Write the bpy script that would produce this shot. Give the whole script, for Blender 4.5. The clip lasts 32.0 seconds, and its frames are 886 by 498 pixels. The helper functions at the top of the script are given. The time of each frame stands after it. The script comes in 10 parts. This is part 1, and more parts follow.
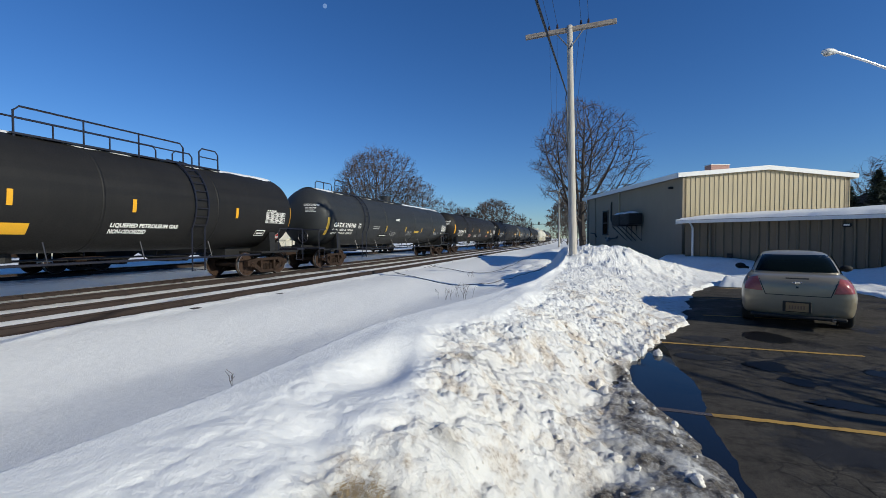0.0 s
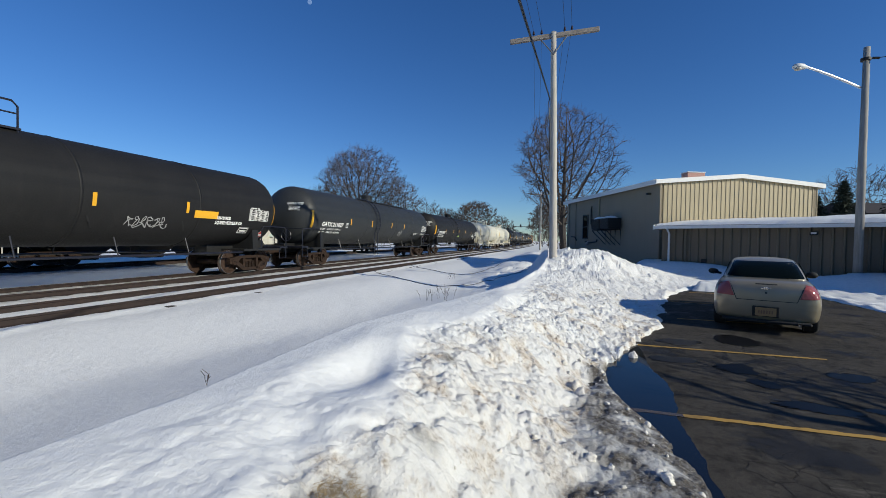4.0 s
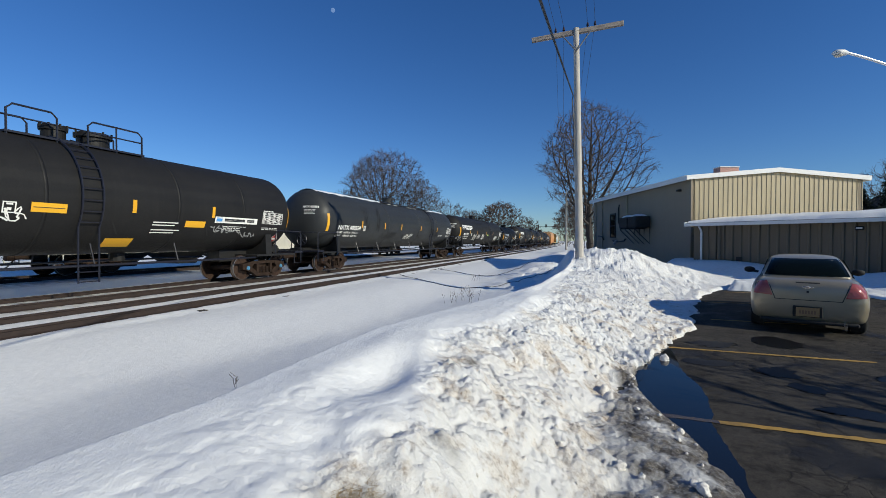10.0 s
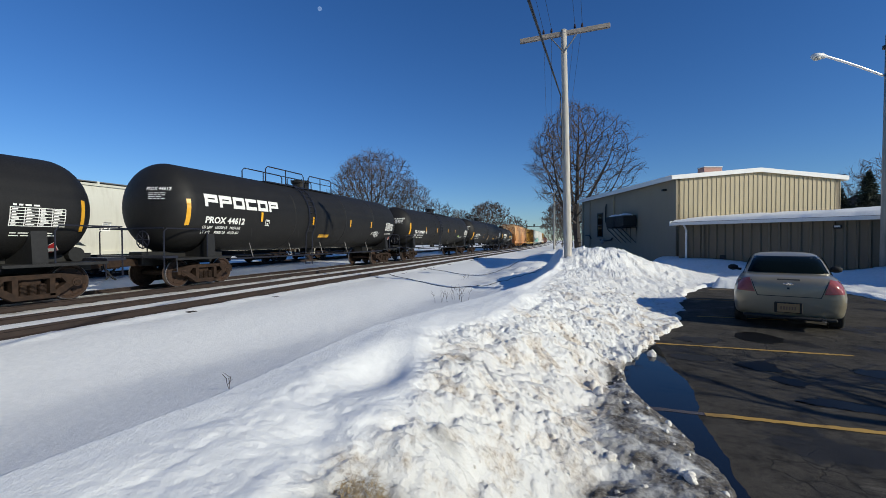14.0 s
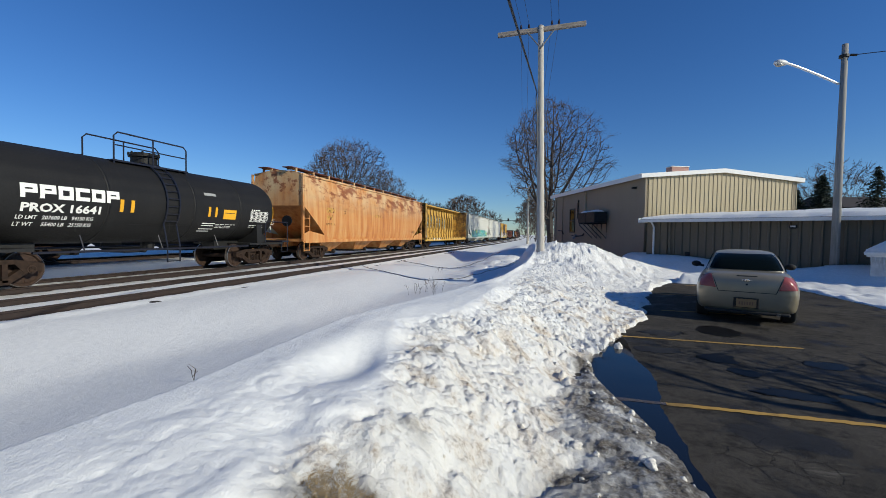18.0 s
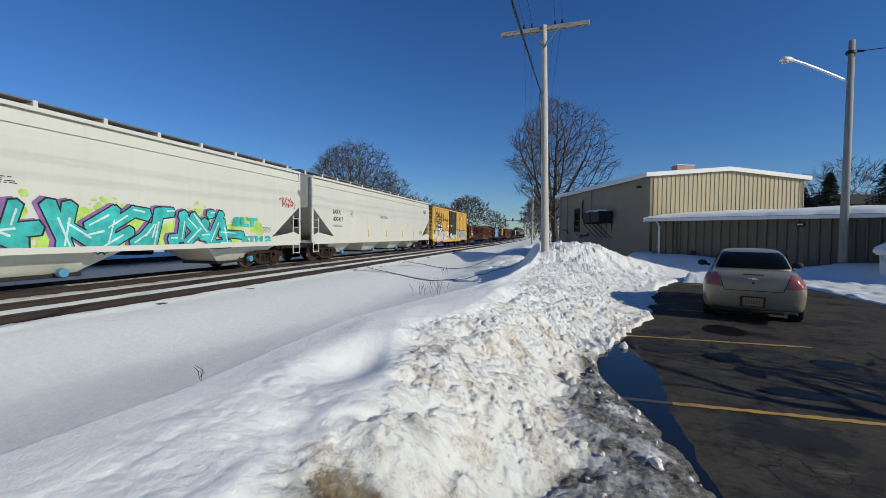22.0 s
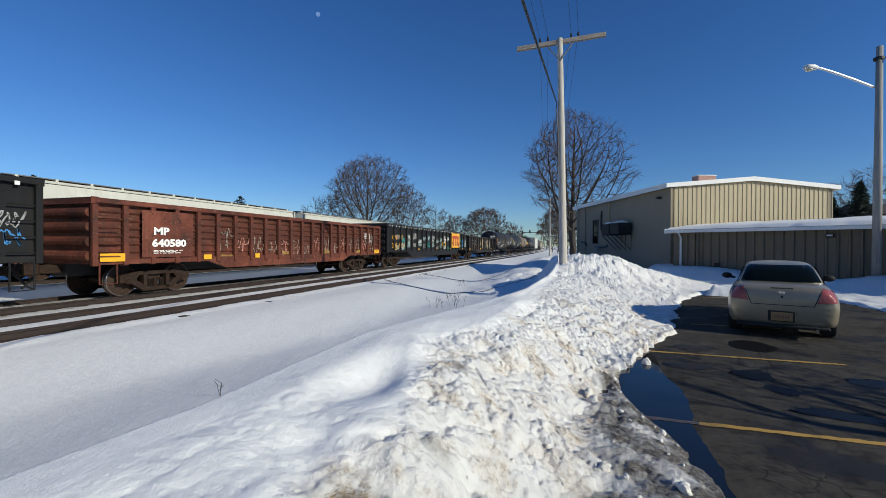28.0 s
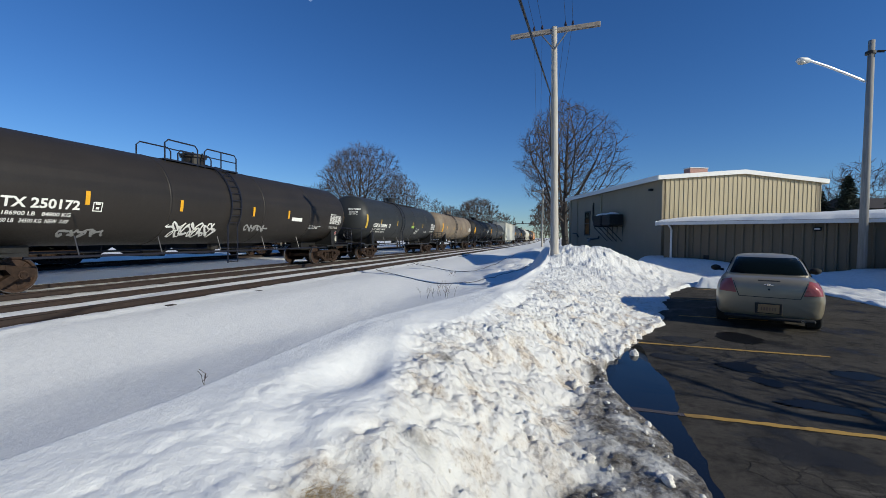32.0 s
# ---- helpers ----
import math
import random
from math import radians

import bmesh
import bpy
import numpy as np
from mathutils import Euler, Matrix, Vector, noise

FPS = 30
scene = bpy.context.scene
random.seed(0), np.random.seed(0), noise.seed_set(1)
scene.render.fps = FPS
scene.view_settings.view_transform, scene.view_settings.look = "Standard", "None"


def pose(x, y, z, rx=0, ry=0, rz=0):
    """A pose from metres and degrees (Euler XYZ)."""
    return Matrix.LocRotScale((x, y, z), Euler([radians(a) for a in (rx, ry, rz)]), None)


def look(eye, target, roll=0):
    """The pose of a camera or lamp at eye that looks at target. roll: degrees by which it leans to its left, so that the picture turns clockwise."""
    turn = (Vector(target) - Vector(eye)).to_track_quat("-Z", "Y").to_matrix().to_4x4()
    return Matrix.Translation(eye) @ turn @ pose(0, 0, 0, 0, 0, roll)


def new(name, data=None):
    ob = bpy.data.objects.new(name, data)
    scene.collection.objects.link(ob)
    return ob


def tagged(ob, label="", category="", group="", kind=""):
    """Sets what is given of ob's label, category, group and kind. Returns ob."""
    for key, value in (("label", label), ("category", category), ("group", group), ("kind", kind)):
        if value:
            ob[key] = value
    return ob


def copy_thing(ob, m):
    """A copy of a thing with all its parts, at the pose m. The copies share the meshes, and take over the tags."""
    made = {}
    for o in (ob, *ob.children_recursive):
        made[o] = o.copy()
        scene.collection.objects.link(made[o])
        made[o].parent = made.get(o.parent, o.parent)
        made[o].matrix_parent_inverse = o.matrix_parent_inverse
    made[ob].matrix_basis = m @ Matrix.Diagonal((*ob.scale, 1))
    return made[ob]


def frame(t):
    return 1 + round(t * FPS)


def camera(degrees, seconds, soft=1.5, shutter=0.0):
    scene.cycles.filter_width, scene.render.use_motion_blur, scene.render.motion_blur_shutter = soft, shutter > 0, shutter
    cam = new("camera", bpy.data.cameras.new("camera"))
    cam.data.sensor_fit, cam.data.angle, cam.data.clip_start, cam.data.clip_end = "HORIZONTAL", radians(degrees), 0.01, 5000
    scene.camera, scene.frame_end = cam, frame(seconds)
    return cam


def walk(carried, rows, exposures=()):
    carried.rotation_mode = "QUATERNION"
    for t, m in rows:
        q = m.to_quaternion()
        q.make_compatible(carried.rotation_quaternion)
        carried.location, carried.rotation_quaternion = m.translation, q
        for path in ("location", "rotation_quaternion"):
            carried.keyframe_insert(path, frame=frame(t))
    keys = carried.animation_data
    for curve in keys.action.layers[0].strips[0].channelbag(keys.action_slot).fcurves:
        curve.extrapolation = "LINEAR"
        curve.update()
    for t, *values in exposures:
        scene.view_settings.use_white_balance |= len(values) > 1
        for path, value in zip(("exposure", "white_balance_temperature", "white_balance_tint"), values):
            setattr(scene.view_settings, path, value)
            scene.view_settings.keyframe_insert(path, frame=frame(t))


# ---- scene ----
# The camera: held in the hand at the edge of a parking lot, beside the tracks.
cam = camera(92.2, 32.0, soft=0.7, shutter=0.0)


def cam_pose(x, y, z, yaw, pitch, roll):
    return pose(x, y, z, 90 + pitch, 0, yaw) @ pose(0, 0, 0, 0, 0, roll)


walk(cam, [
    (0, cam_pose(-0.016, 0.034, 1.593, 18.45, -1.43, -0.04)),
    (0.5, cam_pose(-0.017, 0.030, 1.594, 17.40, -1.76, 0.47)),
    (1, cam_pose(-0.010, 0.031, 1.594, 16.55, -1.79, 0.76)),
    (1.5, cam_pose(-0.006, 0.028, 1.593, 15.91, -1.64, 0.92)),
    (2, cam_pose(-0.004, 0.022, 1.593, 15.51, -1.43, 0.92)),
    (2.5, cam_pose(0.001, 0.016, 1.592, 15.46, -1.25, 0.81)),
    (3, cam_pose(-0.000, 0.013, 1.597, 15.65, -1.25, 0.83)),
    (3.5, cam_pose(-0.003, 0.012, 1.599, 15.94, -1.22, 0.83)),
    (5.5, cam_pose(-0.010, 0.009, 1.593, 16.11, -1.60, 1.31)),
    (6, cam_pose(-0.006, 0.011, 1.588, 15.96, -1.61, 1.13)),
    (6.5, cam_pose(-0.004, 0.008, 1.594, 15.77, -1.72, 1.02)),
    (7, cam_pose(0.003, 0.004, 1.595, 15.73, -1.60, 0.54)),
    (7.5, cam_pose(0.011, -0.000, 1.597, 15.85, -1.43, 0.11)),
    (8, cam_pose(0.010, -0.006, 1.594, 16.25, -1.28, -0.25)),
    (8.5, cam_pose(0.006, 0.004, 1.600, 16.98, -1.24, -0.30)),
    (9, cam_pose(-0.000, 0.014, 1.597, 17.96, -1.13, -0.35)),
    (9.5, cam_pose(-0.003, 0.039, 1.602, 18.79, -1.17, -0.06)),
    (10, cam_pose(0.013, 0.060, 1.605, 19.37, -1.09, 0.03)),
    (10.5, cam_pose(0.008, 0.037, 1.600, 19.57, -1.02, 0.17)),
    (11, cam_pose(-0.021, 0.001, 1.597, 19.40, -1.02, 0.21)),
    (11.5, cam_pose(-0.028, -0.012, 1.588, 18.96, -1.07, 0.20)),
    (12, cam_pose(-0.023, -0.014, 1.589, 18.46, -1.26, 0.29)),
    (12.5, cam_pose(-0.009, -0.010, 1.592, 18.03, -1.37, 0.35)),
    (13, cam_pose(-0.010, -0.011, 1.592, 17.72, -1.31, 0.21)),
    (13.5, cam_pose(-0.013, -0.014, 1.590, 17.74, -1.18, -0.03)),
    (14, cam_pose(-0.010, -0.013, 1.597, 17.85, -1.11, -0.20)),
    (14.5, cam_pose(-0.010, -0.014, 1.599, 17.83, -1.05, -0.32)),
    (16.5, cam_pose(-0.007, -0.016, 1.593, 16.20, -1.69, 0.53)),
    (17, cam_pose(-0.008, -0.012, 1.588, 15.49, -1.88, 0.73)),
    (17.5, cam_pose(-0.007, -0.006, 1.590, 14.86, -2.03, 0.89)),
    (18, cam_pose(-0.003, -0.010, 1.589, 14.42, -2.05, 0.85)),
    (18.5, cam_pose(0.001, -0.011, 1.589, 14.19, -2.05, 0.79)),
    (19, cam_pose(-0.003, -0.012, 1.587, 14.10, -2.17, 0.85)),
    (19.5, cam_pose(-0.006, -0.015, 1.588, 14.16, -2.33, 0.95)),
    (20, cam_pose(-0.001, -0.017, 1.586, 14.27, -2.33, 0.78)),
    (20.5, cam_pose(0.000, -0.018, 1.593, 14.29, -2.36, 0.81)),
    (21, cam_pose(0.002, -0.017, 1.591, 14.46, -2.16, 0.61)),
    (21.5, cam_pose(0.004, -0.015, 1.589, 14.72, -2.01, 0.50)),
    (22, cam_pose(0.003, -0.016, 1.588, 15.03, -1.99, 0.47)),
    (22.5, cam_pose(-0.004, -0.019, 1.587, 15.15, -1.97, 0.45)),
    (23, cam_pose(-0.002, -0.020, 1.592, 14.93, -1.91, 0.55)),
    (23.5, cam_pose(0.014, -0.021, 1.594, 14.42, -1.66, 0.55)),
    (24, cam_pose(0.015, -0.032, 1.596, 13.90, -1.50, 0.68)),
    (24.5, cam_pose(0.013, -0.034, 1.591, 13.74, -1.45, 0.57)),
    (25, cam_pose(0.012, -0.019, 1.589, 14.10, -1.67, 0.52)),
    (25.5, cam_pose(0.012, 0.010, 1.600, 15.00, -1.97, 0.54)),
    (27.5, cam_pose(-0.004, 0.007, 1.609, 17.48, -0.72, 0.29)),
    (28, cam_pose(-0.006, 0.005, 1.608, 17.29, -0.38, 0.27)),
    (28.5, cam_pose(0.009, 0.004, 1.610, 17.07, -0.21, 0.17)),
    (29, cam_pose(0.013, 0.002, 1.607, 16.81, -0.18, 0.26)),
    (29.5, cam_pose(0.012, -0.003, 1.596, 16.47, -0.32, 0.43)),
    (30, cam_pose(0.008, -0.008, 1.603, 15.97, -0.68, 0.75)),
    (30.5, cam_pose(0.010, -0.018, 1.588, 15.42, -1.02, 0.84)),
    (31, cam_pose(0.010, -0.011, 1.586, 15.08, -1.39, 0.91)),
    (31.5, cam_pose(0.011, 0.027, 1.591, 15.34, -1.58, 0.82)),
    (32, cam_pose(0.022, 0.074, 1.607, 16.31, -1.68, 0.73)),
], exposures=((0, 0.22), (6, 0.19), (7.1, 0.10), (8.0, 0.02), (8.8, 0.05), (10, 0.18), (14, 0.20), (17, 0.22), (19, 0.14), (21, 0.10), (22.5, 0.04), (23.5, 0.04), (25, 0.10), (28, 0.17), (32, 0.17)))

# Light: a low winter sun over the lot, clear sky.
SUN_EL, SUN_AZ = 26.0, 105.0
world = bpy.data.worlds.new("sky")
scene.world = world
world.use_nodes = True
wn = world.node_tree.nodes
sky = wn.new("ShaderNodeTexSky")
sky.sky_type = "NISHITA"
sky.sun_disc = False
sky.sun_elevation, sky.sun_rotation = radians(SUN_EL), radians(SUN_AZ)
sky.air_density, sky.dust_density, sky.ozone_density = 1.0, 0.0, 3.0
wn["Background"].inputs["Strength"].default_value = 0.072
hs = wn.new("ShaderNodeHueSaturation")
hs.inputs["Saturation"].default_value = 1.2
world.node_tree.links.new(sky.outputs["Color"], hs.inputs["Color"])
tint = wn.new("ShaderNodeMix")
tint.data_type, tint.blend_type = "RGBA", "MULTIPLY"
tint.inputs[0].default_value, tint.inputs[7].default_value = 1.0, (0.66, 0.88, 1.22, 1)
world.node_tree.links.new(hs.outputs["Color"], tint.inputs[6])
world.node_tree.links.new(tint.outputs[2], wn["Background"].inputs["Color"])
sun = new("sun", bpy.data.lights.new("sun", "SUN"))
sun.data.energy, sun.data.angle, sun.data.color = 3.8, radians(0.53), (0.97, 0.935, 0.775)
az = radians(SUN_AZ)
sun_way = Vector((math.sin(az) * math.cos(radians(SUN_EL)), math.cos(az) * math.cos(radians(SUN_EL)), math.sin(radians(SUN_EL))))
sun.matrix_basis = look(sun_way * 60, (0, 0, 0))

# ---- mesh helpers ----
def part(name, bm, material, parent=None, label="", m=None, smooth=False):
    data = bm
    if isinstance(bm, bmesh.types.BMesh):
        data = bpy.data.meshes.new(name)
        bm.to_mesh(data)
        bm.free()
        if smooth:
            data.polygons.foreach_set("use_smooth", [True] * len(data.polygons))
    if material and not data.materials:
        data.materials.append(material)
    ob = new(name, data)
    if parent:
        ob.parent = parent
    if m is not None:
        ob.matrix_basis = m
    if label:
        ob["label"] = label
    return ob


def thing(name, label, category, group="", m=None, kind=""):
    ob = new(name)
    ob.empty_display_size = 0.3
    if m is not None:
        ob.matrix_basis = m
    return tagged(ob, label, category, group, kind)


def box(bm, x0, x1, y0, y1, z0, z1, bev=0.0, m=None):
    r = bmesh.ops.create_cube(bm, size=1.0)
    vs = r["verts"]
    for v in vs:
        v.co = Vector(((x0 + x1) / 2 + v.co.x * (x1 - x0), (y0 + y1) / 2 + v.co.y * (y1 - y0), (z0 + z1) / 2 + v.co.z * (z1 - z0)))
    if bev:
        es = list({e for v in vs for e in v.link_edges})
        vs = list({v for f in bmesh.ops.bevel(bm, geom=es, offset=bev, segments=1, affect="EDGES")["faces"] for v in f.verts} | set(v for v in vs if v.is_valid))
    if m is not None:
        bmesh.ops.transform(bm, matrix=m, verts=[v for v in vs if v.is_valid])
    return vs


def rod(bm, a, b, r, seg=8, r2=None):
    a, b = Vector(a), Vector(b)
    d = b - a
    m = Matrix.Translation((a + b) / 2) @ d.to_track_quat("Z", "Y").to_matrix().to_4x4()
    bmesh.ops.create_cone(bm, cap_ends=True, segments=seg, radius1=r, radius2=r if r2 is None else r2, depth=d.length, matrix=m)


def pipe(bm, pts, r, seg=6):
    """A bent tube through the points, one skin."""
    pts = [Vector(p) for p in pts]
    rings = []
    for i, p in enumerate(pts):
        d = (pts[min(i + 1, len(pts) - 1)] - pts[max(i - 1, 0)]).normalized()
        up = Vector((0, 0, 1)) if abs(d.z) < 0.9 else Vector((1, 0, 0))
        s = d.cross(up).normalized()
        t = s.cross(d)
        rings.append([bm.verts.new(p + r * (math.cos(k * math.tau / seg) * s + math.sin(k * math.tau / seg) * t)) for k in range(seg)])
    for a, b in zip(rings, rings[1:]):
        for k in range(seg):
            bm.faces.new((a[k], a[(k + 1) % seg], b[(k + 1) % seg], b[k]))
    bm.faces.new(rings[0][::-1])
    bm.faces.new(rings[-1])


def lathe_y(bm, prof, seg=40, zc=0.0):
    """A skin of revolution about the y axis at height zc; prof: (y, radius)."""
    rings = []
    for y, r in prof:
        if r < 1e-4:
            rings.append([bm.verts.new((0, y, zc))])
        else:
            rings.append([bm.verts.new((r * math.cos(k * math.tau / seg), y, zc + r * math.sin(k * math.tau / seg))) for k in range(seg)])
    for a, b in zip(rings, rings[1:]):
        for k in range(seg):
            j = (k + 1) % seg
            if len(a) == 1 and len(b) > 1:
                bm.faces.new((a[0], b[j], b[k]))
            elif len(b) == 1 and len(a) > 1:
                bm.faces.new((a[k], a[j], b[0]))
            elif len(a) > 1:
                bm.faces.new((a[k], a[j], b[j], b[k]))
    bmesh.ops.recalc_face_normals(bm, faces=bm.faces)


def extrude_y(bm, prof, y0, y1, caps=True):
    """A closed profile of (x, z) drawn out along y."""
    a = [bm.verts.new((x, y0, z)) for x, z in prof]
    b = [bm.verts.new((x, y1, z)) for x, z in prof]
    n = len(prof)
    for k in range(n):
        bm.faces.new((a[k], a[(k + 1) % n], b[(k + 1) % n], b[k]))
    if caps:
        bm.faces.new(a[::-1])
        bm.faces.new(b)
    bmesh.ops.recalc_face_normals(bm, faces=bm.faces)


def prism(bm, pts, axis, t0, t1):
    """A closed outline in the two other axes, drawn out along axis (0 x, 1 y, 2 z)."""
    def at(p, t):
        q = list(p)
        q.insert(axis, t)
        return bm.verts.new(q)
    a = [at(p, t0) for p in pts]
    b = [at(p, t1) for p in pts]
    n = len(pts)
    for k in range(n):
        bm.faces.new((a[k], a[(k + 1) % n], b[(k + 1) % n], b[k]))
    bm.faces.new(a[::-1])
    bm.faces.new(b)
    bmesh.ops.recalc_face_normals(bm, faces=bm.faces)


# ---- materials ----
def nodes_of(name, rough=0.6, metal=0.0, spec=0.5):
    mt = bpy.data.materials.new(name)
    mt.use_nodes = True
    nt = mt.node_tree
    b = nt.nodes["Principled BSDF"]
    b.inputs["Roughness"].default_value, b.inputs["Metallic"].default_value = rough, metal
    b.inputs["Specular IOR Level"].default_value = spec
    return mt, nt, b


def noise_node(nt, scale, detail=4, rough=0.55, co=None, stretch=None):
    n = nt.nodes.new("ShaderNodeTexNoise")
    n.inputs["Scale"].default_value, n.inputs["Detail"].default_value, n.inputs["Roughness"].default_value = scale, detail, rough
    c = co or nt.nodes.new("ShaderNodeTexCoord").outputs["Object"]
    if stretch:
        mp = nt.nodes.new("ShaderNodeMapping")
        mp.inputs["Scale"].default_value = stretch
        nt.links.new(c, mp.inputs["Vector"])
        c = mp.outputs["Vector"]
    nt.links.new(c, n.inputs["Vector"])
    return n.outputs["Fac"]


def ramp(nt, fac, stops):
    r = nt.nodes.new("ShaderNodeValToRGB")
    while len(r.color_ramp.elements) < len(stops):
        r.color_ramp.elements.new(0.5)
    for e, (p, c) in zip(r.color_ramp.elements, stops):
        e.position = p
        e.color = (*c, 1) if len(c) == 3 else c
    nt.links.new(fac, r.inputs["Fac"])
    return r.outputs["Color"]


def mix(nt, fac, a, b, mode="MIX"):
    n = nt.nodes.new("ShaderNodeMix")
    n.data_type, n.blend_type = "RGBA", mode
    for s, v in ((n.inputs[0], fac), (n.inputs[6], a), (n.inputs[7], b)):
        if isinstance(v, (int, float)):
            s.default_value = v
        elif isinstance(v, tuple):
            s.default_value = (*v, 1)
        else:
            nt.links.new(v, s)
    return n.outputs[2]


def bump(nt, b, height, strength=0.3, dist=0.02):
    n = nt.nodes.new("ShaderNodeBump")
    n.inputs["Strength"].default_value, n.inputs["Distance"].default_value = strength, dist
    nt.links.new(height, n.inputs["Height"])
    nt.links.new(n.outputs["Normal"], b.inputs["Normal"])


def paint(name, col, rough=0.45, dirt=(0.12, 0.10, 0.08), amount=0.35, metal=0.0, streak=True, vary=0.15, spec=0.35):
    """Painted metal: soft patches, streaks that run down, dust."""
    mt, nt, b = nodes_of(name, rough, metal, spec)
    big = noise_node(nt, 0.5, 5)
    base = mix(nt, ramp(nt, big, [(0.35, (0, 0, 0)), (0.7, (1, 1, 1))]), tuple(c * (1 - vary) for c in col), tuple(min(1, c * (1 + vary)) for c in col))
    st = noise_node(nt, 3.0, 6, 0.65, stretch=(1.6, 1.6, 0.12) if streak else None)
    fac = ramp(nt, st, [(0.5, (0, 0, 0)), (0.8, (amount,) * 3)])
    nt.links.new(mix(nt, fac, base, dirt), b.inputs["Base Color"])
    fine = noise_node(nt, 30, 3)
    nt.links.new(ramp(nt, fine, [(0.3, (max(0, rough - 0.1),) * 3), (0.7, (min(1, rough + 0.15),) * 3)]), b.inputs["Roughness"])
    bump(nt, b, st, 0.06, 0.01)
    return mt


def plain(name, col, rough=0.5, metal=0.0, grain=40.0, vary=0.2, spec=0.5):
    mt, nt, b = nodes_of(name, rough, metal, spec)
    n = noise_node(nt, grain, 4)
    nt.links.new(ramp(nt, n, [(0.3, tuple(c * (1 - vary) for c in col)), (0.7, tuple(min(1, c * (1 + vary)) for c in col))]), b.inputs["Base Color"])
    bump(nt, b, n, 0.15, 0.004)
    return mt


TANK_BLACK = paint("black tank paint", (0.0125, 0.0120, 0.0118), 0.58, (0.034, 0.031, 0.028), 0.25, vary=0.15, spec=0.28)
TANK_GREY = paint("dull black tank paint", (0.026, 0.028, 0.029), 0.48, (0.055, 0.052, 0.05), 0.25, vary=0.12)
TANK_WHITE = paint("cream white tank paint", (0.585, 0.555, 0.455), 0.4, (0.40, 0.34, 0.22), 0.22, vary=0.03)
TANK_TAN = paint("rusty tan tank paint", (0.20, 0.16, 0.115), 0.55, (0.12, 0.05, 0.025), 0.8, vary=0.3)
HOP_WHITE = paint("off-white hopper paint", (0.53, 0.52, 0.465), 0.45, (0.4, 0.36, 0.28), 0.25, vary=0.03)
HOP_GREY = paint("pale grey hopper paint", (0.55, 0.54, 0.47), 0.5, (0.3, 0.26, 0.2), 0.35, vary=0.06)
def make_rusty_yellow(name, chip=0.60, stain=0.58, grime_shade=0.0):
    """Old yellow paint: sun-faded patches, rust runs, dark chips down to the steel."""
    mt, nt, b = nodes_of(name, 0.6)
    co = nt.nodes.new("ShaderNodeTexCoord").outputs["Object"]
    base = ramp(nt, noise_node(nt, 0.7, 5, 0.6, co), [(0.3, (0.46, 0.255, 0.038)), (0.7, (0.60, 0.37, 0.075))])
    st = noise_node(nt, 3.5, 6, 0.65, co, stretch=(1.6, 1.6, 0.14))
    base = mix(nt, ramp(nt, st, [(0.52, (0, 0, 0)), (0.78, (0.7,) * 3)]), base, (0.22, 0.09, 0.025))
    blot = noise_node(nt, 0.9, 8, 0.72, co)
    base = mix(nt, ramp(nt, blot, [(stain, (0, 0, 0)), (stain + 0.13, (0.85,) * 3)]), base, (0.25, 0.075, 0.018))
    chips = noise_node(nt, 4.0, 10, 0.78, co, stretch=(1.0, 1.0, 0.6))
    base = mix(nt, ramp(nt, chips, [(chip, (0, 0, 0)), (chip + 0.03, (1, 1, 1))]), base, (0.045, 0.018, 0.010))
    # brown patches: grime, deepened to carry the shade of the car's ends
    if grime_shade:
        base = mix(nt, ramp(nt, noise_node(nt, 1.6, 7, 0.7, co), [(0.35, (0, 0, 0)), (0.6, (grime_shade,) * 3)]), base, (0.06, 0.034, 0.018))
    nt.links.new(base, b.inputs["Base Color"])
    bump(nt, b, chips, 0.15, 0.006)
    return mt


YELLOW = make_rusty_yellow("rust-pitted yellow paint", 0.585, 0.57)
YELLOW_END_SHADED = make_rusty_yellow("grimy yellow end paint with shade mixed in", 0.56, 0.54, 0.85)
BOX_YELLOW = make_rusty_yellow("boxcar yellow paint", 0.66, 0.66)


def make_worn_red():
    mt, nt, b = nodes_of("oxide red gondola paint", 0.65, spec=0.3)
    co = nt.nodes.new("ShaderNodeTexCoord").outputs["Object"]
    base = ramp(nt, noise_node(nt, 0.8, 6, 0.65, co), [(0.32, (0.055, 0.020, 0.014)), (0.5, (0.125, 0.034, 0.020)), (0.68, (0.20, 0.060, 0.034))])
    st = noise_node(nt, 3.5, 6, 0.65, co, stretch=(1.6, 1.6, 0.16))
    base = mix(nt, ramp(nt, st, [(0.48, (0, 0, 0)), (0.70, (0.85,) * 3)]), base, (0.060, 0.027, 0.016))
    scuff = noise_node(nt, 7.0, 8, 0.75, co, stretch=(1.0, 0.7, 2.0))
    base = mix(nt, ramp(nt, scuff, [(0.57, (0, 0, 0)), (0.66, (0.75,) * 3)]), base, (0.26, 0.135, 0.085))
    chips = noise_node(nt, 4.0, 9, 0.75, co)
    base = mix(nt, ramp(nt, chips, [(0.56, (0, 0, 0)), (0.64, (0.9,) * 3)]), base, (0.032, 0.019, 0.014))
    nt.links.new(base, b.inputs["Base Color"])
    bump(nt, b, chips, 0.2, 0.006)
    return mt


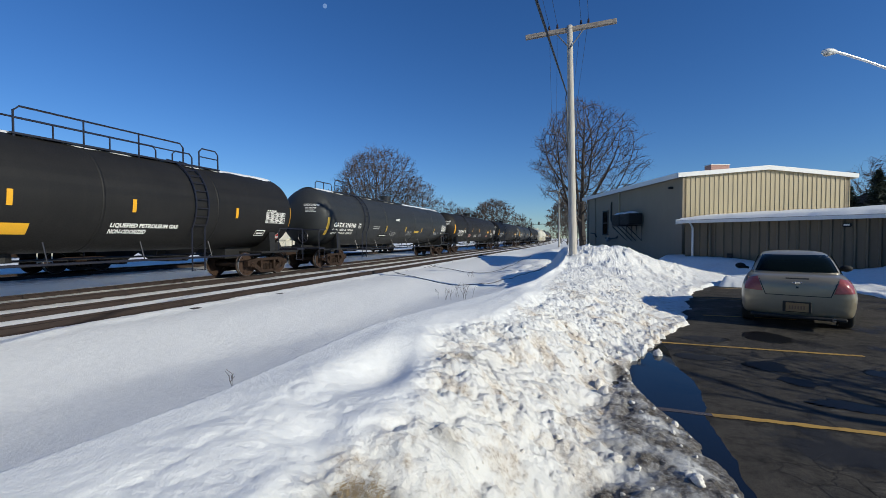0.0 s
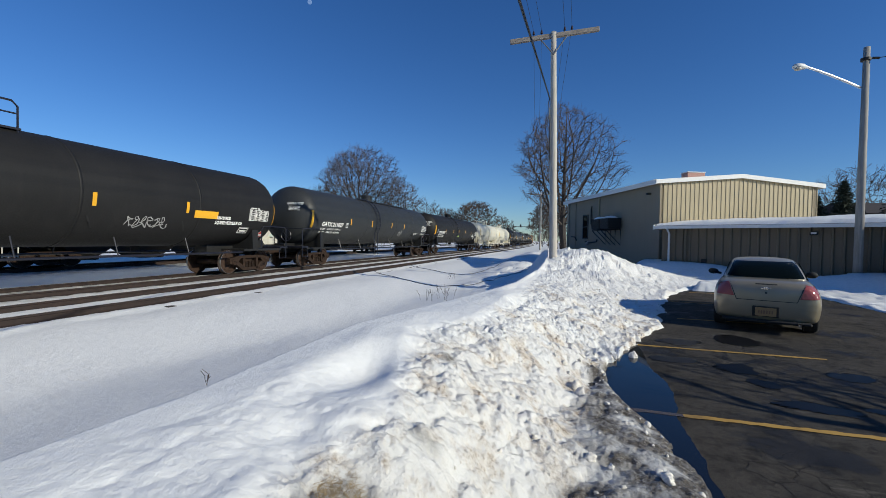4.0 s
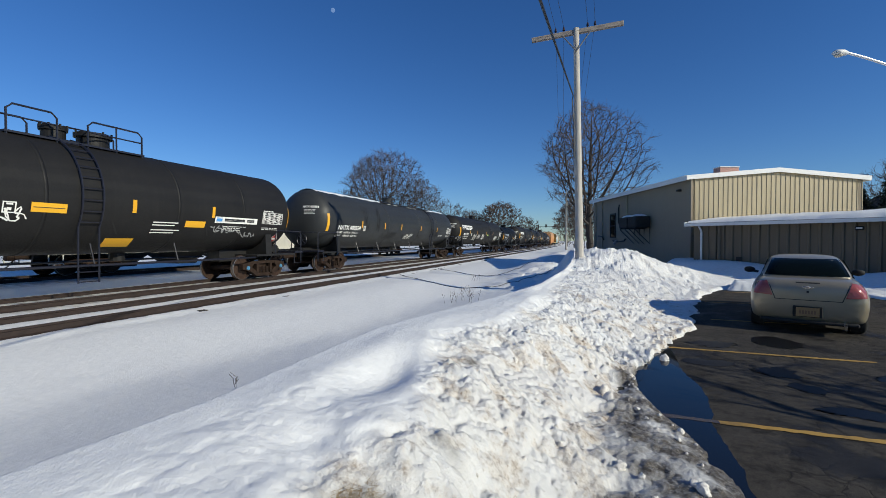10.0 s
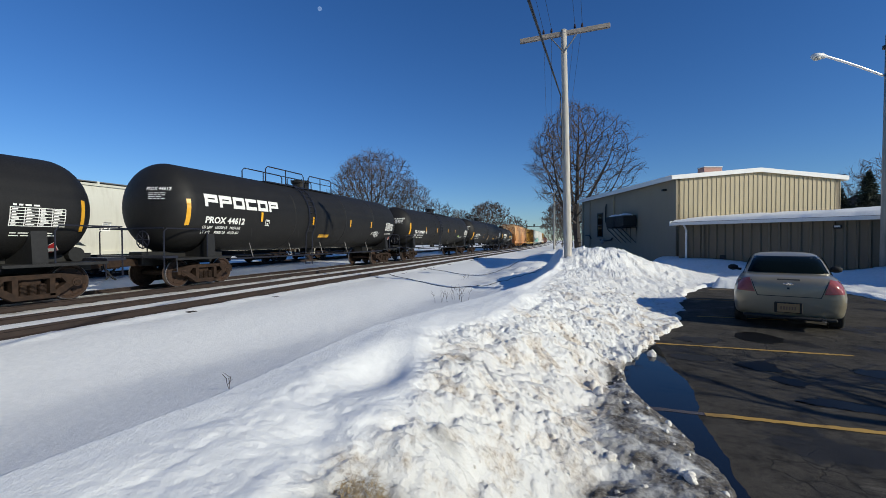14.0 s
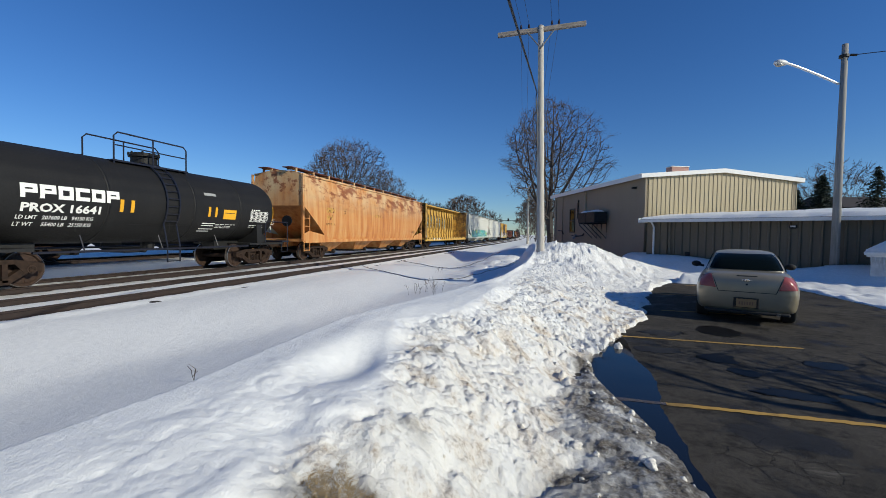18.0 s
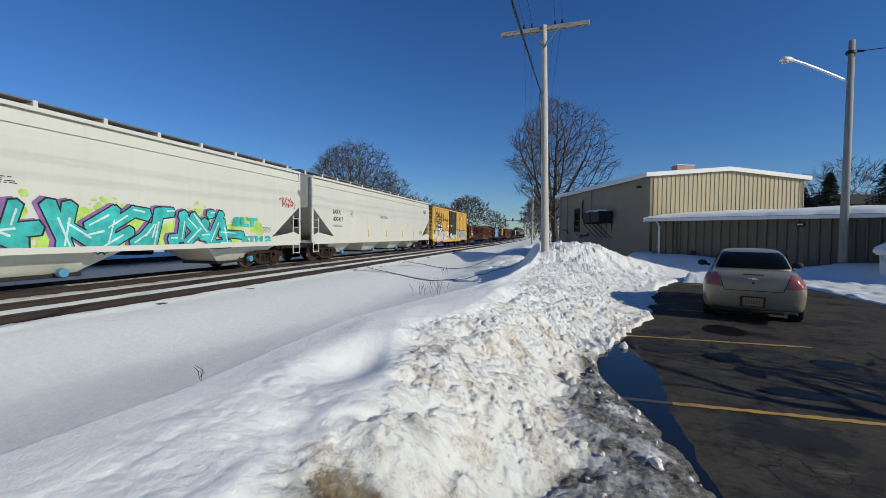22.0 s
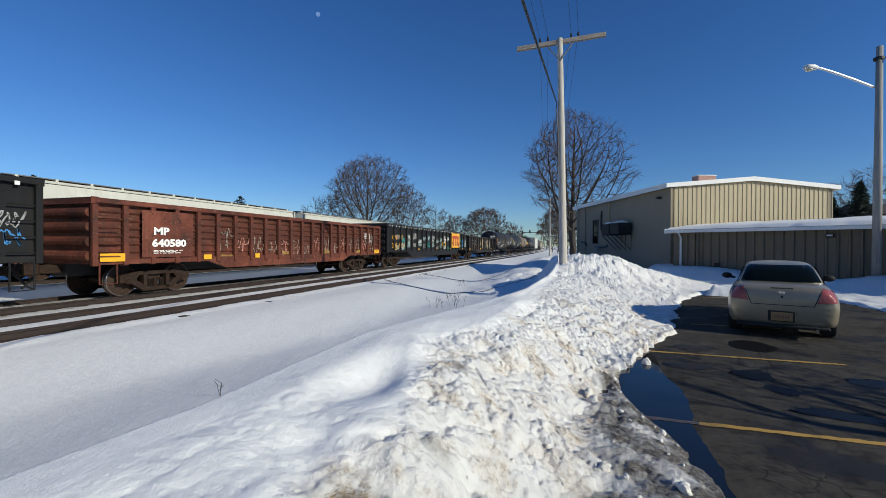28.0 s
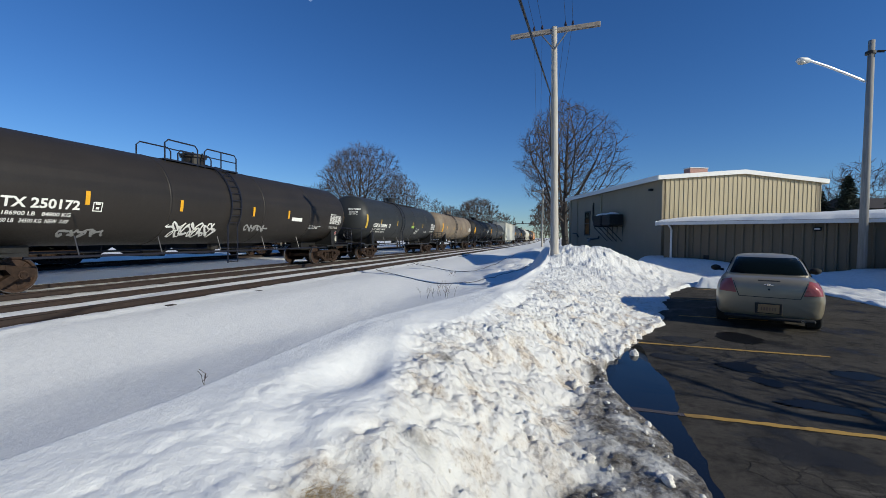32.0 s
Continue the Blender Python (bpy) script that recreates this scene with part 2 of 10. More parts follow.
GON_RED = make_worn_red()
GON_BLACK = paint("black gondola paint", (0.0115, 0.0112, 0.0115), 0.55, (0.040, 0.032, 0.026), 0.4, vary=0.2, spec=0.25)
GON_BROWN = paint("brown-black gondola paint", (0.014, 0.0115, 0.010), 0.6, (0.060, 0.030, 0.016), 0.95, vary=0.3)
DOOR_DARK = paint("dark boxcar door paint", (0.03, 0.03, 0.028), 0.5, (0.10, 0.07, 0.04), 0.4)
FRAME_BLACK = plain("grimy black steel", (0.0105, 0.010, 0.0095), 0.6, vary=0.4, grain=12)
FRAME_RED = plain("rust red steel", (0.10, 0.03, 0.02), 0.65, vary=0.4, grain=12)
TRUCK_STEEL = plain("rusty cast steel", (0.026, 0.0145, 0.009), 0.75, vary=0.45, grain=9, spec=0.25)
WHEEL_STEEL = plain("brown wheel steel", (0.040, 0.0225, 0.015), 0.65, vary=0.4, grain=14, spec=0.3)
TREAD = plain("polished wheel rim", (0.30, 0.28, 0.27), 0.35, 1.0, vary=0.1)
CAP_BLUE = plain("blue bearing cap", (0.07, 0.22, 0.36), 0.45)
RAILING = plain("black railing steel", (0.010, 0.011, 0.020), 0.45, vary=0.2)
WHITE_STEEL = plain("white painted steel", (0.68, 0.64, 0.53), 0.45, vary=0.06)
GALV = plain("galvanised grating", (0.16, 0.16, 0.165), 0.5, 0.3, vary=0.3)
DECAL_WHITE = plain("white lettering", (0.78, 0.77, 0.72), 0.5, vary=0.08)
DECAL_DARK = plain("dark lettering", (0.02, 0.02, 0.022), 0.5)
DECAL_GREY = plain("faded lettering", (0.30, 0.30, 0.29), 0.55, vary=0.15)
STRIPE = plain("orange-yellow reflective tape", (0.72, 0.36, 0.02), 0.35, vary=0.06)
STRIPE_DIM = plain("faded yellow tape", (0.50, 0.32, 0.04), 0.5, vary=0.15)
LABEL_ORANGE = plain("orange label", (0.78, 0.40, 0.02), 0.45, vary=0.05)
LOGO_RED = plain("red logo paint", (0.42, 0.03, 0.02), 0.45)
PLACARD = plain("red placard", (0.50, 0.03, 0.03), 0.4)
GR_TEAL = plain("teal spray paint", (0.035, 0.36, 0.34), 0.5, vary=0.3, grain=3)
GR_GREEN = plain("lime spray paint", (0.36, 0.52, 0.10), 0.5, vary=0.25, grain=3)
GR_PURPLE = plain("purple spray paint", (0.20, 0.10, 0.26), 0.5, vary=0.3, grain=3)
GR_BLUE = plain("blue spray paint", (0.06, 0.27, 0.60), 0.5, vary=0.3, grain=3)
GR_PINK = plain("pink spray paint", (0.62, 0.30, 0.24), 0.5, vary=0.25, grain=3)
GR_PALE = plain("pale blue spray paint", (0.45, 0.60, 0.58), 0.5, vary=0.25, grain=3)
GR_WHITE = plain("white spray paint", (0.52, 0.50, 0.47), 0.5, vary=0.2, grain=3)
POST_RUST = make_rusty_yellow("rust-streaked yellow steel", 0.505, 0.50)
GR_LIME = plain("pale lime spray paint", (0.48, 0.54, 0.24), 0.5, vary=0.2, grain=3)
GR_LILAC = plain("lilac spray paint", (0.46, 0.32, 0.52), 0.5, vary=0.25, grain=3)
GR_GOLD = plain("worn gold spray paint", (0.27, 0.155, 0.04), 0.6, vary=0.45, grain=9)
GR_SAGE = plain("worn grey-green spray paint", (0.19, 0.17, 0.115), 0.6, vary=0.45, grain=9)
GR_WHITE_OLD = plain("weathered white spray paint", (0.34, 0.31, 0.26), 0.6, vary=0.35, grain=7)
GON_RUST = plain("rust-brown weathered steel", (0.050, 0.026, 0.012), 0.75, vary=0.5, grain=5)
GR_CREAM = plain("faded cream spray paint", (0.46, 0.40, 0.24), 0.6, vary=0.35, grain=5)
GR_FOAM = plain("faded sea-green spray paint", (0.16, 0.24, 0.18), 0.6, vary=0.45, grain=6)
GR_DUSTY = plain("dusty red spray paint", (0.24, 0.075, 0.06), 0.6, vary=0.35, grain=5)
GR_BLACK = plain("black spray paint", (0.015, 0.014, 0.016), 0.5)
CONCRETE_GREY = plain("grey metal", (0.25, 0.25, 0.25), 0.6)


def make_rust_hopper():
    mt, nt, b = nodes_of("rust-stained orange hopper paint", 0.6)
    st = noise_node(nt, 2.2, 7, 0.6, stretch=(1.4, 1.4, 0.10))
    base = ramp(nt, st, [(0.28, (0.34, 0.115, 0.030)), (0.46, (0.50, 0.20, 0.055)), (0.62, (0.56, 0.30, 0.11)), (0.78, (0.42, 0.155, 0.042))])
    co = nt.nodes.new("ShaderNodeTexCoord")
    sep = nt.nodes.new("ShaderNodeSeparateXYZ")
    nt.links.new(co.outputs["Object"], sep.inputs[0])
    mr = nt.nodes.new("ShaderNodeMapRange")
    mr.inputs[1].default_value, mr.inputs[2].default_value = 2.0, 4.2
    nt.links.new(sep.outputs["Z"], mr.inputs[0])
    pale = noise_node(nt, 0.8, 6, 0.6)
    f1 = mix(nt, 1.0, ramp(nt, mr.outputs[0], [(0.2, (0, 0, 0)), (0.8, (1, 1, 1))]), ramp(nt, pale, [(0.35, (0, 0, 0)), (0.65, (0.85,) * 3)]), "MULTIPLY")
    c1 = mix(nt, f1, base, (0.58, 0.44, 0.25))
    rust = noise_node(nt, 1.7, 10, 0.75, stretch=(1, 0.35, 1.0))
    f2 = mix(nt, 1.0, ramp(nt, mr.outputs[0], [(0.35, (0, 0, 0)), (0.7, (1, 1, 1))]), ramp(nt, rust, [(0.50, (0, 0, 0)), (0.55, (0.9,) * 3)]), "MULTIPLY")
    nt.links.new(mix(nt, f2, c1, (0.22, 0.060, 0.018)), b.inputs["Base Color"])
    bump(nt, b, st, 0.08, 0.01)
    return mt


HOP_RUST = make_rust_hopper()


def make_snow(name, dirty):
    mt, nt, b = nodes_of(name, 0.55)
    co = nt.nodes.new("ShaderNodeTexCoord").outputs["Object"]
    fine = noise_node(nt, 70, 5, 0.7, co)
    mid = noise_node(nt, 11, 6, 0.62, co)
    wind = mix(nt, 0.5, noise_node(nt, 5.5, 5, 0.6, co, stretch=(1.0, 0.30, 1.0)), noise_node(nt, 26, 4, 0.65, co, stretch=(1.0, 0.45, 1.0)))
    col = ramp(nt, mid, [(0.3, (0.74, 0.74, 0.725)), (0.7, (0.835, 0.83, 0.81))])
    ad = nt.nodes.new("ShaderNodeMath")
    ad.operation = "MULTIPLY_ADD"
    ad.inputs[1].default_value = 0.45
    nt.links.new(fine, ad.inputs[0])
    nt.links.new(mid, ad.inputs[2])
    height = ad.outputs[0]
    bp = None
    if dirty:
        at = nt.nodes.new("ShaderNodeAttribute")
        at.attribute_name = "dirt"
        grit = noise_node(nt, 30, 7, 0.75, co)
        patch = noise_node(nt, 3.4, 6, 0.65, co)
        g = mix(nt, 1.0, at.outputs["Fac"], ramp(nt, patch, [(0.50, (0.0,) * 3), (0.62, (1, 1, 1))]), "MULTIPLY")
        g2 = mix(nt, 1.0, g, ramp(nt, grit, [(0.47, (0.0,) * 3), (0.62, (1, 1, 1))]), "MULTIPLY")
        col = mix(nt, mix(nt, 1.0, at.outputs["Fac"], (0.30, 0.30, 0.30), "MULTIPLY"), col, (0.78, 0.71, 0.61))
        col = mix(nt, mix(nt, 1.0, g, (0.50, 0.50, 0.50), "MULTIPLY"), col, (0.56, 0.43, 0.29))
        col = mix(nt, g2, col, (0.22, 0.145, 0.08))
        soil_shade = nt.nodes.new("ShaderNodeAttribute")
        soil_shade.attribute_name = "soil_shade"
        s2 = mix(nt, 1.0, soil_shade.outputs["Fac"], ramp(nt, grit, [(0.30, (0.6,) * 3), (0.52, (1, 1, 1))]), "MULTIPLY")
        col = mix(nt, s2, col, ramp(nt, fine, [(0.32, (0.026, 0.021, 0.016)), (0.74, (0.18, 0.15, 0.115))]))
        lum = nt.nodes.new("ShaderNodeAttribute")
        lum.attribute_name = "lumpy"
        height = mix(nt, lum.outputs["Fac"], wind, height)
        bp = lum.outputs["Fac"]
    nt.links.new(col, b.inputs["Base Color"])
    bump(nt, b, height, 0.5, 0.030 if dirty else 0.022)
    if bp:
        nt.links.new(bp, next(n for n in nt.nodes if n.type == "BUMP").inputs["Strength"])
    return mt


SNOW = make_snow("wind-packed snow", True)
SNOW_CAP = make_snow("clean snow", False)


SNOW_CLOD = plain("gritty ploughed snow", (0.70, 0.66, 0.60), 0.7, vary=0.22, grain=3.0)


def crack_net(nt, co, scale, width, warp_by):
    vor = nt.nodes.new("ShaderNodeTexVoronoi")
    vor.feature, vor.inputs["Scale"].default_value = "DISTANCE_TO_EDGE", scale
    warp = nt.nodes.new("ShaderNodeTexNoise")
    warp.inputs["Scale"].default_value, warp.inputs["Detail"].default_value, warp.inputs["Roughness"].default_value = scale * 1.6, 6, 0.65
    nt.links.new(co, warp.inputs["Vector"])
    nt.links.new(mix(nt, warp_by, co, warp.outputs["Color"]), vor.inputs["Vector"])
    return ramp(nt, vor.outputs["Distance"], [(0.0, (1, 1, 1)), (width, (0, 0, 0))])


def make_asphalt():
    mt, nt, b = nodes_of("old damp asphalt", 0.85, spec=0.12)
    co = nt.nodes.new("ShaderNodeTexCoord").outputs["Object"]
    fine = noise_node(nt, 130, 4, 0.75, co)
    grain = noise_node(nt, 22, 6, 0.7, co)
    mid = noise_node(nt, 1.1, 8, 0.68, co)
    wet = noise_node(nt, 0.8, 6, 0.6, co)
    base = mix(nt, ramp(nt, mid, [(0.3, (0, 0, 0)), (0.7, (1, 1, 1))]), (0.016, 0.0142, 0.0125), (0.068, 0.060, 0.050))
    base = mix(nt, ramp(nt, fine, [(0.42, (0, 0, 0)), (0.72, (0.6,) * 3)]), base, (0.14, 0.125, 0.105))
    base = mix(nt, ramp(nt, noise_node(nt, 4.5, 7, 0.7, co), [(0.34, (0.75,) * 3), (0.50, (0, 0, 0))]), base, (0.010, 0.0095, 0.009))
    base = mix(nt, ramp(nt, grain, [(0.30, (0.65,) * 3), (0.50, (0, 0, 0))]), base, (0.016, 0.015, 0.014))
    # pale salt bloom
    salt = noise_node(nt, 2.6, 7, 0.7, co, stretch=(0.5, 1.6, 1.0))
    base = mix(nt, ramp(nt, salt, [(0.60, (0, 0, 0)), (0.74, (0.6,) * 3)]), base, (0.22, 0.20, 0.17))
    c1 = crack_net(nt, co, 0.45, 0.007, 0.45)
    c2 = mix(nt, 1.0, crack_net(nt, co, 5.0, 0.05, 0.12), ramp(nt, noise_node(nt, 0.9, 4, 0.5, co), [(0.53, (0, 0, 0)), (0.60, (1, 1, 1))]), "MULTIPLY")
    cracks = mix(nt, 1.0, c1, c2, "ADD")
    base = mix(nt, mix(nt, 1.0, cracks, (0.6, 0.6, 0.6), "MULTIPLY"), base, (0.008, 0.008, 0.008))
    w = ramp(nt, wet, [(0.54, (0, 0, 0)), (0.60, (1, 1, 1))])
    base = mix(nt, mix(nt, 1.0, w, (0.6, 0.6, 0.6), "MULTIPLY"), base, (0.010, 0.010, 0.011))
    nt.links.new(base, b.inputs["Base Color"])
    nt.links.new(mix(nt, w, (0.85, 0.85, 0.85), (0.5, 0.5, 0.5)), b.inputs["Roughness"])
    bump(nt, b, mix(nt, 0.8, fine, cracks, "SUBTRACT"), 0.6, 0.008)
    return mt


ASPHALT = make_asphalt()


def make_water():
    mt, nt, b = nodes_of("melt water on asphalt", 0.03)
    b.inputs["Base Color"].default_value = (0.008, 0.009, 0.011, 1)
    b.inputs["IOR"].default_value = 1.33
    return mt


WATER = make_water()


def make_damp():
    mt, nt, b = nodes_of("soaked dark asphalt", 0.32, spec=0.065)
    n = noise_node(nt, 60, 5, 0.7)
    nt.links.new(ramp(nt, n, [(0.35, (0.003, 0.003, 0.004)), (0.7, (0.010, 0.0095, 0.0095))]), b.inputs["Base Color"])
    bump(nt, b, n, 0.10, 0.003)
    return mt


DAMP = make_damp()
LINE_YELLOW = paint("worn yellow line paint", (0.42, 0.25, 0.06), 0.8, (0.06, 0.05, 0.04), 1.0, streak=False, vary=0.12)
LINE_WET = plain("yellow line paint under water", (0.085, 0.055, 0.022), 0.2, vary=0.3)
RAIL_RUST = plain("rusty rail web", (0.025, 0.0145, 0.011), 0.75, vary=0.3, grain=8)
RAIL_TOP = plain("worn rail head", (0.065, 0.043, 0.035), 0.45, 0.5, vary=0.2, grain=8)
TIE_WOOD = plain("creosoted tie timber", (0.035, 0.027, 0.022), 0.85, vary=0.4, grain=10)


def make_wood(name, a, c, gr=(6, 6, 0.35)):
    mt, nt, b = nodes_of(name, 0.8)
    n = noise_node(nt, 4, 8, 0.65, stretch=gr)
    nt.links.new(ramp(nt, n, [(0.3, a), (0.7, c)]), b.inputs["Base Color"])
    bump(nt, b, n, 0.4, 0.01)
    return mt


POLE_WOOD = make_wood("weathered pole timber", (0.32, 0.29, 0.25), (0.58, 0.54, 0.48))
LAMP_POLE = make_wood("silver-grey pole timber", (0.20, 0.19, 0.175), (0.36, 0.345, 0.32))
ARM_WOOD = make_wood("weathered crossarm timber", (0.17, 0.14, 0.12), (0.36, 0.32, 0.28), (0.35, 6, 6))
BARK = make_wood("grey-brown bark", (0.018, 0.014, 0.012), (0.050, 0.039, 0.032), (3, 3, 0.6))
TWIG = plain("brown twigs", (0.062, 0.043, 0.033), 0.85, vary=0.3, grain=2)
NEEDLES = plain("dark conifer needles", (0.012, 0.022, 0.012), 0.8, vary=0.4, grain=3)
CABLE = plain("black cable sheath", (0.012, 0.012, 0.014), 0.5)
INSUL = plain("brown glazed insulator", (0.045, 0.028, 0.022), 0.25)
WALL_TAN = paint("tan ribbed metal cladding", (0.43, 0.355, 0.225), 0.5, (0.36, 0.28, 0.17), 0.22, vary=0.05)
WALL_GREY = paint("taupe ribbed metal cladding", (0.165, 0.132, 0.090), 0.55, (0.10, 0.08, 0.055), 0.3, vary=0.06)
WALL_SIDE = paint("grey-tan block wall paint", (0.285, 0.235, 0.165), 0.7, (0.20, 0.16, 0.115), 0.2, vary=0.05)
TRIM_WHITE = plain("white painted trim", (0.74, 0.73, 0.70), 0.5, vary=0.05)
BRICK_RED = plain("faded red brick", (0.42, 0.235, 0.19), 0.8, vary=0.3, grain=16)
CAR_PAINT, _nt, _b = nodes_of("champagne metallic car paint", 0.32, 0.35)
_dust = ramp(_nt, noise_node(_nt, 1.6, 4, 0.5), [(0.35, (0.27, 0.235, 0.17)), (0.7, (0.32, 0.28, 0.205))])
_nt.links.new(_dust, _b.inputs["Base Color"])
_b.inputs["Coat Weight"].default_value = 0.3
GLASS_CAR = nodes_of("dark car glass", 0.03, spec=0.06)[0]
GLASS_CAR.node_tree.nodes["Principled BSDF"].inputs["Base Color"].default_value = (0.004, 0.007, 0.007, 1)
RUBBER = plain("black tyre rubber", (0.013, 0.013, 0.013), 0.8)
TAIL_RED = plain("red tail lamp lens", (0.30, 0.075, 0.07), 0.15, vary=0.1)
CHROME = plain("chrome trim", (0.7, 0.7, 0.7), 0.15, 1.0, vary=0.05)
PLATE_PAINT = plain("faded yellow plate", (0.33, 0.20, 0.085), 0.5, vary=0.1)
PLATE_INK = plain("faded plate ink", (0.20, 0.11, 0.06), 0.5, vary=0.1)
LAMP_GREY = plain("pale grey lamp housing", (0.70, 0.70, 0.68), 0.45, vary=0.06)
ARM_STEEL = plain("bright galvanised arm", (0.90, 0.90, 0.89), 0.36, 0.7, grain=3, vary=0.02)
ALU = plain("bare aluminium", (0.72, 0.72, 0.74), 0.25, 1.0, vary=0.05)
ICE = plain("grey ice", (0.55, 0.57, 0.58), 0.3, vary=0.15, grain=6)
DRY_GRASS = plain("dry grass stems", (0.36, 0.265, 0.145), 0.9, vary=0.4, grain=9)
DRY_WEED = plain("dark dry weed stalks", (0.085, 0.055, 0.04), 0.9, vary=0.3, grain=6)
HOUSE_BROWN = plain("brown shingle", (0.036, 0.029, 0.026), 0.85, vary=0.2, grain=3)
# the moon's sunlit tone is emitted; its base colour is black
MOON_GLOW, _nt, _b = nodes_of("pale day moon", 1.0, spec=0.0)
_b.inputs["Base Color"].default_value = (0, 0, 0, 1)
_nt.links.new(ramp(_nt, noise_node(_nt, 0.12, 3), [(0.4, (0.13, 0.24, 0.50)), (0.6, (0.19, 0.31, 0.55))]), _b.inputs["Emission Color"])
_b.inputs["Emission Strength"].default_value = 0.9
SIGNAL_BLACK = plain("black signal housing", (0.01, 0.01, 0.01), 0.6)

# ---- ground ----
TRACK_NEAR, TRACK_TRAIN, TRACK_FAR = -10.04, -13.42, -22.0
RAIL_Z = 0.112
CURVE_Y, CURVE_R = 55.0, 3000.0


def smooth(a, b, v):
    t = np.clip((v - a) / (b - a), 0, 1)
    return t * t * (3 - 2 * t)


def hash_noise(x, y, seed):
    """Smooth value noise on arrays."""
    xi, yi = np.floor(x), np.floor(y)
    fx, fy = x - xi, y - yi
    fx, fy = fx * fx * (3 - 2 * fx), fy * fy * (3 - 2 * fy)

    def h(a, b):
        v = np.sin(a * 127.1 + b * 311.7 + seed * 74.7) * 43758.5453
        return v - np.floor(v)
    return (h(xi, yi) * (1 - fx) + h(xi + 1, yi) * fx) * (1 - fy) + (h(xi, yi + 1) * (1 - fx) + h(xi + 1, yi + 1) * fx) * fy


def fbm(x, y, seed, octaves=4, gain=0.5):
    v, a, tot = 0, 1.0, 0
    for k in range(octaves):
        c, s = math.cos(0.6 * k), math.sin(0.6 * k)
        v = v + a * hash_noise((x * c - y * s) * 2 ** k, (x * s + y * c) * 2 ** k, seed + k)
        tot += a
        a *= gain
    return v / tot - 0.5


def chunks(x, y, scale, seed):
    """Rounded clods: a cell pattern with a dome in every cell."""
    px, py = x * scale, y * scale
    best = np.full(np.shape(px), 9.0)
    tall = np.zeros(np.shape(px))
    for dx in (-1, 0, 1):
        for dy in (-1, 0, 1):
            cx, cy = np.floor(px) + dx, np.floor(py) + dy
            v = np.sin(cx * 127.1 + cy * 311.7 + seed) * 43758.5453
            w = np.sin(cx * 269.5 + cy * 183.3 + seed) * 24634.6345
            v, w = v - np.floor(v), w - np.floor(w)
            d = (cx + v - px) ** 2 + (cy + w - py) ** 2
            tall = np.where(d < best, (v * 7 + w * 3) % 1, tall)
            best = np.minimum(best, d)
    return np.clip(1 - best * 1.7, 0, 1) ** 0.6 * tall


def billow(x, y, seed, octaves=4, gain=0.5):
    """Puffy heaps with sharp creases between them, about 0 to 1."""
    v, a, tot = 0, 1.0, 0
    for k in range(octaves):
        c, s = math.cos(0.9 * k + 0.4), math.sin(0.9 * k + 0.4)
        n = hash_noise((x * c - y * s) * 2.1 ** k, (x * s + y * c) * 2.1 ** k, seed + 3 * k)
        v = v + a * np.sqrt(np.abs(2 * n - 1))
        tot += a
        a *= gain
    return v / tot


def crest_x(y):
    return np.interp(y, [-30, 0, 1.0, 1.8, 2.8, 3.85, 4.8, 6.5, 8.9, 13, 16, 24, 60], [-2.3, -2.1, -2.02, -1.94, -1.98, -2.0, -1.80, -1.40, -0.98, -0.75, -0.6, -1.0, -1.5])


def rough_x(y):
    """Where the smooth shoulder gives way to ploughed clods."""
    return np.interp(y, [-30, 1.3, 1.6, 1.9, 2.4, 2.9, 4.0, 4.6, 5.0, 7.4, 15.4, 30], [-1.0, -0.98, -1.1, -0.95, -0.93, -1.09, -1.38, -1.15, -0.9, -0.72, -0.6, -0.6])


def foot_x(y):
    """Where the clods run out into flat gritty slush."""
    return np.interp(y, [-30, 2.3, 2.7, 3.0, 3.3, 3.8, 4.35, 5.6, 7.0, 9.0, 12, 16], [-0.1, -0.2, 0.0, 0.2, 0.14, 0.1, 0.24, 0.46, 0.95, 1.8, 2.0, 3.8])


def edge_x(y):
    return np.interp(y, [-30, 0, 2.2, 3.06, 3.33, 3.72, 4.2, 4.56, 5.07, 6.05, 7.0, 8.16, 9.07, 10.5, 12.3, 14, 16, 17.5, 19], [1.6, 1.4, 1.05, 0.93, 0.91, 0.83, 0.72, 0.59, 0.47, 0.70, 1.02, 1.58, 1.9, 2.2, 2.6, 3.1, 3.9, 4.9, 40])


def bell(x, y, cx, cy, sx, sy, h):
    return h * np.exp(-((x - cx) / sx) ** 2 - ((y - cy) / sy) ** 2)


